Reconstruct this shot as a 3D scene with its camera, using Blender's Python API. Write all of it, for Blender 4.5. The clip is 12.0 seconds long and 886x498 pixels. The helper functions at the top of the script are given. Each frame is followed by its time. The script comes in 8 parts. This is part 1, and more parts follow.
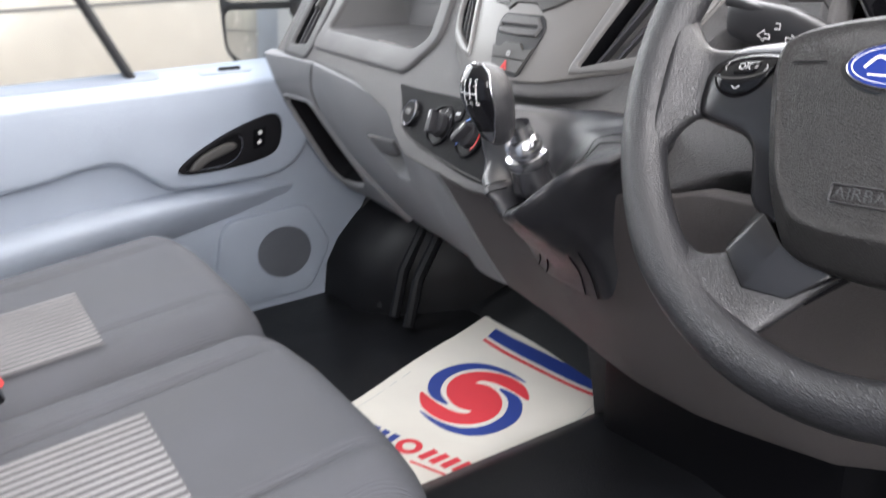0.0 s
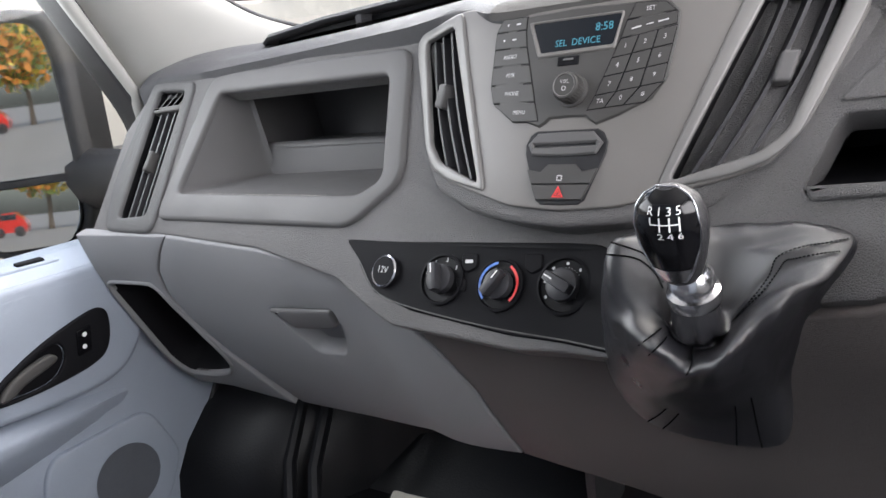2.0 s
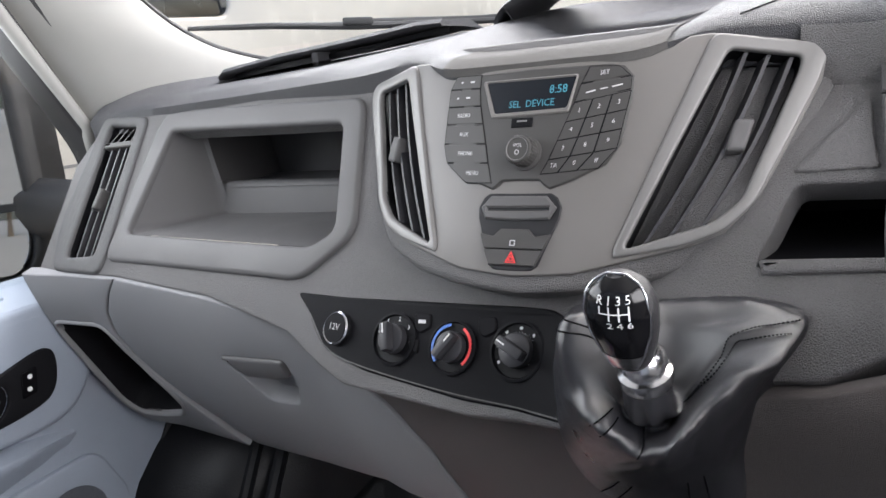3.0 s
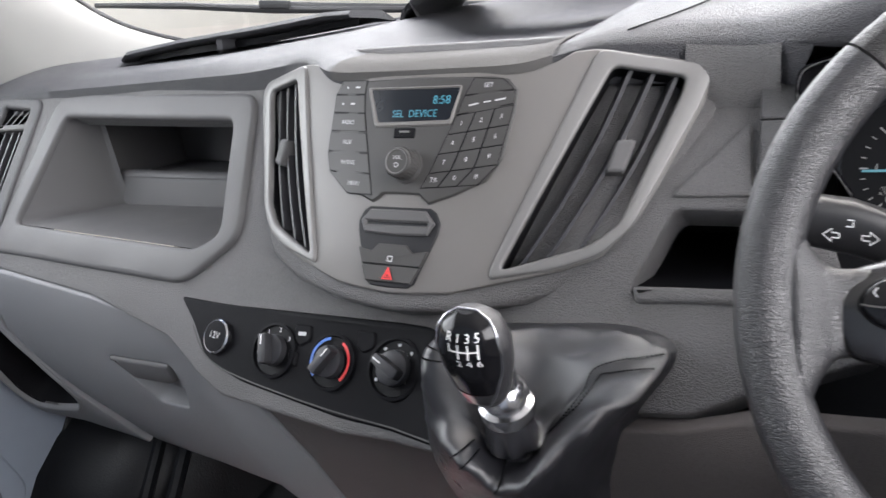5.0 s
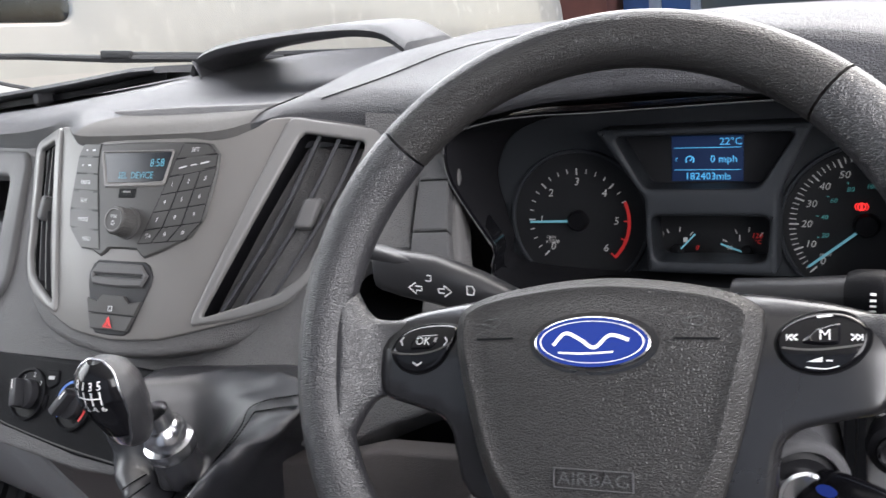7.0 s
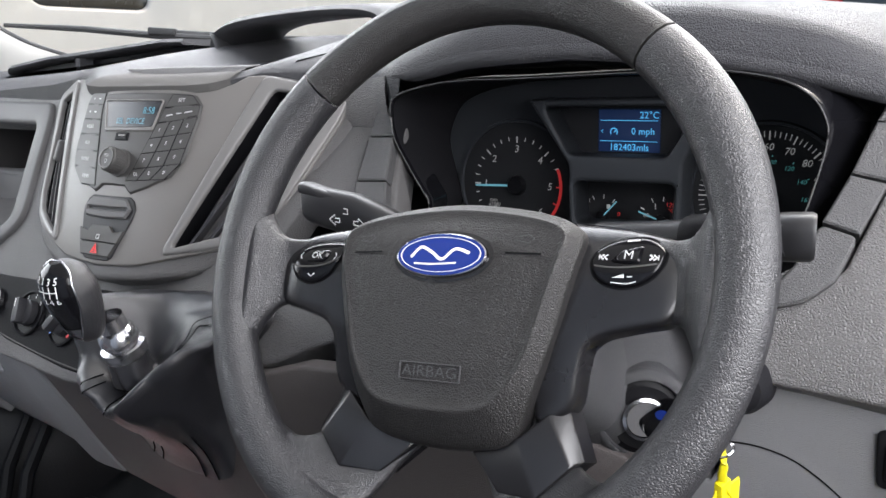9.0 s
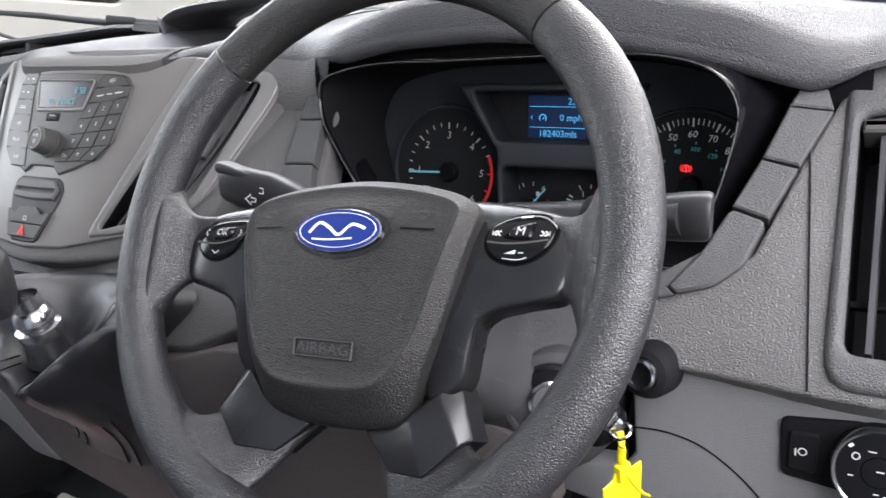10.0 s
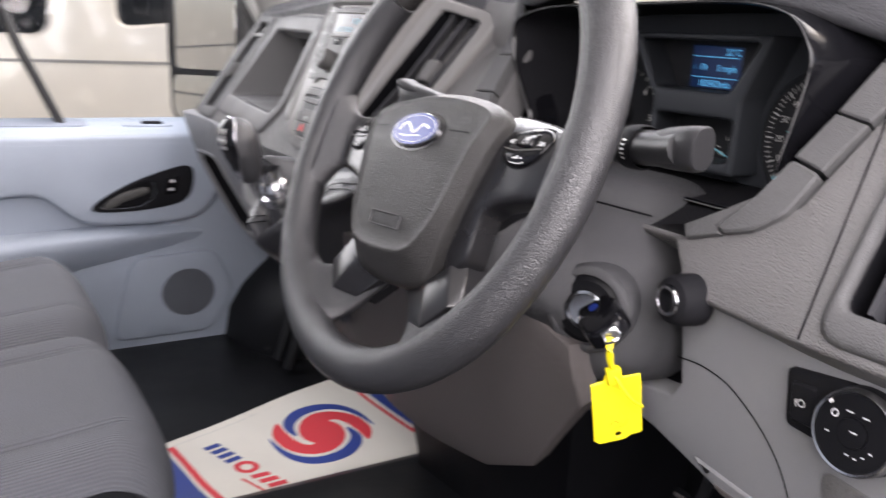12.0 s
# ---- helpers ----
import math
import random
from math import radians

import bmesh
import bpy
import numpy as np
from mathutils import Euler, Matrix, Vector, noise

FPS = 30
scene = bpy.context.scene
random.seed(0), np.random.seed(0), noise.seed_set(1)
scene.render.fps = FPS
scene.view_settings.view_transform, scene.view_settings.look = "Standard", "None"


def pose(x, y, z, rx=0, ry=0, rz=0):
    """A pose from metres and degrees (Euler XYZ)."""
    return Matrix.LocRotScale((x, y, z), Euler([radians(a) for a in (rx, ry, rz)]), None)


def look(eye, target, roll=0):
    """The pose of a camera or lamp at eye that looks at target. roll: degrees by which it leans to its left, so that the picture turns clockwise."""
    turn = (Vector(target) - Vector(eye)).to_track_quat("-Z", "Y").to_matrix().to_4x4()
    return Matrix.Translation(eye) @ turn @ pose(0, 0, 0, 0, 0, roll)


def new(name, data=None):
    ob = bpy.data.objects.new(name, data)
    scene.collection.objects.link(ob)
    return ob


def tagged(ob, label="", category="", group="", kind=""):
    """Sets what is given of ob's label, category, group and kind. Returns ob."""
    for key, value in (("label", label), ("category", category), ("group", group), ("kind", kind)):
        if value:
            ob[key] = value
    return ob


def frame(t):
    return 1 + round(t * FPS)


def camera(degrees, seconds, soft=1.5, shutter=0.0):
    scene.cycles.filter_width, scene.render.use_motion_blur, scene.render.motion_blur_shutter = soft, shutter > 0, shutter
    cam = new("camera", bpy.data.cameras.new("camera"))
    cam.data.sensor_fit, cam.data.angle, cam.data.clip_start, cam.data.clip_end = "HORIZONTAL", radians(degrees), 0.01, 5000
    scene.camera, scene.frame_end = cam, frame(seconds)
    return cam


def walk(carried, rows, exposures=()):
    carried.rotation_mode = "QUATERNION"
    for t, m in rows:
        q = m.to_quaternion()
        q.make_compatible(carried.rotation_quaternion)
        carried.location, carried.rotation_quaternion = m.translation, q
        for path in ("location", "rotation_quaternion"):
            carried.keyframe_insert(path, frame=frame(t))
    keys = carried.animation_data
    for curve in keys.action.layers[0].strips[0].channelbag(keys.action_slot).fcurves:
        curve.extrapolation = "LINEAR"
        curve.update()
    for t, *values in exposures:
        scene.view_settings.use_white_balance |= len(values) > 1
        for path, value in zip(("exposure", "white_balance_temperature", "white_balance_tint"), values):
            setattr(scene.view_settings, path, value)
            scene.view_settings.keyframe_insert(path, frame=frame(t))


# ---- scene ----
cam = camera(55.6, 12.0, shutter=0.3)
PATH = [
    (0, (0.7278, -0.4576, 0.7696), (-0.9582, 0.5871, 0.0201), -1.9),
    (0.5, (0.6098, -0.5013, 0.7855), (-0.9100, 0.8585, 0.2078), -6.7),
    (1, (0.4659, -0.5139, 0.7844), (-0.9120, 1.0030, 0.2396), -8.7),
    (1.5, (0.3667, -0.5447, 0.7643), (-0.9218, 1.0598, 0.2555), -8.2),
    (2, (0.3475, -0.5650, 0.7664), (-0.8873, 1.0898, 0.2841), -7.2),
    (2.5, (0.3518, -0.5631, 0.7908), (-0.8441, 1.1236, 0.3244), -6.8),
    (2.7, (0.3523, -0.5535, 0.8014), (-0.8337, 1.1400, 0.3360), -6.7),
    (4.3, (0.2988, -0.4606, 0.8162), (-0.7593, 1.3039, 0.3042), -4.6),
    (4.5, (0.3114, -0.4633, 0.8173), (-0.7424, 1.3019, 0.3021), -4.3),
    (5, (0.3844, -0.4703, 0.8289), (-0.6721, 1.2865, 0.2883), -4.3),
    (5.5, (0.4646, -0.4576, 0.8374), (-0.5845, 1.2979, 0.2777), -4.3),
    (6, (0.5331, -0.4473, 0.8501), (-0.4971, 1.3230, 0.3021), -4.6),
    (6.5, (0.5793, -0.4360, 0.8522), (-0.4199, 1.3604, 0.3339), -4.9),
    (7, (0.6141, -0.4208, 0.8512), (-0.3573, 1.3985, 0.3604), -4.7),
    (7.2, (0.6272, -0.4130, 0.8491), (-0.3387, 1.4102, 0.3646), -4.5),
    (8.8, (0.7419, -0.4328, 0.8162), (-0.3714, 1.3122, 0.3572), -2.0),
    (9, (0.7503, -0.4353, 0.8077), (-0.3695, 1.3078, 0.3562), -1.5),
    (9.5, (0.7708, -0.4279, 0.7939), (-0.3499, 1.3175, 0.3540), -0.6),
    (10, (0.7911, -0.4046, 0.7897), (-0.2956, 1.3602, 0.3456), -0.4),
    (10.5, (0.8124, -0.3834, 0.7791), (-0.2374, 1.3986, 0.3148), -0.3),
    (11, (0.8531, -0.3760, 0.7653), (-0.1960, 1.3986, 0.2661), 0.2),
    (11.5, (0.9179, -0.3561, 0.7505), (-0.3844, 1.2279, 0.2109), 1.6),
    (12, (1.0235, -0.3234, 0.7717), (-0.7261, 0.7427, 0.2268), 3.1),
]
walk(cam, [(t, look(eye, target, roll)) for t, eye, target, roll in PATH], exposures=[(0.0, 1.3, 6500, 10), (1.0, 1.07, 6500, 10), (2.5, 1.05, 6450, 10), (6.5, 1.0, 6400, 10), (9.0, 0.88, 6350, 9), (10.0, 0.93, 6350, 10), (11.0, 1.02, 6600, 17), (11.5, 0.98, 6850, 20), (12.0, 0.92, 6650, 15)])

# world and light: bright overcast sky, light through the windscreen, the side windows and the open driver's door
world = bpy.data.worlds.new("world")
scene.world = world
world.use_nodes = True
wn = world.node_tree
sky = wn.nodes.new("ShaderNodeTexSky")
sky.sky_type, sky.sun_disc = "NISHITA", False
sky.sun_elevation, sky.sun_rotation = radians(48), radians(20)
sky.air_density, sky.dust_density = 1.0, 4.0
wn.links.new(sky.outputs[0], wn.nodes["Background"].inputs[0])
wn.nodes["Background"].inputs[1].default_value = 0.125
sun = new("sun", bpy.data.lights.new("sun", "SUN"))
sun.data.energy, sun.data.angle, sun.data.color = 0.4, radians(40), (1.0, 0.95, 0.88)
sun.matrix_world = look((0, 0, 0), (-math.sin(radians(20)) * 0.67, -math.cos(radians(20)) * 0.67, -0.74))



def opening_light(name, eye, target, width, height, power, colour=(1, 1, 1)):
    """Daylight that comes in through an opening of the cab."""
    lamp = new(name, bpy.data.lights.new(name, "AREA"))
    lamp.data.shape, lamp.data.size, lamp.data.size_y, lamp.data.energy, lamp.data.color = "RECTANGLE", width, height, power, colour
    lamp.matrix_world = look(eye, target)


opening_light("windscreen_daylight", (0.0, 0.60, 1.18), (0.0, -0.1, 0.48), 1.75, 0.50, 13.0, (1.0, 0.975, 1.0))
opening_light("doorway_daylight", (1.26, -0.28, 1.14), (0.15, 0.08, 0.5), 1.25, 0.95, 25.0, (1.0, 0.965, 0.97))
opening_light("side_window_daylight", (-0.965, -0.22, 1.06), (0.3, 0.0, 0.55), 1.05, 0.55, 7.5, (0.94, 0.96, 1.0))
# ---- building helpers ----
def thing(name, base, label, category, group="", kind=""):
    ob = new(name)
    ob.empty_display_size = 0.02
    ob.location = base
    bpy.context.view_layer.update()
    return tagged(ob, label, category, group, kind)


def part(name, bm, material, parent=None, label="", angle=38):
    me = bpy.data.meshes.new(name)
    bmesh.ops.recalc_face_normals(bm, faces=bm.faces)
    bm.to_mesh(me)
    bm.free()
    me.polygons.foreach_set("use_smooth", [True] * len(me.polygons))
    me.set_sharp_from_angle(angle=radians(angle))
    me.materials.append(material)
    ob = new(name, me)
    if parent is not None:
        ob.parent = parent
        ob.matrix_parent_inverse = Matrix.Translation(-world_place(parent))
    return tagged(ob, label)


def world_place(ob):
    p = Vector((0, 0, 0))
    while ob is not None and ob.type == "EMPTY":
        p += ob.location
        ob = ob.parent
    return p


def smooth_loop(points, n=6, closed=True):
    """A Catmull-Rom curve through the points."""
    pts = [Vector(p) for p in points]
    out = []
    count = len(pts) if closed else len(pts) - 1
    for i in range(count):
        if closed:
            a, b, c, d = (pts[(i + k) % len(pts)] for k in (-1, 0, 1, 2))
        else:
            a, b, c, d = (pts[min(max(i + k, 0), len(pts) - 1)] for k in (-1, 0, 1, 2))
        for s in range(n):
            t = s / n
            out.append(0.5 * (2 * b + (c - a) * t + (2 * a - 5 * b + 4 * c - d) * t * t + (3 * b - a - 3 * c + d) * t ** 3))
    if not closed:
        out.append(pts[-1])
    return out


def rounded(points, r, n=4):
    """A polygon with its corners rounded to about the radius r."""
    pts = [Vector(p[:2]) for p in points]
    out = []
    for i, b in enumerate(pts):
        a, c = pts[i - 1], pts[(i + 1) % len(pts)]
        da, dc = a - b, c - b
        k = min(r, da.length * 0.45, dc.length * 0.45)
        p, q = b + da.normalized() * k, b + dc.normalized() * k
        for s in range(n + 1):
            t = s / n
            out.append((1 - t) ** 2 * p + 2 * t * (1 - t) * b + t * t * q)
    return out


def mirrored(points):
    """The right half of an outline, given from its top middle to its bottom middle, closed by its mirror image."""
    return [tuple(p) for p in points] + [(-p[0], p[1]) for p in reversed(points) if abs(p[0]) > 1e-6]


def flip(points):
    return [(-p[0], p[1]) for p in points]


def on(surface):
    """A map from (x, z) and a height to a place over the surface y = surface(x, z); heights count towards the driver."""
    def at(p, h=0.0):
        x, z = p[0], p[1]
        e = 0.002
        y = surface(x, z)
        nrm = Vector(((surface(x + e, z) - surface(x - e, z)) / (2 * e), -1, (surface(x, z + e) - surface(x, z - e)) / (2 * e))).normalized()
        return Vector((x, y, z)) + nrm * h
    return at


def plane(m):
    """A map from (u, v) and a height to a place in the plane of the pose m."""
    def at(p, h=0.0):
        return m @ Vector((p[0], p[1], h))
    return at


def densify(loop, step):
    out = []
    for i, p in enumerate(loop):
        q = loop[(i + 1) % len(loop)]
        p, q = Vector(p[:2]), Vector(q[:2])
        k = max(1, math.ceil((q - p).length / step))
        out += [p.lerp(q, s / k) for s in range(k)]
    return out


def grown(loop, d):
    """A loop pushed outwards by about d from its middle."""
    mid = sum((Vector(p[:2]) for p in loop), Vector((0, 0))) / len(loop)
    return [Vector(p[:2]) + (Vector(p[:2]) - mid).normalized() * d for p in loop]


def drawn_in(loop, r):
    """A closed loop moved inwards by r (outwards where r is negative)."""
    pts = [Vector(p[:2]) for p in loop]
    area = sum(p.x * q.y - q.x * p.y for p, q in zip(pts, pts[1:] + pts[:1]))
    sign = 1 if area > 0 else -1
    out = []
    for i, p in enumerate(pts):
        a, c = p - pts[i - 1], pts[(i + 1) % len(pts)] - p
        na, nc = (Vector((d.y, -d.x)).normalized() * sign for d in (a, c))
        s = (na + nc).normalized()
        out.append(p - s * (r / max(0.6, s.dot(na))))
    return out


def sheet(outer, at, top=0.0, back=-0.01, r=0.0015, holes=(), step=0.03, bm=None):
    """A plate with rounded edges: an outline with holes, laid over a map, from the height back to the height top."""
    from mathutils.geometry import delaunay_2d_cdt
    bm = bm or bmesh.new()
    flat = bmesh.new()
    rims = [densify(l, step) for l in (outer, *holes)]
    loops = [drawn_in(l, r if k == 0 else -r) for k, l in enumerate(rims)]
    pts, edges = [], []
    for l in loops:
        k = len(pts)
        pts += [Vector((p[0], p[1])) for p in l]
        edges += [(k + i, k + (i + 1) % len(l)) for i in range(len(l))]
    arr = np.array([tuple(p) for p in pts])
    ea, eb = arr[[e[0] for e in edges]], arr[[e[1] for e in edges]]

    def within(x, y):
        cross = (ea[:, 1] > y) != (eb[:, 1] > y)
        dy = np.where(cross, eb[:, 1] - ea[:, 1], 1.0)
        return int(np.sum(cross & (x < ea[:, 0] + (y - ea[:, 1]) * (eb[:, 0] - ea[:, 0]) / dy))) % 2 == 1

    (x0, z0), (x1, z1) = arr.min(0), arr.max(0)
    for i in range(math.ceil(x0 / step), math.floor(x1 / step) + 1):
        for j in range(math.ceil(z0 / step), math.floor(z1 / step) + 1):
            x, y = i * step, j * step
            d = eb - ea
            t = np.clip(((x - ea[:, 0]) * d[:, 0] + (y - ea[:, 1]) * d[:, 1]) / np.maximum((d * d).sum(1), 1e-12), 0, 1)
            if within(x, y) and np.min(np.hypot(ea[:, 0] + t * d[:, 0] - x, ea[:, 1] + t * d[:, 1] - y)) > step * 0.4:
                pts.append(Vector((x, y)))
    made = delaunay_2d_cdt(pts, edges, [], 0, 1e-6)
    verts = [flat.verts.new((p[0], p[1], 0)) for p in made[0]]
    for tri in made[2]:
        c = sum((made[0][i] for i in tri), Vector((0, 0))) / len(tri)
        if within(c.x, c.y):
            flat.faces.new([verts[i] for i in tri])
    for v in [v for v in flat.verts if not v.link_faces]:
        flat.verts.remove(v)
    bmesh.ops.recalc_face_normals(flat, faces=flat.faces)
    if flat.faces and sum(f.normal.z * f.calc_area() for f in flat.faces) < 0:
        bmesh.ops.reverse_faces(flat, faces=flat.faces)
    flat.verts.index_update()
    front = [bm.verts.new(at(v.co, top)) for v in flat.verts]
    for f in flat.faces:
        bm.faces.new([front[v.index] for v in f.verts])
    segs = 3 if r >= 0.002 else 1
    edge = []
    for rim, loop in zip(rims, loops):
        rows = [[at(q, top) for q in loop]]
        for k in range(1, segs + 1):
            a = math.pi / 2 * k / segs
            rows.append([at(q + (p - q) * math.sin(a), top - r * (1 - math.cos(a))) for p, q in zip(rim, loop)])
        rows.append([at(p, back) for p in rim])
        vs = [[bm.verts.new(p) for p in row] for row in rows]
        edge += vs[0]
        for u, w in zip(vs[:-1], vs[1:]):
            for i in range(len(u)):
                j = (i + 1) % len(u)
                bm.faces.new((u[i], u[j], w[j], w[i]))
    bmesh.ops.remove_doubles(bm, verts=front + edge, dist=2e-6)
    flat.free()
    return bm


def loft(rows, closed=False, ring=False, caps=False, bm=None):
    """Quads between rows of points of one length. ring: each row is closed; closed: the last row joins the first."""
    bm = bm or bmesh.new()
    vs = [[bm.verts.new(p) for p in row] for row in rows]
    n = len(vs[0])
    for i in range(len(vs) if closed else len(vs) - 1):
        a, b = vs[i], vs[(i + 1) % len(vs)]
        for j in range(n if ring else n - 1):
            k = (j + 1) % n
            bm.faces.new((a[j], a[k], b[k], b[j]))
    if caps and not closed:
        bm.faces.new(vs[0])
        bm.faces.new(list(reversed(vs[-1])))
    return bm


def tube(path, radius, n=10, closed=False, caps=True, squash=1.0, up=Vector((0, 0, 1)), bm=None):
    """A round bar along a path; radius: one number or one for each point."""
    path = [Vector(p) for p in path]
    radii = [float(r) for r in radius] if isinstance(radius, (list, tuple)) else [radius] * len(path)
    rows = []
    for i, p in enumerate(path):
        a = path[i - 1] if (i or closed) else p
        b = path[(i + 1) % len(path)] if (i < len(path) - 1 or closed) else p
        d = (b - a).normalized()
        s = d.cross(up)
        s = s.normalized() if s.length > 1e-4 else d.orthogonal().normalized()
        t = s.cross(d).normalized()
        rows.append([p + radii[i] * (math.cos(2 * math.pi * k / n) * s + squash * math.sin(2 * math.pi * k / n) * t) for k in range(n)])
    return loft(rows, closed, True, caps, bm)


def lathe(profile, m, n=32, bm=None):
    """A turned body: (radius, height) pairs round the z axis of the pose m."""
    bm = bm or bmesh.new()
    rows = [[m @ Vector((max(r, 1e-5) * math.cos(2 * math.pi * k / n), max(r, 1e-5) * math.sin(2 * math.pi * k / n), h)) for k in range(n)] for r, h in profile]
    loft(rows, False, True, False, bm)
    return bm


def box(m, size, bevel=0.002, bm=None, segments=2):
    bm = bm or bmesh.new()
    made = bmesh.ops.create_cube(bm, size=1.0, matrix=m @ Matrix.Diagonal((*size, 1)))
    if bevel:
        edges = {e for v in made["verts"] for e in v.link_edges}
        bmesh.ops.bevel(bm, geom=list(edges), offset=bevel, segments=segments, affect="EDGES", profile=0.6)
    return bm


def block(x0, x1, y0, y1, z0, z1, bevel=0.002, bm=None):
    return box(pose((x0 + x1) / 2, (y0 + y1) / 2, (z0 + z1) / 2), (x1 - x0, y1 - y0, z1 - z0), bevel, bm)


def facing(place, normal, up=(0, 0, 1)):
    """A pose whose z axis is the normal and whose y axis points up as far as it can."""
    n = Vector(normal).normalized()
    x = Vector(up).cross(n).normalized()
    y = n.cross(x)
    m = Matrix((x, y, n)).transposed().to_4x4()
    m.translation = Vector(place)
    return m


LETTERS = {}


def writing(text, height, at, centre, lift=0.0006, slant=0.0, turn=0.0, stretch=1.0, bm=None):
    """Flat letters of that height, centred at (u, v) of a map."""
    if text not in LETTERS:
        cu = bpy.data.curves.new("letters", "FONT")
        cu.body, cu.align_x, cu.align_y, cu.resolution_u = text, "CENTER", "CENTER", 2
        ob = new("letters", cu)
        bpy.context.view_layer.update()
        me = bpy.data.meshes.new_from_object(ob.evaluated_get(bpy.context.evaluated_depsgraph_get()))
        LETTERS[text] = ([v.co.copy() for v in me.vertices], [tuple(p.vertices) for p in me.polygons])
        bpy.data.objects.remove(ob)
        bpy.data.curves.remove(cu)
        bpy.data.meshes.remove(me)
    bm = bm or bmesh.new()
    verts, faces = LETTERS[text]
    k = height / 0.7
    c, s = math.cos(radians(turn)), math.sin(radians(turn))
    made = []
    for v in verts:
        u, w = (v.x * stretch + slant * v.y) * k, v.y * k
        made.append(bm.verts.new(at((centre[0] + c * u - s * w, centre[1] + s * u + c * w), lift)))
    for f in faces:
        try:
            bm.faces.new([made[i] for i in f])
        except ValueError:
            pass
    return bm


def bar(at, a, b, width, lift=0.0006, bm=None):
    """A flat stroke from a to b on a map."""
    bm = bm or bmesh.new()
    a, b = Vector(a), Vector(b)
    d = (b - a).normalized() * width / 2
    s = Vector((-d.y, d.x))
    bm.faces.new([bm.verts.new(at(p, lift)) for p in (a + s, a - s, b - s, b + s)])
    return bm


def stroke(at, points, width, lift=0.0006, bm=None):
    bm = bm or bmesh.new()
    pts = [Vector(p) for p in points]
    rows = []
    for i, p in enumerate(pts):
        d = (pts[min(i + 1, len(pts) - 1)] - pts[max(i - 1, 0)]).normalized()
        s = Vector((-d.y, d.x)) * width / 2
        rows.append([at(p + s, lift), at(p - s, lift)])
    return loft(rows, bm=bm)


def disc(at, centre, ru, rv=None, lift=0.0006, n=32, bm=None, inner=0.0, start=0.0, end=360.0):
    bm = bm or bmesh.new()
    rv = rv or ru
    full = end - start >= 360
    angles = [radians(start + (end - start) * k / n) for k in range(n if full else n + 1)]
    if inner:
        rows = [[at((centre[0] + f * ru * math.cos(a), centre[1] + f * rv * math.sin(a)), lift) for f in (1, inner)] for a in angles]
        return loft(rows, full, bm=bm)
    bm.faces.new([bm.verts.new(at((centre[0] + ru * math.cos(a), centre[1] + rv * math.sin(a)), lift)) for a in angles])
    return bm


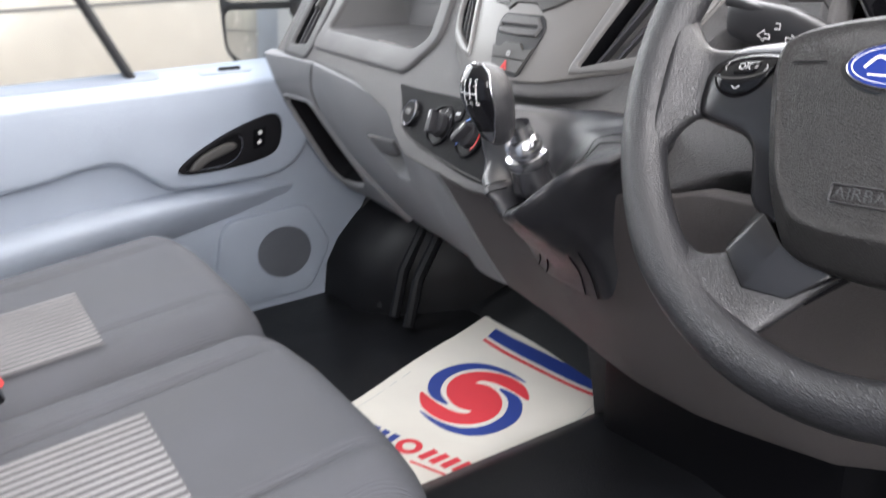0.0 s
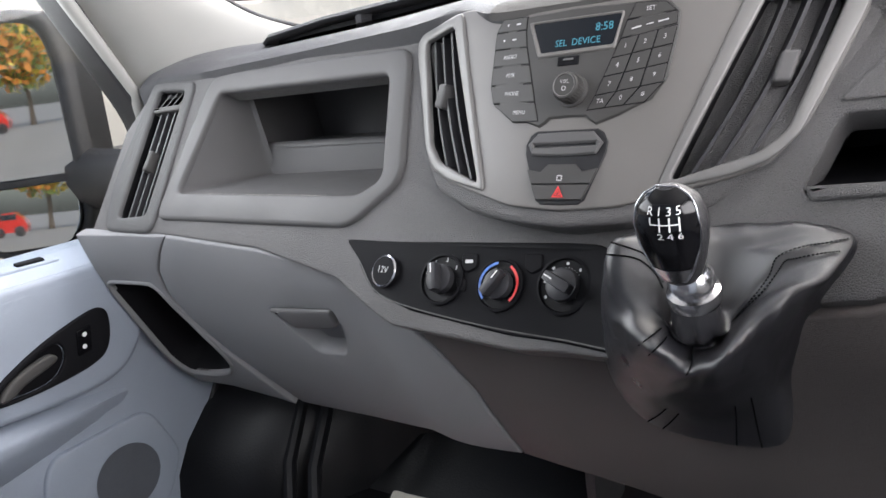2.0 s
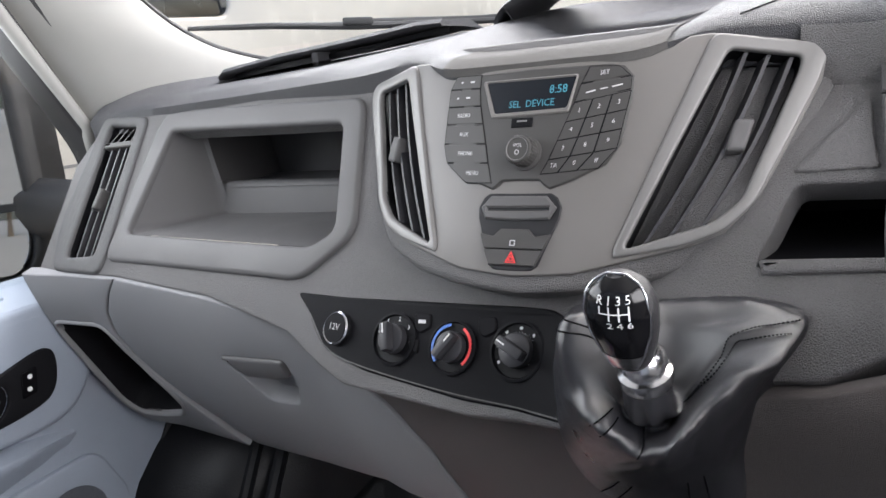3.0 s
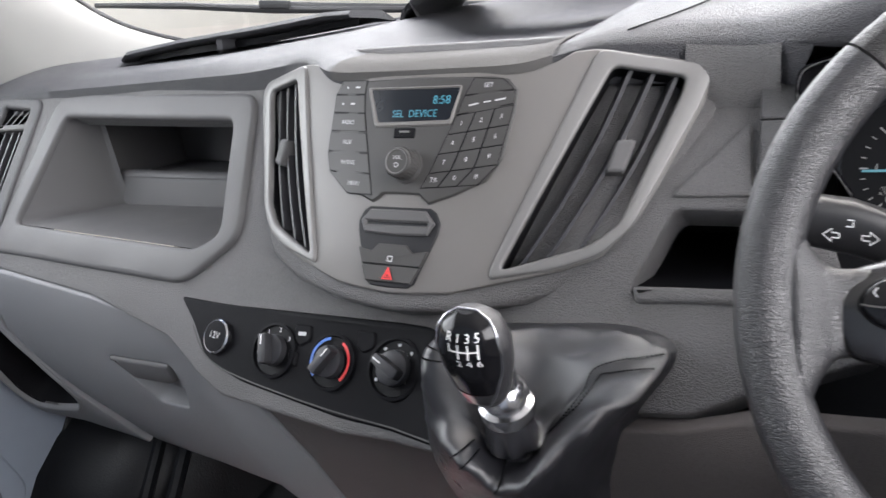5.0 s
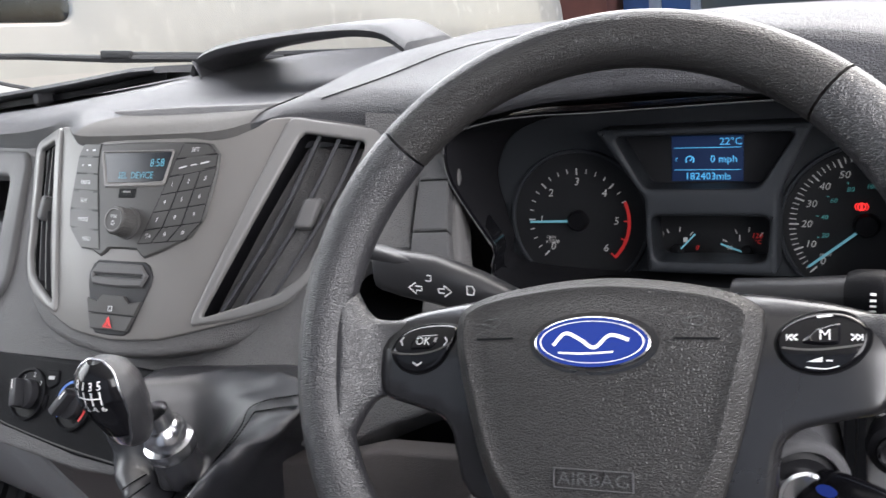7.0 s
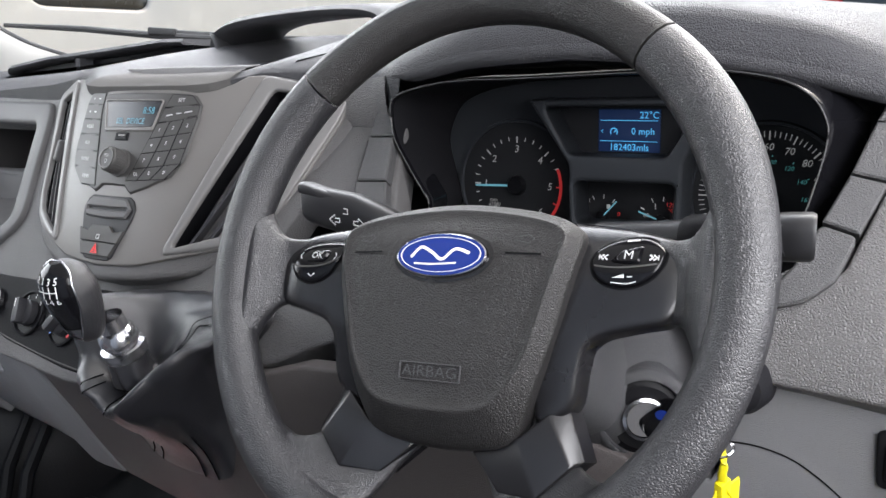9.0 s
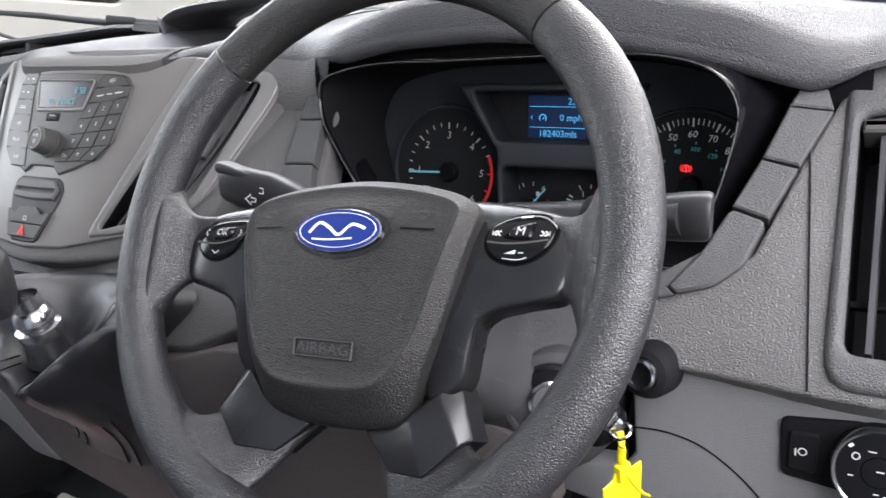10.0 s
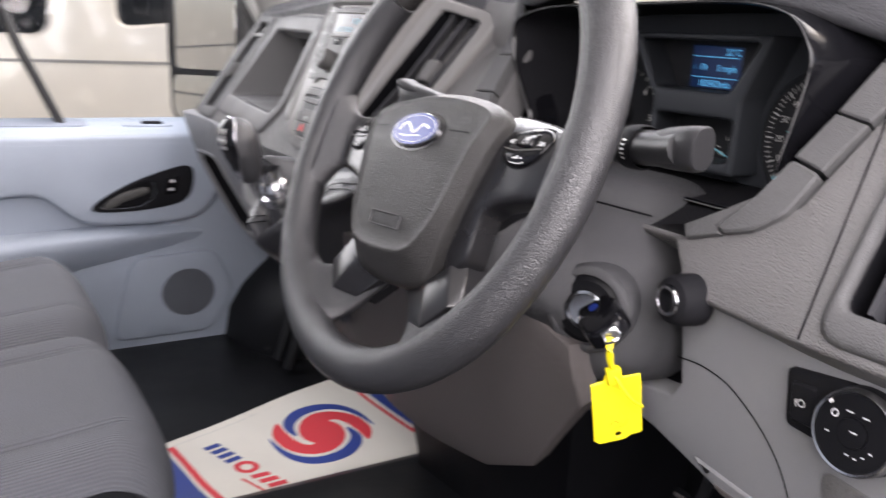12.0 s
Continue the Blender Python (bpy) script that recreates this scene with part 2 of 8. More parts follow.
# ---- materials ----
def material(name, colour, rough=0.5, metal=0.0, fine=900.0, relief=0.0, vary=0.12, broad=9.0, coat=0.0, cells=False, spec=0.5, weave=0.0):
    """A surface: base colour with broad uneven wear and fine grain, and relief of that strength. fine: grains a metre."""
    m = bpy.data.materials.new(name)
    m.use_nodes = True
    nt = m.node_tree
    b = nt.nodes["Principled BSDF"]
    where = nt.nodes.new("ShaderNodeTexCoord")
    wide = nt.nodes.new("ShaderNodeTexNoise")
    wide.inputs["Scale"].default_value, wide.inputs["Detail"].default_value = broad, 6
    small = nt.nodes.new("ShaderNodeTexVoronoi" if cells else "ShaderNodeTexNoise")
    small.inputs["Scale"].default_value = fine
    for node in (wide, small):
        nt.links.new(where.outputs["Object"], node.inputs["Vector"])
    grit = small.outputs[0]
    if cells:
        # pebbles parted by narrow grooves, drawn a little out of line
        small.feature = "DISTANCE_TO_EDGE"
        bend = nt.nodes.new("ShaderNodeTexNoise")
        bend.inputs["Scale"].default_value = fine * 0.35
        nt.links.new(where.outputs["Object"], bend.inputs["Vector"])
        moved = nt.nodes.new("ShaderNodeVectorMath")
        moved.operation = "MULTIPLY_ADD"
        moved.inputs[1].default_value = (1.6 / fine,) * 3
        nt.links.new(bend.outputs["Color"], moved.inputs[0])
        nt.links.new(where.outputs["Object"], moved.inputs[2])
        nt.links.new(moved.outputs[0], small.inputs["Vector"])
        pebble = nt.nodes.new("ShaderNodeMapRange")
        pebble.interpolation_type = "SMOOTHSTEP"
        pebble.inputs["From Max"].default_value = 0.28
        nt.links.new(small.outputs["Distance"], pebble.inputs["Value"])
        grit = pebble.outputs[0]
    else:
        small.inputs["Detail"].default_value = 3
    ramp = nt.nodes.new("ShaderNodeMapRange")
    ramp.inputs["From Min"].default_value, ramp.inputs["From Max"].default_value = 0.3, 0.7
    ramp.inputs["To Min"].default_value, ramp.inputs["To Max"].default_value = 1 - vary, 1 + vary
    nt.links.new(wide.outputs[0], ramp.inputs["Value"])
    grain = nt.nodes.new("ShaderNodeMapRange")
    grain.inputs["To Min"].default_value, grain.inputs["To Max"].default_value = 1 - vary * 0.6, 1 + vary * 0.6
    nt.links.new(grit, grain.inputs["Value"])
    both = nt.nodes.new("ShaderNodeMath")
    both.operation = "MULTIPLY"
    nt.links.new(ramp.outputs[0], both.inputs[0])
    nt.links.new(grain.outputs[0], both.inputs[1])
    tint = nt.nodes.new("ShaderNodeMix")
    tint.data_type, tint.blend_type = "RGBA", "MULTIPLY"
    tint.inputs["Factor"].default_value = 1.0
    tint.inputs["A"].default_value = (*colour, 1)
    nt.links.new(both.outputs[0], tint.inputs["B"])
    nt.links.new(tint.outputs["Result"], b.inputs["Base Color"])
    gloss = nt.nodes.new("ShaderNodeMapRange")
    gloss.inputs["From Min"].default_value, gloss.inputs["From Max"].default_value = 0.3, 0.7
    gloss.inputs["To Min"].default_value, gloss.inputs["To Max"].default_value = rough * 0.85, min(1.0, rough * 1.15)
    nt.links.new(wide.outputs[0], gloss.inputs["Value"])
    nt.links.new(gloss.outputs[0], b.inputs["Roughness"])
    b.inputs["Metallic"].default_value = metal
    b.inputs["Coat Weight"].default_value = coat
    b.inputs["Coat Roughness"].default_value = 0.05
    b.inputs["Specular IOR Level"].default_value = spec
    height = grit
    if weave:
        wave = nt.nodes.new("ShaderNodeTexWave")
        wave.inputs["Scale"].default_value = weave
        wave.inputs["Distortion"].default_value = 0.4
        nt.links.new(where.outputs["Object"], wave.inputs["Vector"])
        height = wave.outputs["Fac"]
        nt.links.new(wave.outputs["Fac"], grain.inputs["Value"])
    if relief:
        bump = nt.nodes.new("ShaderNodeBump")
        bump.inputs["Strength"].default_value = min(1.0, relief)
        bump.inputs["Distance"].default_value = 0.0010 * max(1.0, relief)
        nt.links.new(height, bump.inputs["Height"])
        nt.links.new(bump.outputs[0], b.inputs["Normal"])
    return m


def glow(name, colour, strength):
    m = bpy.data.materials.new(name)
    m.use_nodes = True
    b = m.node_tree.nodes["Principled BSDF"]
    b.inputs["Base Color"].default_value = (*[c * 0.3 for c in colour], 1)
    b.inputs["Emission Color"].default_value = (*colour, 1)
    b.inputs["Emission Strength"].default_value = strength
    return m


def glass(name, tint=(1, 1, 1), gloss=0.08):
    m = bpy.data.materials.new(name)
    m.use_nodes = True
    nt = m.node_tree
    nt.nodes.remove(nt.nodes["Principled BSDF"])
    clear, shine, mix, rim = (nt.nodes.new(k) for k in ("ShaderNodeBsdfTransparent", "ShaderNodeBsdfGlossy", "ShaderNodeMixShader", "ShaderNodeValue"))
    clear.inputs[0].default_value = (*tint, 1)
    shine.inputs["Roughness"].default_value = gloss
    rim.outputs[0].default_value = 0.05
    nt.links.new(rim.outputs[0], mix.inputs[0])
    nt.links.new(clear.outputs[0], mix.inputs[1])
    nt.links.new(shine.outputs[0], mix.inputs[2])
    nt.links.new(mix.outputs[0], nt.nodes["Material Output"].inputs[0])
    return m


M_DASH = material("dark grained plastic", (0.112, 0.109, 0.109), 0.47, fine=540, relief=0.75, cells=True, vary=0.12, spec=0.4)
M_TOP = material("soft dash top plastic", (0.042, 0.0425, 0.047), 0.52, fine=560, relief=0.7, cells=True, vary=0.12, spec=0.3)
M_FASCIA = material("satin warm grey plastic", (0.142, 0.135, 0.128), 0.45, fine=1500, relief=0.12, vary=0.05, spec=0.35)
M_FRAME = material("cubby grey plastic", (0.092, 0.090, 0.091), 0.55, fine=1500, relief=0.2, vary=0.06, spec=0.28)
M_LIGHT = material("light grey lower plastic", (0.212, 0.212, 0.220), 0.55, fine=900, relief=0.4, cells=True, vary=0.05, spec=0.3)
M_KNEE = material("brown grey knee panel plastic", (0.086, 0.076, 0.074), 0.5, fine=700, relief=0.5, cells=True, vary=0.1, spec=0.3)
M_DOOR = material("blue grey door plastic", (0.295, 0.335, 0.395), 0.5, fine=700, relief=0.35, cells=True, vary=0.05)
M_SILVER = material("satin silver trim", (0.165, 0.161, 0.157), 0.40, metal=0.15, fine=2500, relief=0.05, vary=0.05, spec=0.4)
M_BUTTON = material("charcoal button plastic", (0.056, 0.0545, 0.053), 0.48, fine=1500, relief=0.1, vary=0.06, spec=0.25)
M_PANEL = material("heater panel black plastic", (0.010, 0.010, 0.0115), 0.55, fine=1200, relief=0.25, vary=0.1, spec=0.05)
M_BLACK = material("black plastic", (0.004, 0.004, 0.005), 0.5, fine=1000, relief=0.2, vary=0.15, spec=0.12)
M_GLOSS = material("gloss black plastic", (0.004, 0.004, 0.005), 0.14, fine=500, vary=0.1, spec=0.3)
M_CHROME = material("chrome", (0.48, 0.48, 0.50), 0.2, metal=1.0, fine=800, vary=0.04)
M_WHEEL = material("grained steering wheel polyurethane", (0.017, 0.017, 0.019), 0.35, fine=680, relief=0.36, cells=True, vary=0.08, spec=0.65)
M_PAD = material("grained airbag cover", (0.016, 0.0152, 0.015), 0.40, fine=640, relief=0.40, cells=True, vary=0.08, spec=0.38)
M_SPOKE = material("satin black spoke trim", (0.008, 0.0078, 0.009), 0.26, fine=1500, relief=0.04, vary=0.06, spec=0.65)
M_LEATHER = material("black leather", (0.013, 0.013, 0.016), 0.32, fine=900, relief=0.24, cells=True, vary=0.08, spec=1.0)
M_STITCH = material("black thread", (0.004, 0.004, 0.005), 0.9, fine=2000, vary=0.1, spec=0.05)
M_RUBBER = material("black rubber floor", (0.006, 0.0063, 0.0075), 0.42, fine=300, relief=0.5, vary=0.3, spec=0.25)
M_FABRIC = material("charcoal woven seat fabric", (0.066, 0.069, 0.079), 0.9, fine=1600, relief=1.0, vary=0.16, weave=100)
M_STRIPE_A = material("light ribbed fabric", (0.23, 0.23, 0.235), 0.9, fine=1800, relief=0.8, vary=0.12)
M_STRIPE_B = material("dark ribbed fabric", (0.085, 0.085, 0.09), 0.9, fine=1800, relief=0.8, vary=0.12)
M_PAPER = material("cream paper", (0.74, 0.70, 0.62), 0.8, fine=900, relief=0.25, vary=0.04)
M_BLUE = material("blue print", (0.022, 0.05, 0.26), 0.6, fine=900, vary=0.08)
M_RED = material("red print", (0.70, 0.045, 0.06), 0.6, fine=900, vary=0.08)
M_GREYPRINT = material("pale grey print", (0.45, 0.45, 0.44), 0.7, fine=900, vary=0.05)
M_WHITE = material("white marking", (0.75, 0.75, 0.74), 0.5, fine=900, vary=0.03)
M_MARK = material("grey marking", (0.50, 0.50, 0.50), 0.5, fine=900, vary=0.03)
M_BADGE = material("blue enamel", (0.012, 0.028, 0.17), 0.25, fine=700, vary=0.08, spec=0.3)
M_YELLOW = material("yellow plastic", (0.68, 0.58, 0.008), 0.4, fine=800, relief=0.1, vary=0.04)
M_PILLAR = material("cream pillar trim", (0.235, 0.230, 0.217), 0.7, fine=900, relief=0.3, vary=0.04)
M_VANWHITE = material("white vehicle paint", (0.80, 0.75, 0.655), 0.25, fine=40, vary=0.04, coat=0.5)
M_SEAL = material("black rubber seal", (0.015, 0.015, 0.016), 0.6, fine=700, relief=0.2, vary=0.15)
M_SCREEN = material("dark display glass", (0.006, 0.008, 0.012), 0.25, fine=400, vary=0.1, spec=0.25)
M_DIAL = material("matt black dial", (0.015, 0.0155, 0.0172), 0.5, fine=1500, vary=0.1, spec=0.12)
M_DIALGREY = material("charcoal dial surround", (0.026, 0.0285, 0.033), 0.5, fine=1500, relief=0.15, vary=0.1, spec=0.15)
M_MIRROR = material("mirror glass", (0.85, 0.87, 0.88), 0.02, metal=1.0, fine=50, vary=0.01)
G_CYAN = glow("cyan display segments", (0.12, 0.55, 0.75), 0.13)
G_BLUE = glow("blue display field", (0.002, 0.022, 0.10), 0.16)
G_PALE = glow("pale blue display text", (0.12, 0.55, 1.0), 0.42)
G_RED = glow("red warning lamp", (1.0, 0.03, 0.03), 0.8)
M_REDMARK = material("red dial marking", (0.75, 0.05, 0.05), 0.5, fine=900, vary=0.03)
G_SCALE = glow("backlit white dial marking", (0.75, 0.75, 0.74), 0.10)
G_TEAL = glow("backlit teal dial marking", (0.12, 0.5, 0.5), 0.12)
G_REDSCALE = glow("backlit red dial marking", (0.8, 0.04, 0.04), 0.16)
G_NEEDLE = glow("backlit pale blue needle", (0.25, 0.65, 0.8), 0.16)
GLASS = glass("clear glass", (0.96, 0.98, 0.97), 0.0)

M_COLUMN = material("dark column plastic", (0.036, 0.036, 0.039), 0.45, fine=900, relief=0.5, cells=True, vary=0.08)
M_BLADE = material("dark vent blade plastic", (0.034, 0.034, 0.038), 0.45, fine=1500, relief=0.1, vary=0.08, spec=0.35)
M_CAP = material("matt stack cap plastic", (0.105, 0.102, 0.099), 0.8, fine=820, relief=0.6, cells=True, vary=0.08, spec=0.10)
M_CEIL = material("pale headlining fabric", (0.70, 0.69, 0.66), 0.9, fine=700, relief=0.3, vary=0.04, spec=0.2)
M_GAP = material("dark radio faceplate", (0.020, 0.020, 0.022), 0.5, fine=1200, relief=0.1, vary=0.1, spec=0.2)
# Copy of M_LIGHT, darkened to offset the strong doorway lamp.
M_LOWER = material("light grey plastic darkened on the driver side", (0.185, 0.185, 0.192), 0.55, fine=900, relief=0.4, cells=True, vary=0.05, spec=0.3)
M_STRIP = material("dark grey satin plastic", (0.066, 0.0655, 0.067), 0.5, fine=560, relief=0.5, cells=True, vary=0.08, spec=0.35)
M_DOOR_SHADED = material("shaded blue grey door pocket", (0.20, 0.225, 0.27), 0.55, fine=900, relief=0.3, vary=0.05)
# ---- the cab: floor, walls, roof, pillars, glass ----
def steps(x, table):
    return float(np.interp(x, [a for a, _ in table], [b for _, b in table]))


def stack_y(x, z):
    """The face of the centre stack."""
    a = min(abs(x), 0.2)
    return 0.081 + 0.444 * (z - 0.634) + 1.4 * a * a + 0.45 * max(0.0, abs(x) - 0.2)


def fascia_y(x, z):
    """The dark main face of the dashboard."""
    b = steps(x, [(-0.87, 0.165), (-0.69, 0.16), (-0.45, 0.125), (-0.215, 0.093), (0, 0.088), (0.15, 0.06), (0.3, 0.056), (0.45, 0.085), (0.65, 0.095), (0.73, 0.08), (0.9, 0.08)])
    s = steps(x, [(-0.87, 0.75), (-0.69, 0.70), (-0.45, 0.6), (-0.215, 0.53), (0.1, 0.6), (0.2, 0.78), (0.3, 0.78), (0.65, 0.5), (0.73, 0.67), (0.9, 0.67)])
    return b + s * (z - 0.555)


def lower_y(x, z):
    """The lower face of the dashboard, which falls back towards the footwell."""
    zr = steps(x, [(-0.87, 0.557), (-0.69, 0.557), (-0.45, 0.555), (-0.30, 0.535), (-0.24, 0.51), (-0.2, 0.498), (0, 0.49), (0.9, 0.49)])
    yr = steps(x, [(-0.87, 0.165), (-0.69, 0.160), (-0.45, 0.125), (-0.30, 0.112), (-0.24, 0.105), (0, 0.088), (0.15, 0.06), (0.3, 0.06), (0.9, 0.09)])
    d = max(zr - z, -0.05)
    return yr + 0.25 * d + 0.95 * d * abs(d)


def knee_y(x, z):
    """The panel below the driver's side of the dashboard."""
    return 0.13 + 0.12 * (0.6 - z) + 1.4 * max(0.0, 0.5 - z) ** 2 + 0.05 * max(0.0, 0.7 - x)


AT_STACK, AT_FASCIA, AT_LOWER, AT_KNEE = on(stack_y), on(fascia_y), on(lower_y), on(knee_y)

floor = part("floor", block(-0.98, 0.98, -1.05, 0.62, -0.06, 0.0, 0.004), M_RUBBER)
tagged(floor, "black moulded rubber cab floor", "floor", kind="structure")
# Unseen wall that closes the cab; its colour is chosen for bounce light.
bulkhead = part("wall_back", block(-0.98, 0.98, -1.08, -1.0, 0.0, 1.5, 0.01), M_DOOR)
tagged(bulkhead, "unseen bulkhead behind the seats, blue grey to set the bounce light", "wall", kind="structure")
front_wall = part("wall_front", loft([[(-0.98, 0.62, -0.05), (-0.98, 0.66, 0.30), (-0.98, 0.85, 0.55), (-0.98, 0.88, 0.80)], [(0.98, 0.62, -0.05), (0.98, 0.66, 0.30), (0.98, 0.85, 0.55), (0.98, 0.88, 0.80)]]), M_RUBBER)
tagged(front_wall, "black sound-deadened front wall of the footwell", "wall", kind="structure")
ceiling = part("ceiling", block(-1.0, 1.0, -1.05, 0.20, 1.46, 1.52, 0.01), M_CEIL)
tagged(ceiling, "pale fabric headlining of the cab", "ceiling", kind="structure")

# windscreen, with the black band along its foot
screen_rows = [[(x, 0.92 - 0.46 * x * x - 0.60 * t, 0.86 + 0.60 * t) for x in np.linspace(-0.95, 0.95, 13)] for t in (0.0, 0.5, 1.0)]
windscreen = thing("window_1", (0, 0.9, 0.86), "large raked laminated windscreen", "windscreen", kind="structure")
pane = part("pane", loft(screen_rows), GLASS, windscreen)
pane.visible_shadow = False
part("glazing_band", loft([[(x, 0.905 - 0.46 * x * x, 0.79) for x in np.linspace(-0.95, 0.95, 13)], [(x, 0.89 - 0.46 * x * x, 0.83) for x in np.linspace(-0.95, 0.95, 13)]]), M_SEAL, windscreen, "black ceramic band")


GLASS_EDGE = smooth_loop([(0.735, 0.715, 0.795), (0.793, 0.655, 0.832), (0.829, 0.612, 0.850), (0.866, 0.555, 0.879), (0.891, 0.475, 0.940), (0.913, 0.310, 1.100), (0.925, 0.170, 1.240), (0.930, 0.020, 1.400)], 4, False)


def pillar(side):
    """The trim between the windscreen and the side window."""
    s = side
    rows = []
    for k, edge_ in enumerate(GLASS_EDGE):
        t = k / (len(GLASS_EDGE) - 1)
        front = Vector((s * edge_.x, edge_.y, edge_.z))
        rear = Vector((s * 0.955, 0.36 - 0.40 * t ** 1.1, 0.74 + 0.70 * t))
        mid = (front + rear) / 2 + Vector((-s * 0.012, -0.01, 0.0))
        rows.append([front, front.lerp(mid, 0.12) + Vector((-s * 0.007, -0.004, 0)), front.lerp(mid, 0.5) + Vector((-s * 0.012, 0, 0)), mid, rear.lerp(mid, 0.5) + Vector((-s * 0.012, 0, 0)), rear, rear + Vector((s * 0.03, 0.0, 0)), front + Vector((s * 0.03, 0.02, 0))])
    return loft(rows, ring=True, caps=True)


part("edge_seal", tube([(-p.x - 0.002, p.y + 0.004, p.z + 0.002) for p in GLASS_EDGE], 0.0045, 8), M_SEAL, windscreen, "black edge of the glass")
for name, side in (("pillar_left", -1), ("pillar_right", 1)):
    tagged(part(name, pillar(side), M_PILLAR, angle=60), "cream trimmed windscreen pillar", "pillar", kind="structure")
from mathutils.bvhtree import BVHTree
trim_bm = pillar(-1)
spot, away, _, _ = BVHTree.FromBMesh(trim_bm).ray_cast(Vector((0.3518, -0.5631, 0.7908)), Vector((-0.7799, 0.6221, 0.0692)))
trim_bm.free()
cap = facing(spot, away if away.x > 0 else -away)
tagged(part("trim_cap", lathe([(0.0, 0.0012), (0.0245, 0.0012), (0.0258, -0.0005), (0.0265, 0.0004), (0.027, -0.012)], cap), M_PILLAR), "round pale cap in the pillar trim", "cap", kind="structure")

# ---- passenger door ----
DOOR_X = -0.93
AT_DOOR = lambda p, h=0.0: Vector((DOOR_X + h, p[0], p[1]))
door = thing("door_1", (DOOR_X, -0.2, 0.05), "closed passenger door with blue-grey moulded trim", "door", kind="structure")
part("trim_panel", sheet([(-0.95, -0.02), (0.24, -0.02), (0.30, 0.10), (0.37, 0.20), (0.37, 0.512), (-0.95, 0.512)], AT_DOOR, 0.0, -0.05, 0.004), M_DOOR, door)
shoulder = smooth_loop([(-0.95, 0.345), (-0.40, 0.352), (-0.22, 0.374), (-0.165, 0.375), (-0.13, 0.355), (-0.085, 0.318), (-0.04, 0.305), (0.08, 0.300), (0.17, 0.31), (0.22, 0.35), (0.25, 0.42), (0.27, 0.505)], 5, False) + [Vector((-0.95, 0.505))]
part("shoulder", sheet(shoulder, AT_DOOR, 0.028, -0.002, 0.012, step=0.04), M_DOOR, door)
ledge = loft([[(DOOR_X - 0.10, y, 0.505), (DOOR_X - 0.085, y, 0.529), (DOOR_X + 0.0, y, 0.514), (DOOR_X + 0.022, y, 0.504), (DOOR_X + 0.0285, y, 0.484)] for y in np.linspace(-0.95, 0.40, 12)])
part("window_ledge", ledge, M_DOOR, door)
arm_rows = []
for y, zt, zb, out in ((-0.95, 0.17, 0.04, 0.05), (-0.70, 0.215, 0.09, 0.055), (-0.45, 0.262, 0.14, 0.058), (-0.25, 0.280, 0.185, 0.052), (-0.05, 0.288, 0.222, 0.042), (0.08, 0.284, 0.245, 0.028), (0.15, 0.276, 0.258, 0.012), (0.20, 0.268, 0.264, -0.002)):
    arm_rows.append([Vector((DOOR_X + h, y, z)) for h, z in ((-0.004, zt + 0.012), (out * 0.55, zt + 0.004), (out * 0.92, zt - 0.006), (out, zt * 0.8 + zb * 0.2), (out * 0.8, zt * 0.45 + zb * 0.55), (out * 0.35, zb), (-0.004, zb - 0.02))])
part("armrest", loft(arm_rows), M_DOOR, door, angle=70)
pod = rounded([(-0.02, 0.02), (0.21, 0.02), (0.27, 0.12), (0.22, 0.225), (0.04, 0.215), (0.02, 0.19)], 0.03)
part("speaker_pod", sheet(pod, AT_DOOR, 0.010, -0.002, 0.006), M_DOOR, door)
grille = part("speaker_grille", disc(AT_DOOR, (0.155, 0.125), 0.062, 0.058, 0.0125, 40), material("dark blue grey mesh", (0.12, 0.13, 0.15), 0.7, fine=500, relief=1.0, cells=True), door, "round perforated speaker grille")
edge = part("front_edge", sheet([(0.235, -0.02), (0.262, -0.02), (0.322, 0.10), (0.392, 0.205), (0.392, 0.30), (0.372, 0.30), (0.368, 0.21), (0.298, 0.10)], AT_DOOR, 0.006, -0.03, 0.003), M_SEAL, door, "black rubber edge seal")
bezel = smooth_loop([(-0.046, 0.338), (-0.036, 0.362), (0.04, 0.402), (0.12, 0.428), (0.158, 0.432), (0.170, 0.412), (0.160, 0.368), (0.128, 0.346), (0.04, 0.335)], 5)
inner = smooth_loop([(-0.034, 0.345), (-0.02, 0.362), (0.045, 0.393), (0.078, 0.398), (0.082, 0.372), (0.055, 0.346), (0.0, 0.341)], 5)
handle = part("door_handle", sheet(bezel, AT_DOOR, 0.034, 0.02, 0.003, holes=[inner]), M_PANEL, door, "dark recessed door release")
part("recess", sheet(inner, AT_DOOR, 0.0285, 0.02, 0.001), M_BLACK, handle)
part("lever", sheet(smooth_loop([(-0.03, 0.346), (0.0, 0.372), (0.055, 0.388), (0.066, 0.375), (0.01, 0.356), (-0.012, 0.343)], 4), AT_DOOR, 0.040, 0.028, 0.004), M_BUTTON, handle)
lock = part("lock_switch", sheet(rounded([(0.103, 0.368), (0.128, 0.372), (0.134, 0.412), (0.108, 0.408)], 0.004), AT_DOOR, 0.037, 0.03, 0.001), M_GLOSS, door)
part("lock_mark", disc(AT_DOOR, (0.116, 0.381), 0.004, lift=0.0376, n=12, bm=disc(AT_DOOR, (0.120, 0.400), 0.004, lift=0.0376, n=12)), M_WHITE, lock)
AT_LEDGE = lambda p, h=0.0: Vector((p[0], p[1], 0.529 - (p[0] + 1.015) * 0.176 + h))
switch = part("window_switch", sheet(rounded([(-0.972, 0.03), (-0.944, 0.03), (-0.94, 0.135), (-0.966, 0.135)], 0.008), AT_LEDGE, 0.004, -0.004, 0.002), M_DOOR, door)
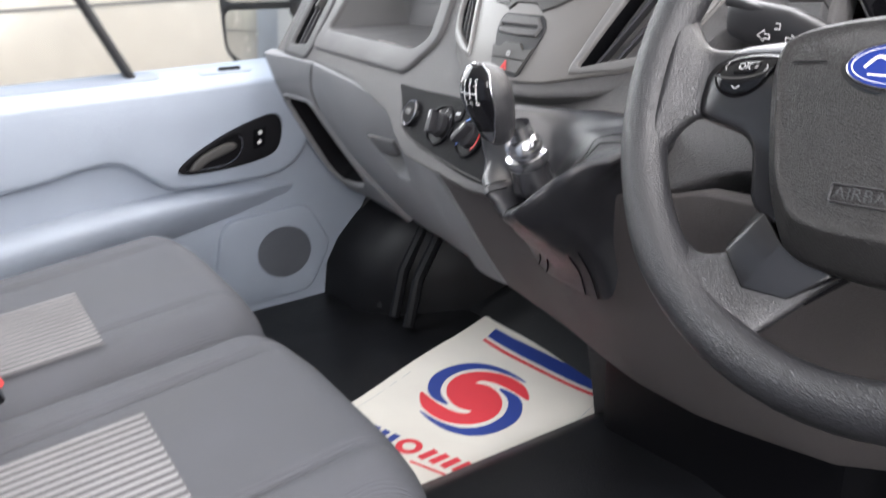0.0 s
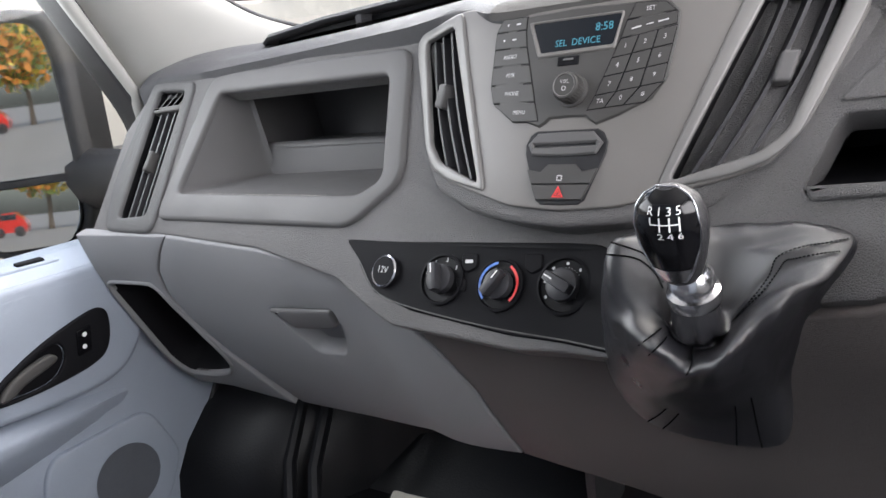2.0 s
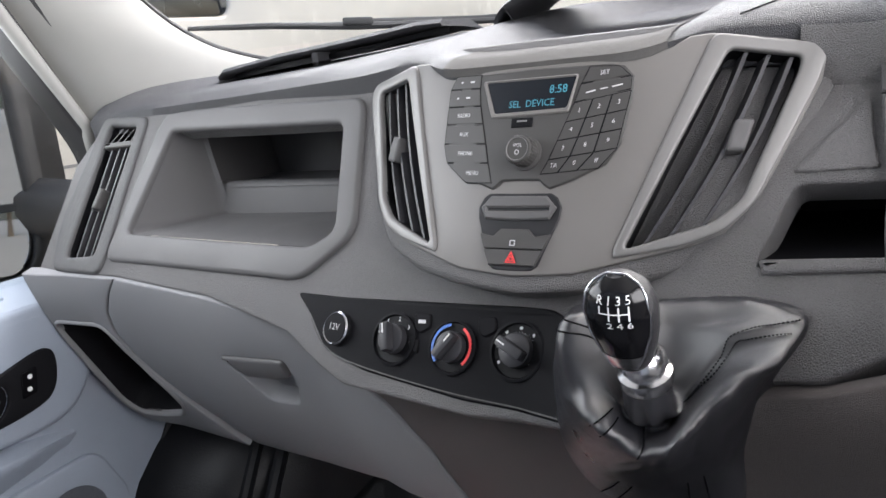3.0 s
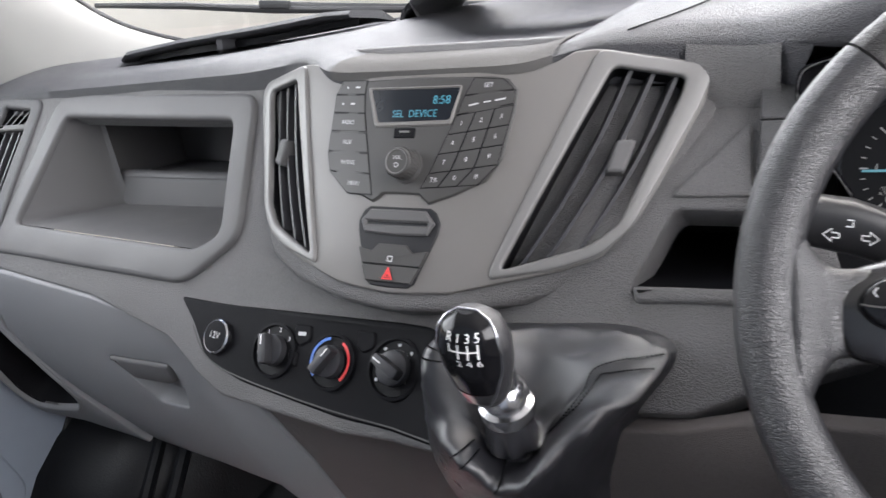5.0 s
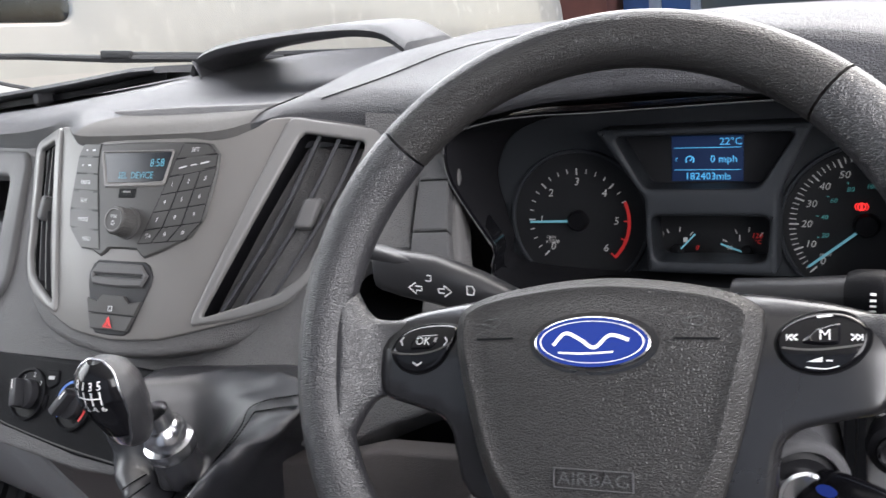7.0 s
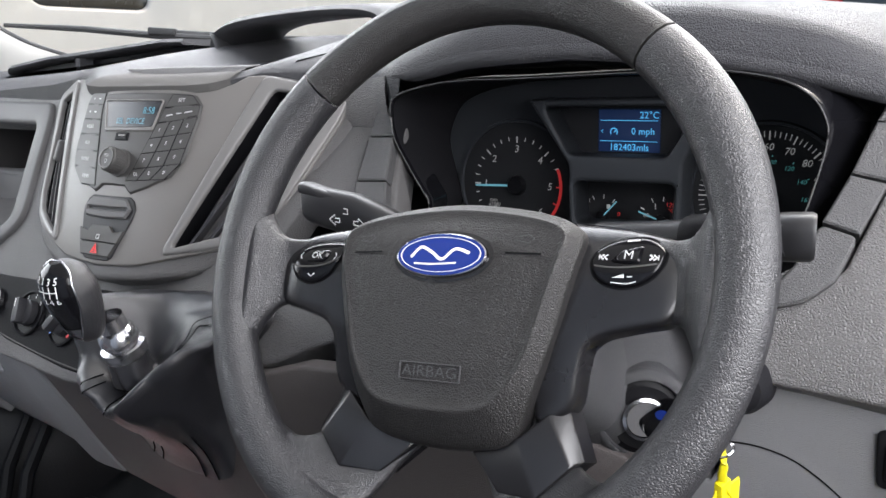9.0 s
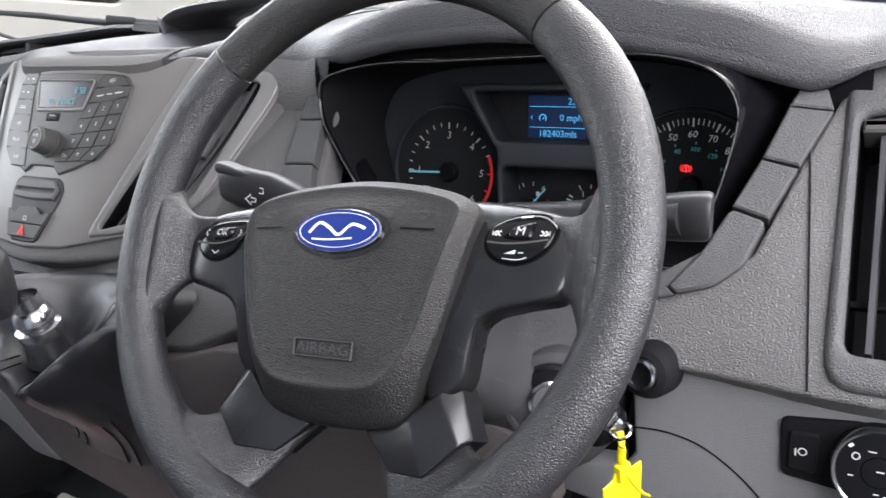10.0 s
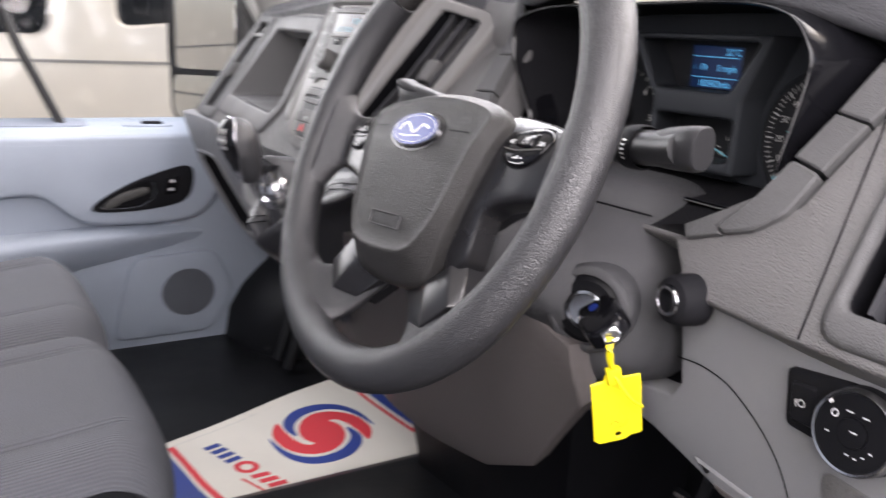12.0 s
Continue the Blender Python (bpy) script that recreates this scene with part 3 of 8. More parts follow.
part("rocker", sheet(rounded([(-0.964, 0.07), (-0.950, 0.07), (-0.948, 0.115), (-0.962, 0.115)], 0.004), AT_LEDGE, 0.008, 0.0, 0.002), M_PANEL, switch)
# Flat plate in darkened door colour; the pocket's shade is put into the colour.
part("pull_pocket", sheet(rounded([(-1.01, -0.34), (-0.955, -0.34), (-0.95, -0.05), (-0.975, -0.04), (-1.01, -0.06)], 0.02), AT_LEDGE, 0.0025, -0.003, 0.001), M_DOOR_SHADED, door)

# side window of that door, with its frame and the quarter post
window = thing("window_2", (-0.99, 0, 0.52), "closed side window in a black rubber frame", "window", kind="structure")
AT_SIDE = lambda p, h=0.0: Vector((-0.985 + h, p[0], p[1]))
side_pane = part("pane", sheet([(-0.85, 0.50), (0.40, 0.50), (0.40, 0.72), (0.02, 1.42), (-0.85, 1.42)], AT_SIDE, 0.002, -0.002, 0.001, step=0.2), GLASS, window)
side_pane.visible_shadow = False
frame_out = rounded([(-0.95, 0.48), (0.43, 0.48), (0.45, 0.74), (0.06, 1.47), (-0.95, 1.47)], 0.06, 5)
frame_in = rounded([(-0.80, 0.515), (0.36, 0.515), (0.36, 0.70), (-0.01, 1.38), (-0.80, 1.38)], 0.06, 5)
part("window_frame", sheet(frame_out, AT_SIDE, 0.03, -0.03, 0.008, holes=[frame_in], step=0.1), M_SEAL, window)
part("division_post", tube([(-0.985, -0.085, 0.50), (-0.985, -0.165, 0.68), (-0.985, -0.42, 1.40)], 0.017, 8, squash=0.6), M_SEAL, window)
tagged(part("door_seal", tube([(-0.945, 0.405, 0.66), (-0.947, 0.392, 0.79), (-0.945, 0.22, 1.09), (-0.95, 0.03, 1.44)], 0.019, 10), M_SEAL), "black rubber door seal", "seal", kind="structure")
tagged(part("trim_post", tube([(-0.955, 0.36, 0.60), (-0.957, 0.345, 0.76), (-0.957, 0.16, 1.08), (-0.96, -0.03, 1.44)], [0.011, 0.011, 0.013, 0.013], 10), M_PILLAR), "pale inner post beside the window", "post", kind="structure")

# driver's side: sill and door posts round the open doorway
tagged(part("wall_right_rear", block(0.93, 1.0, -1.05, -0.80, 0.0, 1.5, 0.02), M_PILLAR), "pale trimmed post behind the open driver's doorway", "post", kind="structure")
tagged(part("wall_right_top", block(0.93, 1.0, -0.80, 0.20, 1.38, 1.5, 0.02), M_PILLAR), "pale header above the open driver's doorway", "header", kind="structure")
tagged(part("sill", block(0.93, 1.0, -0.80, 0.50, -0.06, 0.03, 0.01), M_RUBBER), "black sill of the open driver's doorway", "sill", kind="structure")
tagged(part("wall_right_front", loft([[(0.95, 0.45, 0.0), (0.95, 0.9, 0.0)], [(0.95, 0.42, 0.60), (0.95, 0.9, 0.60)], [(0.95, 0.40, 0.84), (0.95, 0.9, 0.84)]]), M_RUBBER), "black kick panel beside the driver's footwell", "panel", kind="structure")

# footwell: moulded black rubber humps over the wheel arch and under the dashboard
hump = thing("footwell_moulding", (-0.75, 0.45, 0), "black ribbed footwell moulding over the wheel arch", "footwell trim", kind="structure")
arch_rows = [[(x, 0.62 - 0.30 * math.sin(math.pi * 0.5 * u) ** 2 * s, 0.42 * (1 - u) ** 0.8) for u in np.linspace(0, 1, 10)] for x, s in ((-0.93, 1.25), (-0.80, 1.2), (-0.72, 1.0), (-0.66, 0.55), (-0.60, 0.2), (-0.50, 0.12))]
part("arch_cover", loft(arch_rows), M_RUBBER, hump, angle=70)
for x in (-0.88, -0.81, -0.75, -0.69):
    part("rib", tube([(x, 0.60, 0.40), (x + 0.01, 0.46, 0.26), (x + 0.03, 0.34, 0.10), (x + 0.05, 0.30, 0.01)], 0.012, 8), M_RUBBER, hump)
toe = thing("toe_board", (0, 0.55, 0), "black rubber toe board rising to the front wall", "footwell trim", kind="structure")
part("slope", loft([[(-0.9, 0.46, 0.0), (-0.9, 0.60, 0.10), (-0.9, 0.64, 0.45)], [(0.9, 0.46, 0.0), (0.9, 0.60, 0.10), (0.9, 0.64, 0.45)]]), M_RUBBER, toe)
tunnel = thing("tunnel_cover", (0.1, 0.1, 0.0), "black rubber cover over the centre floor hump", "floor cover", kind="structure")
part("cover", loft([[(-0.17, y, 0.0), (-0.15, y, 0.03), (-0.10, y, 0.055), (0.10, y, 0.075), (0.28, y, 0.06), (0.33, y, 0.0)] for y in (-0.18, 0.0, 0.2, 0.4, 0.6)]), M_RUBBER, tunnel, angle=60)
post = thing("console_post", (-0.13, 0.33, 0.0), "grey plastic post between console and floor", "console trim")
part("web", loft([[(-0.172, 0.392, 0.0), (-0.150, 0.37, 0.0), (-0.12, 0.38, 0.0)], [(-0.145, 0.35, 0.14), (-0.12, 0.325, 0.14), (-0.09, 0.34, 0.14)], [(-0.125, 0.31, 0.27), (-0.095, 0.28, 0.27), (-0.06, 0.30, 0.27)]], bm=None), M_COLUMN, post)
# Added black block that stands for the shade under the console.
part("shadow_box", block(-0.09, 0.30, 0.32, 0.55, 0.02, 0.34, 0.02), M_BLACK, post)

# ---- dashboard ----
dash = thing("dashboard", (0, 0.3, 0.5), "dark grained plastic van dashboard with paler lower panels", "dashboard")
CUBBY = rounded([(-0.663, 0.745), (-0.268, 0.747), (-0.248, 0.638), (-0.285, 0.6195), (-0.690, 0.611)], 0.012)
CUBBY_FRAME = rounded([(-0.70, 0.768), (-0.60, 0.773), (-0.238, 0.774), (-0.216, 0.636), (-0.290, 0.586), (-0.724, 0.576)], 0.022)
FARVENT = rounded([(-0.842, 0.758), (-0.765, 0.754), (-0.752, 0.581), (-0.822, 0.576)], 0.008)
FARVENT_OUT = rounded([(-0.868, 0.772), (-0.742, 0.768), (-0.722, 0.558), (-0.848, 0.558), (-0.874, 0.62)], 0.02)
BIN = rounded([(0.214, 0.682), (0.288, 0.684), (0.300, 0.630), (0.192, 0.625)], 0.008)
SIDEVENT = rounded([(0.733, 0.757), (0.795, 0.767), (0.812, 0.622), (0.744, 0.622)], 0.008)
SIDEVENT_OUT = rounded([(0.722, 0.786), (0.80, 0.80), (0.840, 0.79), (0.850, 0.604), (0.735, 0.603)], 0.018)
main = [(-0.885, 0.558), (-0.69, 0.559), (-0.46, 0.556), (-0.30, 0.536), (-0.24, 0.512), (-0.20, 0.499), (-0.05, 0.492), (0.08, 0.50), (0.20, 0.555), (0.25, 0.560), (0.29, 0.578), (0.36, 0.60), (0.40, 0.6285), (0.600, 0.6290), (0.617, 0.612), (0.622, 0.598),
        (0.72, 0.598), (0.88, 0.598), (0.885, 0.70), (0.87, 0.792), (0.80, 0.808), (0.735, 0.795), (0.722, 0.772), (0.704, 0.728), (0.684, 0.672), (0.665, 0.652), (0.640, 0.643), (0.612, 0.634), (0.42, 0.632), (0.335, 0.650),
        (0.314, 0.70), (0.303, 0.735), (0.294, 0.765), (0.288, 0.795), (0.262, 0.812), (0.12, 0.815), (-0.12, 0.815), (-0.24, 0.798), (-0.45, 0.79), (-0.70, 0.782), (-0.86, 0.776), (-0.90, 0.70)]
part("main_panel", sheet(main, AT_FASCIA, 0.0, -0.03, 0.003, holes=[grown(CUBBY, 0.008), grown(FARVENT, 0.006), BIN, grown(SIDEVENT, 0.006)]), M_DASH, dash)


def well(loop, at, depth, draft=0.9, lift=0.0):
    """The walls and back of a recess behind an opening; the back is the opening drawn in towards its middle."""
    mid = sum((Vector(p) for p in loop), Vector((0, 0))) / len(loop)
    rows = [[at(mid + (Vector(p) - mid) * k, -h) for p in loop] for k, h in ((1.0, 0.0025 - lift), (1.0, 0.006), (1 - (1 - draft) * 0.5, depth * 0.6), (draft, depth))]
    bm = loft(rows, ring=True)
    bm.faces.new([bm.verts.new(p) for p in rows[-1]])
    return bm


def deep(loop, surface, back, dz=0.0, shrink=1.0):
    """A level recess: straight back along the van to the plane y = back."""
    mid = sum((Vector(p) for p in loop), Vector((0, 0))) / len(loop)
    rows = [[Vector((p[0], surface(p[0], p[1]) + 0.0025, p[1])) for p in loop]]
    for k in (0.25, 0.6, 1.0):
        row = []
        for p in loop:
            q = mid + (Vector(p) - mid) * (1 - (1 - shrink) * k)
            y0 = surface(p[0], p[1])
            row.append(Vector((q[0], y0 + (back - y0) * k, q[1] + dz * k)))
        rows.append(row)
    bm = loft(rows, ring=True)
    bm.faces.new([bm.verts.new(p) for p in rows[-1]])
    return bm


CUBBY_BACK = rounded([(-0.652, 0.7425), (-0.272, 0.7445), (-0.276, 0.640), (-0.296, 0.622), (-0.622, 0.616)], 0.012)


def scoop(front_loop, back_loop, surface, back):
    """The walls of a recess between its mouth and a smaller back, which stays open."""
    rows = []
    for k in (0.0, 0.06, 0.5, 0.90, 0.97, 1.0):
        shrink = 1.0 if k < 1.0 else 0.96
        mid = sum((Vector(q) for q in back_loop), Vector((0, 0))) / len(back_loop)
        rows.append([Vector((p[0] + (m[0] - p[0]) * min(1.0, k / 0.97), surface(p[0], p[1]) + 0.0025 + (back - surface(p[0], p[1])) * k, p[1] + (m[1] - p[1]) * min(1.0, k / 0.97))) for p, m in zip(front_loop, [mid + (Vector(q) - mid) * shrink for q in back_loop])])
    bm = loft(rows, ring=True)
    return bm


cubby = part("storage_cubby", scoop(CUBBY, CUBBY_BACK, fascia_y, 0.325), M_FRAME, dash, "open grey storage cubby", 40)
AT_CUBBY = lambda p, h=0.0: Vector((p[0], 0.322 - h + 0.25 * (p[1] - 0.616), p[1]))
part("low_back", sheet([(-0.642, 0.662), (-0.270, 0.664), (-0.268, 0.640), (-0.288, 0.612), (-0.634, 0.606)], AT_CUBBY, 0.0, -0.012, 0.006), M_FRAME, cubby)
shelf_mouth = [(-0.658, 0.7445), (-0.266, 0.7465), (-0.268, 0.656), (-0.640, 0.654)]
shelf = [[Vector((x, y, z)) for x, z in shelf_mouth] for y in (0.330, 0.47)]
bm = loft(shelf, ring=True)
bm.faces.new([bm.verts.new(p) for p in shelf[-1]])
part("deep_shelf", bm, M_FRAME, cubby)
part("cubby_frame", sheet(CUBBY_FRAME, AT_FASCIA, 0.006, -0.0035, 0.005, holes=[CUBBY], step=0.037), M_FRAME, dash, "smooth grey frame round the cubby")
part("side_bin", deep(grown(BIN, 0.001), fascia_y, 0.26, 0.01, 0.9), M_BLACK, dash, "small black open bin", 50)
part("bin_lip", sheet(rounded([(0.194, 0.630), (0.306, 0.636), (0.308, 0.628), (0.200, 0.620)], 0.004), AT_FASCIA, 0.004, -0.004, 0.003), M_DASH, dash)
part("bin_panel", sheet(rounded([(0.2625, 0.742), (0.2700, 0.700), (0.2740, 0.692), (0.2100, 0.689)], 0.006), AT_FASCIA, 0.003, -0.004, 0.002), M_DASH, dash)

# lower faces
GLOVE = [(-0.688, 0.5565), (-0.46, 0.5535), (-0.30, 0.534), (-0.242, 0.508), (-0.222, 0.490), (-0.185, 0.455), (-0.152, 0.405), (-0.128, 0.314), (-0.30, 0.285), (-0.60, 0.232), (-0.665, 0.222), (-0.688, 0.28), (-0.716, 0.33), (-0.748, 0.40), (-0.762, 0.455), (-0.748, 0.497), (-0.718, 0.530)]
HANDLE_HOLE = rounded([(-0.495, 0.462), (-0.352, 0.480), (-0.352, 0.444), (-0.374, 0.408), (-0.44, 0.398)], 0.01)
glovebox = thing("glovebox", (-0.42, 0.2, 0.25), "closed light grey glovebox with a recessed catch", "glovebox")
part("lid", sheet(GLOVE, AT_LOWER, 0.002, -0.02, 0.003, holes=[grown(HANDLE_HOLE, 0.001)]), M_LIGHT, glovebox)
catch = part("handle", sheet(rounded([(-0.494, 0.463), (-0.354, 0.481), (-0.352, 0.458), (-0.372, 0.450), (-0.452, 0.438)], 0.006), AT_LOWER, 0.006, -0.01, 0.004), M_FRAME, glovebox, "grey glovebox catch")
part("handle_recess", well(HANDLE_HOLE, AT_LOWER, 0.022, 0.9, 0.001), M_LIGHT, glovebox, angle=50)
CENTRE_LOW = [(-0.238, 0.5075), (-0.20, 0.494), (-0.05, 0.487), (0.08, 0.494), (0.20, 0.548), (0.25, 0.555), (0.30, 0.572), (0.45, 0.58), (0.58, 0.55), (0.585, 0.50), (0.50, 0.40), (0.40, 0.345), (0.24, 0.305), (0.08, 0.300), (-0.06, 0.306), (-0.126, 0.312), (-0.149, 0.404), (-0.181, 0.454), (-0.218, 0.489)]
part("centre_lower_panel", sheet(CENTRE_LOW, AT_LOWER, 0.0, -0.02, 0.003), M_KNEE, dash, "brownish grey lower centre panel")
# left end: pale end piece above an open pocket
END = [(-0.690, 0.5565), (-0.720, 0.530), (-0.750, 0.497), (-0.764, 0.455), (-0.750, 0.40), (-0.718, 0.33), (-0.690, 0.28), (-0.668, 0.224), (-0.70, 0.232), (-0.80, 0.245), (-0.880, 0.250), (-0.898, 0.28), (-0.901, 0.40), (-0.901, 0.50), (-0.901, 0.5565)]
POCKET = rounded([(-0.890, 0.468), (-0.785, 0.466), (-0.772, 0.425), (-0.738, 0.340), (-0.738, 0.312), (-0.765, 0.288), (-0.815, 0.276), (-0.872, 0.276), (-0.884, 0.300)], 0.016)
AT_END = on(lambda x, z: lower_y(-0.70, z) - 0.010 * max(0.0, 0.40 - z) / 0.1 - 0.12 * max(0.0, -0.80 - x))
part("end_piece", sheet(END, AT_END, 0.002, -0.02, 0.003, holes=[POCKET], step=0.025), M_LIGHT, dash, "light grey end piece with an open pocket", 60)
# The walls are black so that the colour carries the pocket's shade.
part("pocket", well(POCKET, AT_END, 0.07, 0.86, 0.0005), M_PANEL, dash, "inside of the pocket, black for its shade", 50)
part("pocket_rim", sheet(drawn_in(POCKET, -0.008), AT_END, 0.005, 0.0, 0.0045, holes=[POCKET], step=0.02), M_LIGHT, dash, "rolled pocket rim", 60)

# top of the dashboard, from the crest to the windscreen
TOP = [(-0.93, [(0.335, 0.765), (0.36, 0.788), (0.43, 0.808), (0.62, 0.815), (0.90, 0.835)]),
       (-0.86, [(0.318, 0.776), (0.345, 0.796), (0.41, 0.814), (0.62, 0.822), (0.92, 0.84)]),
       (-0.77, [(0.314, 0.779), (0.340, 0.797), (0.41, 0.818), (0.62, 0.822), (0.925, 0.842)]),
       (-0.70, [(0.310, 0.781), (0.335, 0.793), (0.43, 0.808), (0.62, 0.822), (0.93, 0.845)]),
       (-0.45, [(0.258, 0.789), (0.285, 0.803), (0.40, 0.815), (0.62, 0.835), (0.93, 0.855)]),
       (-0.24, [(0.212, 0.797), (0.235, 0.810), (0.36, 0.828), (0.62, 0.850), (0.93, 0.86)]),
       (-0.165, [(0.205, 0.806), (0.225, 0.818), (0.36, 0.838), (0.62, 0.862), (0.93, 0.862)]),
       (-0.125, [(0.176, 0.802), (0.19, 0.809), (0.34, 0.826), (0.62, 0.862), (0.93, 0.862)]),
       (-0.10, [(0.157, 0.7935), (0.172, 0.802), (0.34, 0.812), (0.62, 0.83), (0.93, 0.862)]),
       (0.0, [(0.151, 0.7935), (0.166, 0.803), (0.34, 0.808), (0.62, 0.83), (0.93, 0.862)]),
       (0.10, [(0.159, 0.7935), (0.176, 0.803), (0.34, 0.816), (0.62, 0.84), (0.93, 0.862)]),
       (0.135, [(0.190, 0.807), (0.205, 0.815), (0.34, 0.846), (0.62, 0.872), (0.93, 0.862)]),
       (0.20, [(0.212, 0.803), (0.235, 0.820), (0.34, 0.852), (0.62, 0.876), (0.93, 0.862)]),
       (0.255, [(0.222, 0.797), (0.235, 0.815), (0.33, 0.850), (0.62, 0.876), (0.93, 0.862)]),
       (0.30, [(0.190, 0.802), (0.205, 0.822), (0.31, 0.848), (0.62, 0.872), (0.93, 0.862)]),
       (0.38, [(0.178, 0.818), (0.184, 0.841), (0.24, 0.857), (0.62, 0.872), (0.93, 0.862)]),
       (0.48, [(0.172, 0.823), (0.177, 0.849), (0.23, 0.862), (0.62, 0.872), (0.93, 0.862)]),
       (0.58, [(0.176, 0.815), (0.180, 0.843), (0.23, 0.857), (0.62, 0.868), (0.93, 0.86)]),
       (0.66, [(0.188, 0.799), (0.193, 0.826), (0.25, 0.843), (0.62, 0.86), (0.93, 0.858)]),
       (0.71, [(0.203, 0.782), (0.222, 0.800), (0.32, 0.832), (0.62, 0.855), (0.92, 0.85)]),
       (0.76, [(0.225, 0.800), (0.245, 0.815), (0.33, 0.832), (0.62, 0.85), (0.92, 0.845)]),
       (0.87, [(0.24, 0.795), (0.26, 0.81), (0.34, 0.825), (0.62, 0.84), (0.91, 0.84)]),
       (0.93, [(0.25, 0.785), (0.27, 0.80), (0.35, 0.815), (0.62, 0.83), (0.90, 0.835)])]


def eased(values, passes, ends=True):
    v = np.array(values, float)
    for _ in range(passes):
        w = v.copy()
        w[1:-1] = 0.25 * v[:-2] + 0.5 * v[1:-1] + 0.25 * v[2:]
        v = w
    return v


grid_x = np.linspace(-0.93, 0.93, 156)
profile = []
for x, prof in TOP:
    pts = [Vector(p) for p in prof]
    far = np.cumsum([0.0] + [(q - p).length for p, q in zip(pts, pts[1:])])
    where = [0.0, far[1] * 0.5, far[1], *(far[1] + (far[-1] - far[1]) * np.linspace(0, 1, 22)[1:] ** 1.6)]
    profile.append([eased(np.interp(where, far, [p[k] for p in pts]), 2) for k in (0, 1)])
profile = np.array(profile)
TOP_GRID = np.zeros((len(grid_x), profile.shape[2], 3))
for c in range(profile.shape[2]):
    TOP_GRID[:, c, 0] = grid_x
    for k in (0, 1):
        TOP_GRID[:, c, k + 1] = eased(np.interp(grid_x, [x for x, _ in TOP], profile[:, k, c]), 3)
part("dash_top", loft([[Vector(row[0]) + (Vector((0, 0.002, -0.004)) if row[0][0] > 0.30 else Vector((0, 0.006, -0.032)))] + [Vector(p) for p in row] for row in TOP_GRID]), M_TOP, dash, "soft grained dashboard top", 70)
band_rows = [[Vector(p) + Vector((0, -0.001 if k == 0 else 0, 0.0016)) for k, p in enumerate(row[:8])] for row in TOP_GRID if -0.112 < row[0][0] < 0.118]
part("stack_cap", loft([[row[0] + Vector((0, 0.001, -0.008))] + row for row in band_rows]), M_CAP, dash, "grained grey cap above the stack", 60)
seam = []
for c in range(2, 18):
    x = 0.165 + 0.012 * (c - 2)
    seam.append(Vector(TOP_GRID[int(np.argmin(abs(grid_x - x)))][c]) + Vector((0, 0, 0.0002)))
part("top_seam", tube(smooth_loop(seam, 3, False), 0.0009, 6), M_BLACK, dash)
part("end_panel", sheet([(0.8275, 0.5985), (0.838, 0.64), (0.852, 0.70), (0.864, 0.76), (0.872, 0.806), (0.94, 0.806), (0.94, 0.5985)], AT_FASCIA, 0.004, -0.03, 0.003), M_LIGHT, dash, "pale grey end panel beside the doorway")
part("end_seam", stroke(AT_FASCIA, [(0.702, 0.755), (0.709, 0.72), (0.728, 0.60)], 0.0014, 0.0006), M_BLACK, dash)
shoulder = []
for row in TOP_GRID:
    if 0.205 < row[0][0] < 0.292:
        x, crest_ = row[0][0], Vector(row[0]) + Vector((0, -0.0006, 0.0))
        low_z = 0.752
        foot_ = Vector((x, fascia_y(x, low_z) - 0.0006, low_z))
        shoulder.append([foot_.lerp(crest_, k) + Vector((0, -0.004 * math.sin(math.pi * k), 0.0)) for k in np.linspace(0, 1, 7)])
part("shoulder", loft(shoulder), M_DASH, dash, angle=70)
# the rolled lip of the binnacle hood and its underside, black for the shade below the lip
hood = [Vector(row[0]) for row in TOP_GRID if 0.285 < row[0][0] < 0.745]
fade = lambda p: max(0.1, min(1.0, (0.745 - p.x) / 0.04, (p.x - 0.285) / 0.04))
part("hood_lip", loft([[p, p + Vector((0, -0.0015, -0.005)) * fade(p), p + Vector((0, 0.001, -0.010)) * fade(p), p + Vector((0, 0.006, -0.013)) * fade(p)] for p in hood]), M_TOP, dash, "rolled edge of the binnacle hood", 70)
part("hood_underside", loft([[p + Vector((0, 0.006, -0.0128)) * fade(p), p + Vector((0, 0.020, -0.016)) * fade(p), Vector((p.x, 0.225, min(p.z - 0.010, 0.806 - 0.45 * max(0, abs(p.x - 0.48) - 0.12))))] for p in hood]), M_BLACK, dash, angle=60)
part("hood_recess", sheet(rounded([(0.47, 0.0), (0.60, 0.0), (0.60, 0.014), (0.485, 0.014)], 0.003), lambda p, h=0.0: Vector((p[0], 0.192 + p[1] * 0.3 - h, 0.806 + p[1] - 0.10 * (p[0] - 0.47) ** 2)), 0.002, -0.004, 0.001), M_PANEL, dash)
# slot tray in the passenger side top: a raised rear lip over a black sheet for the slot's shade
slot = thing("document_slot", (-0.5, 0.46, 0.80), "dark slot with a raised lip in the dash top", "dash slot")
part("lip", loft([[Vector((x, y0, z + 0.016)), Vector((x, y0 + 0.006, z + 0.021)), Vector((x, y0 + 0.08, z + 0.020)), Vector((x, y0 + 0.12, z + 0.004)), Vector((x, y0 + 0.06, z + 0.010)), Vector((x, y0 + 0.004, z + 0.012))] for x, y0, z in ((-0.715, 0.435, 0.799), (-0.69, 0.422, 0.806), (-0.55, 0.405, 0.818), (-0.42, 0.425, 0.828), (-0.33, 0.455, 0.838), (-0.30, 0.47, 0.838))], ring=True, caps=True), M_TOP, slot, angle=60)
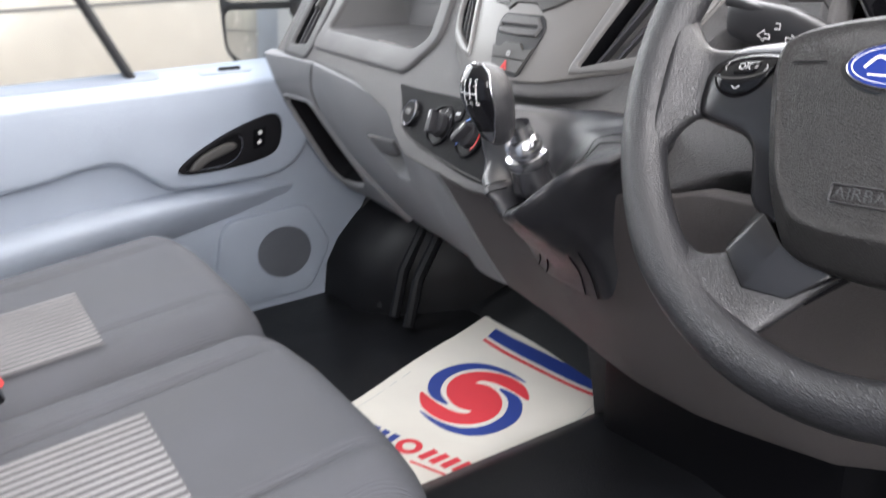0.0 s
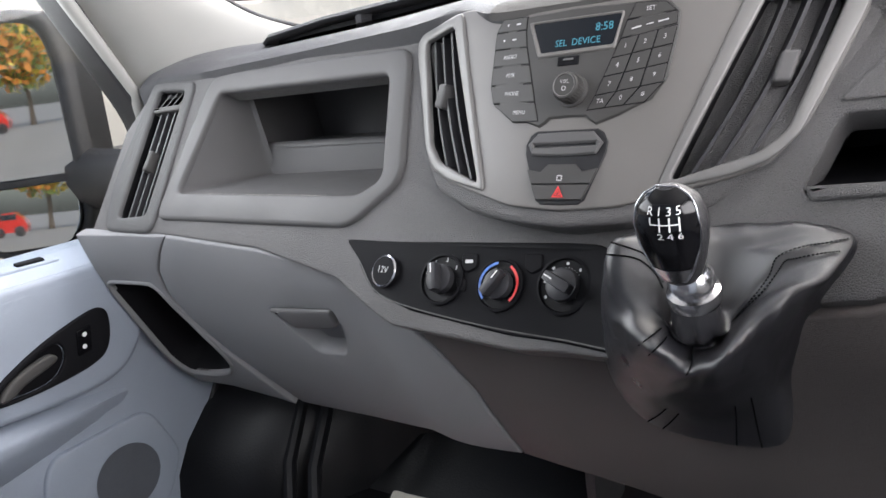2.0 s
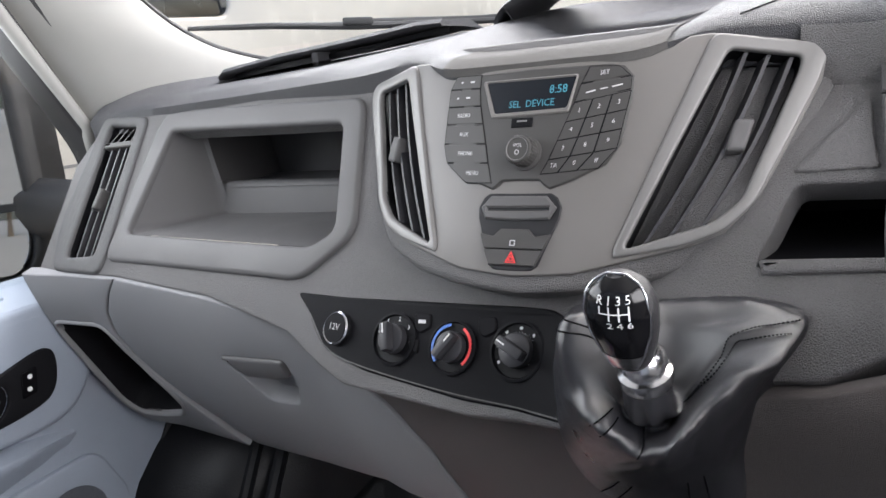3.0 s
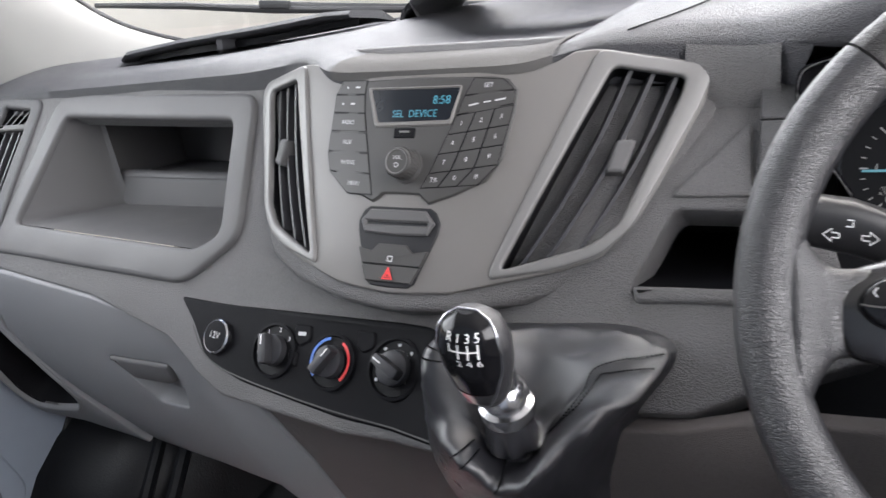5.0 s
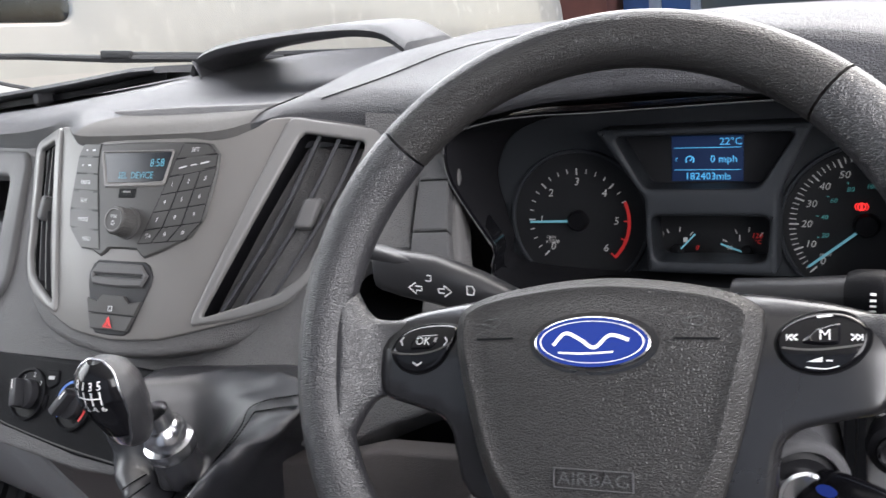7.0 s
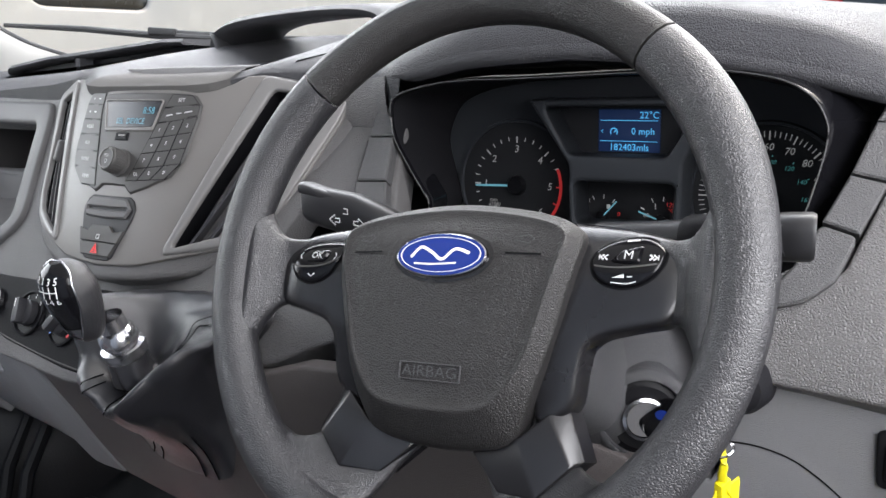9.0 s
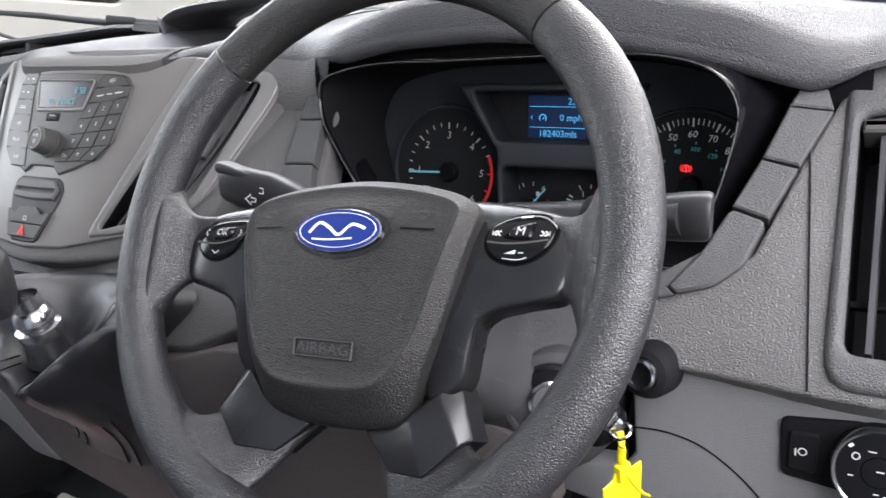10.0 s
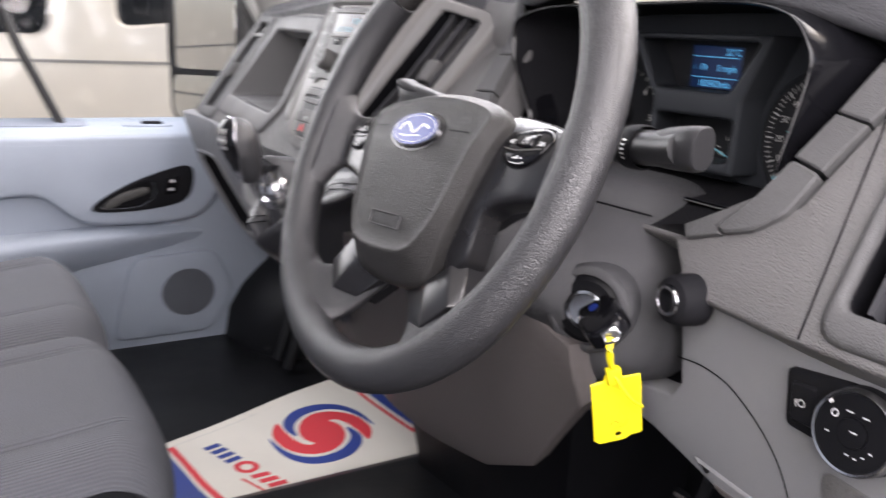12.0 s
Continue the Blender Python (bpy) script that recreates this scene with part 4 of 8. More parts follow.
part("gap", loft([[Vector((x, y0 - 0.012, z + 0.003)), Vector((x, y0 + 0.03, z + 0.0045)), Vector((x, y0 + 0.03, z + 0.014))] for x, y0, z in ((-0.71, 0.435, 0.799), (-0.69, 0.422, 0.803), (-0.55, 0.405, 0.813), (-0.42, 0.425, 0.821), (-0.33, 0.455, 0.832), (-0.305, 0.47, 0.836))]), M_BLACK, slot)
part("divider", block(-0.496, -0.484, 0.420, 0.45, 0.815, 0.838, 0.002), M_TOP, slot)
# tray with its bridge in the middle of the top
bridge = thing("top_tray", (0, 0.45, 0.82), "open tray under a grey plastic bridge on the dash top", "dash tray")
bridge_path = smooth_loop([(-0.205, 0.455, 0.828), (-0.190, 0.435, 0.850), (-0.155, 0.425, 0.868), (-0.09, 0.430, 0.878), (0.02, 0.432, 0.882), (0.10, 0.425, 0.876), (0.145, 0.41, 0.855)], 5, False)
part("bridge_bar", loft([[p + Vector((0, 0, -0.008)), p + Vector((0, -0.006, 0.0)), p + Vector((0, 0.004, 0.006)), p + Vector((0, 0.10, 0.012)), p + Vector((0, 0.14, 0.0)), p + Vector((0, 0.10, -0.006))] for p in bridge_path], ring=True, caps=True), M_TOP, bridge, angle=60)
part("end_wedge", loft([[(-0.165, 0.405, 0.862), (-0.185, 0.46, 0.85)], [(-0.150, 0.40, 0.842), (-0.180, 0.47, 0.828)], [(-0.135, 0.39, 0.826), (-0.175, 0.47, 0.818)]]), M_TOP, bridge)

# ---- centre stack ----
stack = thing("centre_stack", (0, 0.1, 0.6), "satin warm-grey centre stack with silver vent surrounds", "centre console")
STACK = mirrored([(0.0, 0.7935), (0.104, 0.793), (0.118, 0.798), (0.130, 0.805), (0.150, 0.806), (0.215, 0.794), (0.240, 0.784), (0.243, 0.768), (0.232, 0.735), (0.216, 0.697), (0.194, 0.658), (0.166, 0.631), (0.114, 0.6165), (0.060, 0.610), (0.0, 0.6065)])
VENT_IN = rounded([(0.160, 0.789), (0.2125, 0.777), (0.210, 0.765), (0.177, 0.672), (0.158, 0.657), (0.094, 0.640)], 0.006)
VENT_OUT = rounded([(0.148, 0.803), (0.222, 0.786), (0.230, 0.776), (0.225, 0.757), (0.186, 0.668), (0.167, 0.650), (0.139, 0.641), (0.087, 0.6335), (0.086, 0.640)], 0.008)
FACE = mirrored([(0.0, 0.7915), (0.103, 0.7912), (0.118, 0.796), (0.131, 0.803), (0.147, 0.8035), (0.218, 0.7885), (0.231, 0.780), (0.227, 0.757), (0.188, 0.667), (0.168, 0.6485), (0.139, 0.6395), (0.100, 0.632), (0.055, 0.6225), (0.0, 0.6195)])
part("body", sheet(STACK, AT_STACK, -0.004, -0.06, 0.006, holes=[grown(VENT_IN, 0.004), flip(grown(VENT_IN, 0.004))]), M_DASH, stack, "dark grained stack body")
part("face", sheet(FACE, AT_STACK, 0.0, -0.006, 0.002, holes=[grown(VENT_IN, 0.002), flip(grown(VENT_IN, 0.002))]), M_FASCIA, stack, "satin warm-grey face")


def stack_vent(sign):
    """One of the two slanting vents: a silver surround, a dark well, three blades and a tab."""
    vent = thing("air_vent", (sign * 0.15, 0.15, 0.64), "slanting air vent with a satin silver surround", "air vent", "dashboard vents")
    f = (lambda pts: pts) if sign > 0 else flip
    part("surround", sheet(f(VENT_OUT), AT_STACK, 0.003, -0.003, 0.0025, holes=[f(VENT_IN)]), M_SILVER, vent)
    part("well", well(f(VENT_IN), AT_STACK, 0.055, 0.92, 0.0005), M_BLACK, vent, angle=50)
    for k, (a, b) in enumerate((((0.1735, 0.787), (0.108, 0.641)), ((0.190, 0.784), (0.127, 0.646)), ((0.2055, 0.779), (0.150, 0.652)))):
        rows = []
        for t in np.linspace(0, 1, 9):
            c = Vector(a).lerp(Vector(b), t) + Vector((0.010 * math.sin(math.pi * t) * 0.6, 0))
            c.x *= sign
            w = 0.0016
            rows.append([AT_STACK(c + Vector((-w, 0)), -0.004), AT_STACK(c + Vector((w, 0)), -0.004), AT_STACK(c + Vector((w - sign * 0.003, 0)), -0.019), AT_STACK(c + Vector((-w - sign * 0.003, 0)), -0.019)])
        part("blade", loft(rows, ring=True, caps=True), M_BLADE, vent)
    c = (sign * 0.172, 0.722)
    part("tab", sheet(rounded([(c[0] - 0.0095, c[1] - 0.012), (c[0] + 0.0045, c[1] - 0.013), (c[0] + 0.0105, c[1] + 0.011), (c[0] - 0.0035, c[1] + 0.012)], 0.003), AT_STACK, 0.002, -0.012, 0.003), M_FRAME, vent)
    for z in (0.662, 0.668):
        part("cross_blade", loft([[AT_STACK((sign * (0.10 + (z - 0.64) * 0.6 + u * 0.07), z + 0.01), -0.030 - h) for h in (0, 0.004)] for u in (0, 1)]), M_PANEL, vent)


stack_vent(1)
stack_vent(-1)

radio = thing("radio", (0, 0.12, 0.69), "charcoal car radio with a lit display and keypad", "car radio")
RADIO = mirrored([(0.0, 0.7885), (0.070, 0.7865), (0.082, 0.784), (0.0905, 0.775), (0.0905, 0.758), (0.085, 0.722), (0.074, 0.706), (0.048, 0.695), (0.028, 0.6885), (0.022, 0.692), (0.018, 0.6955), (0.0, 0.696)])
part("faceplate", sheet(RADIO, AT_STACK, 0.0024, -0.004, 0.0015), M_BUTTON, radio)
bezel_out = rounded([(-0.050, 0.7805), (0.0445, 0.7805), (0.0385, 0.7495), (-0.0365, 0.7480)], 0.003)
bezel_in = rounded([(-0.0455, 0.7785), (0.0425, 0.7785), (0.0365, 0.7535), (-0.0335, 0.7520)], 0.002)
part("display_frame", sheet(bezel_out, AT_STACK, 0.004, 0.0, 0.001, holes=[bezel_in]), M_FASCIA, radio, "satin grey display frame")
display = part("display", sheet(bezel_in, AT_STACK, 0.0031, 0.0, 0.0003), M_SCREEN, radio, "dark glass display")
bm = writing("8:58", 0.0068, AT_STACK, (0.0275, 0.7690), 0.0036, 0.0)
writing("SEL  DEVICE", 0.0058, AT_STACK, (0.003, 0.7585), 0.0036, 0.0, bm=bm)
part("display_text", bm, G_CYAN, display, "cyan display segments")
usb = part("usb_port", sheet(rounded([(-0.015, 0.7475), (0.006, 0.7475), (0.006, 0.7395), (-0.015, 0.7395)], 0.001), AT_STACK, 0.0032, 0.0, 0.0006), M_PANEL, radio)
part("port_opening", sheet([(-0.010, 0.7455), (0.003, 0.7455), (0.003, 0.7415), (-0.010, 0.7415)], AT_STACK, 0.0036, 0.0, 0.0002), M_BLACK, usb)
part("port_contact", sheet([(-0.009, 0.7452), (0.001, 0.7452), (0.001, 0.7437), (-0.009, 0.7437)], AT_STACK, 0.004, 0.0, 0.0002), M_SILVER, usb)


def key_cap(poly, at, top, r):
    """A flat key with a small bevel round its top."""
    loop = [Vector(p) for p in poly]
    rows = [[at(p, h) for p in l] for l, h in ((loop, 0.0005), (loop, top - r), (drawn_in(loop, r), top))]
    bm = loft(rows, ring=True)
    bm.faces.new([bm.verts.new(p) for p in rows[-1]])
    bmesh.ops.remove_doubles(bm, verts=bm.verts, dist=1e-6)
    bmesh.ops.recalc_face_normals(bm, faces=bm.faces)
    return bm


def button(poly, text="", size=0.0035, parent=radio, marks=M_MARK, at=AT_STACK, top=0.0030, material_=M_BUTTON, stretch=1.0, slant=0.0):
    if parent is radio:
        part("button_gap", key_cap(drawn_in(poly, -0.0005), at, 0.0027, 0.0001), M_BLACK, parent)
    key = part("button", key_cap(poly, at, top, 0.0005), material_, parent)
    if text:
        c = sum((Vector(p) for p in poly), Vector((0, 0))) / len(poly)
        part("legend", writing(text, size, at, c, top + 0.0003, slant, stretch=stretch), marks, key)
    return key


left_rows = [(0.7865, 0.7755), (0.7745, 0.7600), (0.7590, 0.7445), (0.7430, 0.7275), (0.7262, 0.7110), (0.7098, 0.6925)]
for (z1, z0), text in zip(left_rows, ("", "", "RADIO", "AUX", "PHONE", "MENU")):
    xl = lambda z: -0.0895 + max(0, 0.722 - z) * 0.55 + max(0, z - 0.780) * 1.0
    xr = lambda z: -0.0535 + max(0.0, 0.7685 - z) * 0.32
    lower = max(z0, 0.694)
    key = button([(xl(z1), z1), (xr(z1), z1), (xr(z0), lower), (xl(z0) + (0.016 if z0 < 0.70 else 0), lower)], text, 0.0036)
    if not text:
        c = (xl(z1) + xr(z1)) / 2
        bm = bar(AT_STACK, (c - 0.008, (z0 + z1) / 2), (c - 0.006, (z0 + z1) / 2), 0.0016, 0.0034)
        bar(AT_STACK, (c + 0.003, (z0 + z1) / 2), (c + 0.008, (z0 + z1) / 2), 0.0014, 0.0034, bm)
        part("legend", bm, M_MARK, key)
button([(0.0535, 0.7855), (0.078, 0.7835), (0.087, 0.7755), (0.0475, 0.7725)], "SET", 0.0036)
key = button([(0.047, 0.7715), (0.0885, 0.7745), (0.0885, 0.7645), (0.043, 0.7575)])
bm = bar(AT_STACK, (0.052, 0.7640), (0.060, 0.7655), 0.0012, 0.0034)
bar(AT_STACK, (0.064, 0.7662), (0.070, 0.7668), 0.0010, 0.0034, bm)
bar(AT_STACK, (0.0735, 0.7672), (0.0820, 0.7685), 0.0012, 0.0034, bm)
part("legend", bm, M_MARK, key)
names = [["1", "2", "3"], ["4", "5", "6"], ["7", "8", "9"], ["TA", "0", "#"]]
for r_, row in enumerate(names):
    def edge_x(u, z):
        lo = 0.0425 - (0.757 - z) * 0.40
        hi = 0.0885 - (0.757 - z) * 0.16 - max(0.0, 0.716 - z) * 0.9
        return lo + u * (hi - lo)
    for c_, ch in enumerate(row):
        def corner_at(u, v):
            zt = 0.7565 + 0.0065 * u - r_ * 0.0158 + 0.0008 * r_
            return (edge_x(u, zt - v * 0.0145), zt - v * 0.0145 + (0.0035 * (1 - u) if r_ == 3 and v else 0))
        u0, u1 = c_ / 3 + 0.01, (c_ + 1) / 3 - 0.01
        button([corner_at(u0, 0), corner_at(u1, 0), corner_at(u1, 1), corner_at(u0, 1)], ch, 0.0036, marks=M_MARK, slant=0.15)
knob_pose = facing(AT_STACK((0.003, 0.7175), 0.002), AT_STACK((0.003, 0.7175), 1) - AT_STACK((0.003, 0.7175), 0))
knob = part("volume_knob", lathe([(0.0150, 0.0), (0.0150, 0.002), (0.0128, 0.003), (0.0124, 0.016), (0.0116, 0.0175), (0.0100, 0.0178), (0.0096, 0.0172), (0.0, 0.0172)], knob_pose, 40), M_BUTTON, radio, "ribbed round volume knob")
for k in range(28):
    a = 2 * math.pi * k / 28
    part("rib", box(knob_pose @ pose(0.0126 * math.cos(a), 0.0126 * math.sin(a), 0.010, 0, 0, math.degrees(a)), (0.0012, 0.0012, 0.011), 0), M_BUTTON, knob)
part("ring", lathe([(0.0100, 0.0176), (0.0106, 0.0182), (0.0100, 0.0182), (0.0097, 0.0176)], knob_pose, 40), M_SILVER, knob)
AT_KNOB = plane(knob_pose)
part("legend", disc(AT_KNOB, (0, -0.003), 0.0022, lift=0.0176, inner=0.7, n=16, bm=writing("VOL", 0.0032, AT_KNOB, (0, 0.003), 0.0176)), M_MARK, knob)

hazard = thing("switch_pod", (0, 0.09, 0.62), "grey switch pod with card slot and hazard button", "switch panel")
POD = mirrored([(0.0, 0.6855), (0.030, 0.6855), (0.036, 0.682), (0.0405, 0.674), (0.0395, 0.665), (0.024, 0.6275), (0.018, 0.624), (0.0, 0.6235)])
part("surround", sheet(POD, AT_STACK, 0.0012, -0.004, 0.001), M_GAP, hazard)
SLOT_PLATE = mirrored([(0.0, 0.6835), (0.027, 0.6830), (0.0365, 0.6735), (0.031, 0.6645), (0.0, 0.6635)])
SLOT_HOLE = [(-0.030, 0.6735), (0.030, 0.6740), (0.030, 0.6715), (-0.030, 0.6710)]
plate = part("card_slot", sheet(SLOT_PLATE, AT_STACK, 0.004, 0.0, 0.0015, holes=[SLOT_HOLE]), M_FRAME, hazard)
part("slit", well(SLOT_HOLE, AT_STACK, 0.004, 0.95), M_BLACK, plate)
key = button([(-0.034, 0.6525), (-0.020, 0.6505), (-0.013, 0.6565), (0.013, 0.6565), (0.020, 0.6505), (0.034, 0.6525), (0.0285, 0.6405), (-0.0285, 0.6405)], parent=hazard, top=0.004)
part("legend", sheet(rounded([(-0.0025, 0.6475), (0.0025, 0.6475), (0.0025, 0.6430), (-0.0025, 0.6430)], 0.0004), AT_STACK, 0.0044, 0.0040, 0.0001, holes=[[(-0.0018, 0.6468), (0.0018, 0.6468), (0.0018, 0.6437), (-0.0018, 0.6437)]]), M_MARK, key)
key = button([(-0.0282, 0.6395), (0.0282, 0.6395), (0.022, 0.6275), (-0.022, 0.6275)], parent=hazard, top=0.0042)
tri = lambda k: [(0.0 + k * 0.0062 * math.cos(radians(a)), 0.6325 + k * 0.0062 * math.sin(radians(a))) for a in (90, 210, 330)]
bm = sheet(tri(1.0), AT_STACK, 0.0048, 0.0042, 0.0001, holes=[tri(0.72)])
sheet(tri(0.5), AT_STACK, 0.0048, 0.0042, 0.0001, holes=[tri(0.28)], bm=bm)
part("legend", bm, M_REDMARK, key, "red warning triangle")

# ---- heater controls ----
heater = thing("heater_panel", (-0.1, 0.1, 0.5), "black heater control panel with three rotary knobs", "control panel")
HEATER = rounded([(-0.292, 0.575), (0.028, 0.583), (0.055, 0.572), (0.060, 0.502), (-0.055, 0.503), (-0.175, 0.514), (-0.232, 0.527), (-0.262, 0.555)], 0.008)
part("plate", sheet(HEATER, AT_FASCIA, 0.002, -0.004, 0.0015), M_PANEL, heater)
part("brow", stroke(AT_FASCIA, [(-0.285, 0.5725), (-0.14, 0.5755), (0.03, 0.5795)], 0.0012, 0.0024), M_BLACK, heater)
part("edge_line", stroke(AT_FASCIA, smooth_loop([(-0.26, 0.552), (-0.232, 0.530), (-0.18, 0.5175), (-0.06, 0.5068), (0.055, 0.5045)], 6, False), 0.0012, 0.0024), M_BUTTON, heater)


def dial(x, z, radius, kind):
    m = facing(AT_FASCIA((x, z), 0.002), AT_FASCIA((x, z), 1) - AT_FASCIA((x, z), 0))
    at = plane(m)
    if kind == "socket":
        ob = part("power_socket", lathe([(radius, 0.0), (radius, 0.005), (radius * 0.92, 0.0065), (radius * 0.88, 0.006)], m, 36), M_CHROME, heater, "round 12-volt socket with a chrome ring")
        part("cover", lathe([(radius * 0.88, 0.004), (radius * 0.86, 0.0062), (radius * 0.3, 0.0068), (0, 0.0068)], m, 36), M_PANEL, ob)
        part("legend", writing("12V", 0.0068, at, (0, 0.001), 0.0073), M_MARK, ob)
        return
    ob = part("rotary_knob", lathe([(radius * 1.16, 0.0), (radius * 1.16, 0.003), (radius * 1.05, 0.0035), (radius, 0.001)], m, 36), M_PANEL, heater)
    part("well", lathe([(radius, 0.001), (radius * 0.6, 0.0008), (0, 0.0008)], m, 36), M_BLACK, ob)
    part("skirt", lathe([(radius * 0.66, 0.001), (radius * 0.64, 0.008), (radius * 0.55, 0.0095), (0, 0.0095)], m, 32), M_BLADE, ob)
    turn = {"fan": 15, "temp": -35, "air": 65}[kind]
    grip = box(m @ pose(0, 0, 0.014, 0, 0, turn), (radius * 0.42, radius * 1.25, 0.012), 0.003)
    part("grip", grip, M_BLADE, ob)
    part("pointer", bar(plane(m @ pose(0, 0, 0, 0, 0, turn)), (0, radius * 0.15), (0, radius * 0.55), 0.0012, 0.0204), M_WHITE, ob)
    if kind == "fan":
        bm = bmesh.new()
        for k, ch in enumerate("01234"):
            a = radians(165 - k * 42)
            writing(ch, 0.0042, at, (radius * 0.88 * math.cos(a), radius * 0.88 * math.sin(a)), 0.0015, bm=bm)
        part("legend", bm, M_WHITE, ob)
    elif kind == "temp":
        part("cold_arc", disc(at, (0, 0), radius * 0.98, lift=0.0037, inner=0.88, start=100, end=225, n=24), material("blue mark", (0.05, 0.15, 0.5), 0.5), ob, "blue arc")
        part("hot_arc", disc(at, (0, 0), radius * 0.98, lift=0.0037, inner=0.88, start=-45, end=60, n=24), M_REDMARK, ob, "red arc")
    else:
        bm = bmesh.new()
        for k in range(7):
            a = radians(215 - k * 42)
            c = Vector((math.cos(a), math.sin(a))) * radius * 0.86
            bar(at, c * 0.94, c * 1.06, 0.0028, 0.0015, bm)
        for k in range(24):
            a = radians(215 - k * 11)
            disc(at, (radius * 0.7 * math.cos(a), radius * 0.7 * math.sin(a)), 0.0004, lift=0.0015, n=6, bm=bm)
        part("legend", bm, M_MARK, ob)


dial(-0.216, 0.5475, 0.0175, "socket")
dial(-0.142, 0.5445, 0.0228, "fan")
dial(-0.073, 0.5435, 0.0228, "temp")
dial(-0.004, 0.5470, 0.0240, "air")
for x, z in ((-0.112, 0.5615), (-0.040, 0.5640)):
    key = part("button", sheet(rounded([(x - 0.010, z + 0.007), (x + 0.009, z + 0.008), (x + 0.011, z - 0.004), (x, z - 0.010), (x - 0.008, z - 0.006)], 0.003), AT_FASCIA, 0.004, 0.0, 0.0012), M_PANEL, heater)
    if x < -0.1:
        part("legend", bar(AT_FASCIA, (x - 0.004, z), (x + 0.005, z + 0.0005), 0.003, 0.0044), M_MARK, key)
part("button", sheet(rounded([(-0.125, 0.548), (-0.112, 0.547), (-0.112, 0.534), (-0.122, 0.538)], 0.003), AT_FASCIA, 0.0042, 0.0, 0.0012), M_PANEL, heater)


def upright_vent(loop_in, loop_out, name, label, blade_xs, tab, rail, surround_):
    """A tall vent in the dark fascia with upright blades, a sliding tab and a louvre above a cross rail."""
    vent = thing(name, AT_FASCIA(loop_in[0], 0), label, "air vent", "dashboard vents")
    part("surround", sheet(loop_out, AT_FASCIA, 0.005, -0.004, 0.005, holes=[loop_in]), surround_, vent)
    part("well", well(loop_in, AT_FASCIA, 0.06, 0.95, 0.001), M_BLACK, vent, angle=50)
    zs = [p[1] for p in loop_in]
    z0, z1 = min(zs) + 0.003, max(zs) - 0.003
    for xt, xb in blade_xs:
        rows = []
        for t in np.linspace(0, 1, 7):
            c = Vector((xt + (xb - xt) * t, rail + (z0 - rail) * t))
            rows.append([AT_FASCIA(c + Vector((-0.0017, 0)), -0.004), AT_FASCIA(c + Vector((0.0017, 0)), -0.004), AT_FASCIA(c + Vector((0.0024, 0)), -0.018), AT_FASCIA(c + Vector((-0.0008, 0)), -0.018)])
        part("blade", loft(rows, ring=True, caps=True), M_BLADE, vent)
    xs = [p[0] for p in loop_in]
    part("rail", sheet(rounded([(min(xs) + 0.002, rail + 0.005), (max(xs) - 0.002, rail + 0.008), (max(xs) - 0.002, rail), (min(xs) + 0.002, rail - 0.003)], 0.001), AT_FASCIA, 0.002, -0.02, 0.0015), M_BUTTON, vent)
    n = 5
    for k in range(n):
        a = min(xs) + 0.004 + (max(xs) - min(xs) - 0.02) * k / (n - 1)
        part("louvre", loft([[AT_FASCIA((a, rail + 0.006), -0.004), AT_FASCIA((a + 0.004, rail + 0.006), -0.004)], [AT_FASCIA((a + 0.016, z1 + 0.002), -0.006), AT_FASCIA((a + 0.020, z1 + 0.002), -0.006)]]), M_BUTTON, vent)
    c = Vector(tab)
    part("tab", sheet(rounded([(c.x - 0.006, c.y - 0.015), (c.x + 0.005, c.y - 0.014), (c.x + 0.0065, c.y + 0.013), (c.x - 0.0045, c.y + 0.014)], 0.003), AT_FASCIA, 0.006, -0.016, 0.003), M_BUTTON, vent)
    part("gear_bar", sheet([(min(xs) + 0.004, z0 + 0.032), (max(xs) - 0.004, z0 + 0.034), (max(xs) - 0.004, z0 + 0.030), (min(xs) + 0.004, z0 + 0.028)], AT_FASCIA, -0.022, -0.028, 0.0005), M_BLACK, vent)
    return vent


upright_vent(FARVENT, FARVENT_OUT, "air_vent", "tall dark vent at the passenger end of the dashboard", [(-0.823, -0.806), (-0.803, -0.788), (-0.784, -0.770)], (-0.797, 0.655), 0.728, M_STRIP)
side = upright_vent(SIDEVENT, SIDEVENT_OUT, "air_vent", "tall dark vent at the driver's end of the dashboard", [(0.748, 0.757), (0.766, 0.777), (0.785, 0.797)], (0.772, 0.690), 0.750, M_STRIP)

# ---- instrument cluster ----
AT_DIAL = lambda p, h=0.0: Vector((p[0], 0.28 - h, p[1]))
cluster = thing("instrument_cluster", (0.48, 0.28, 0.65), "black instrument cluster with lit dials and a blue screen", "instrument cluster")
REAR = [(0.304, 0.745), (0.318, 0.770), (0.345, 0.783), (0.390, 0.791), (0.43, 0.793), (0.55, 0.796), (0.605, 0.789), (0.632, 0.779), (0.650, 0.763), (0.654, 0.745), (0.646, 0.695), (0.628, 0.655), (0.345, 0.652), (0.316, 0.684), (0.308, 0.708), (0.303, 0.728)]
FRONT = [(0.2955, 0.768), (0.303, 0.783), (0.340, 0.7925), (0.379, 0.7960), (0.42, 0.7965), (0.566, 0.8005), (0.623, 0.7960), (0.650, 0.7860), (0.6635, 0.770), (0.6655, 0.748), (0.652, 0.695), (0.630, 0.650), (0.360, 0.652), (0.334, 0.690), (0.315, 0.718), (0.299, 0.745)]
rear, front = smooth_loop(REAR, 5), smooth_loop(FRONT, 5)
part("backplate", sheet(rear, AT_DIAL, 0.0, -0.02, 0.001), M_DIALGREY, cluster)
mouth = lambda q: 0.190 - 0.024 * min(1.0, max(0.0, (q.x - 0.57) / 0.09))
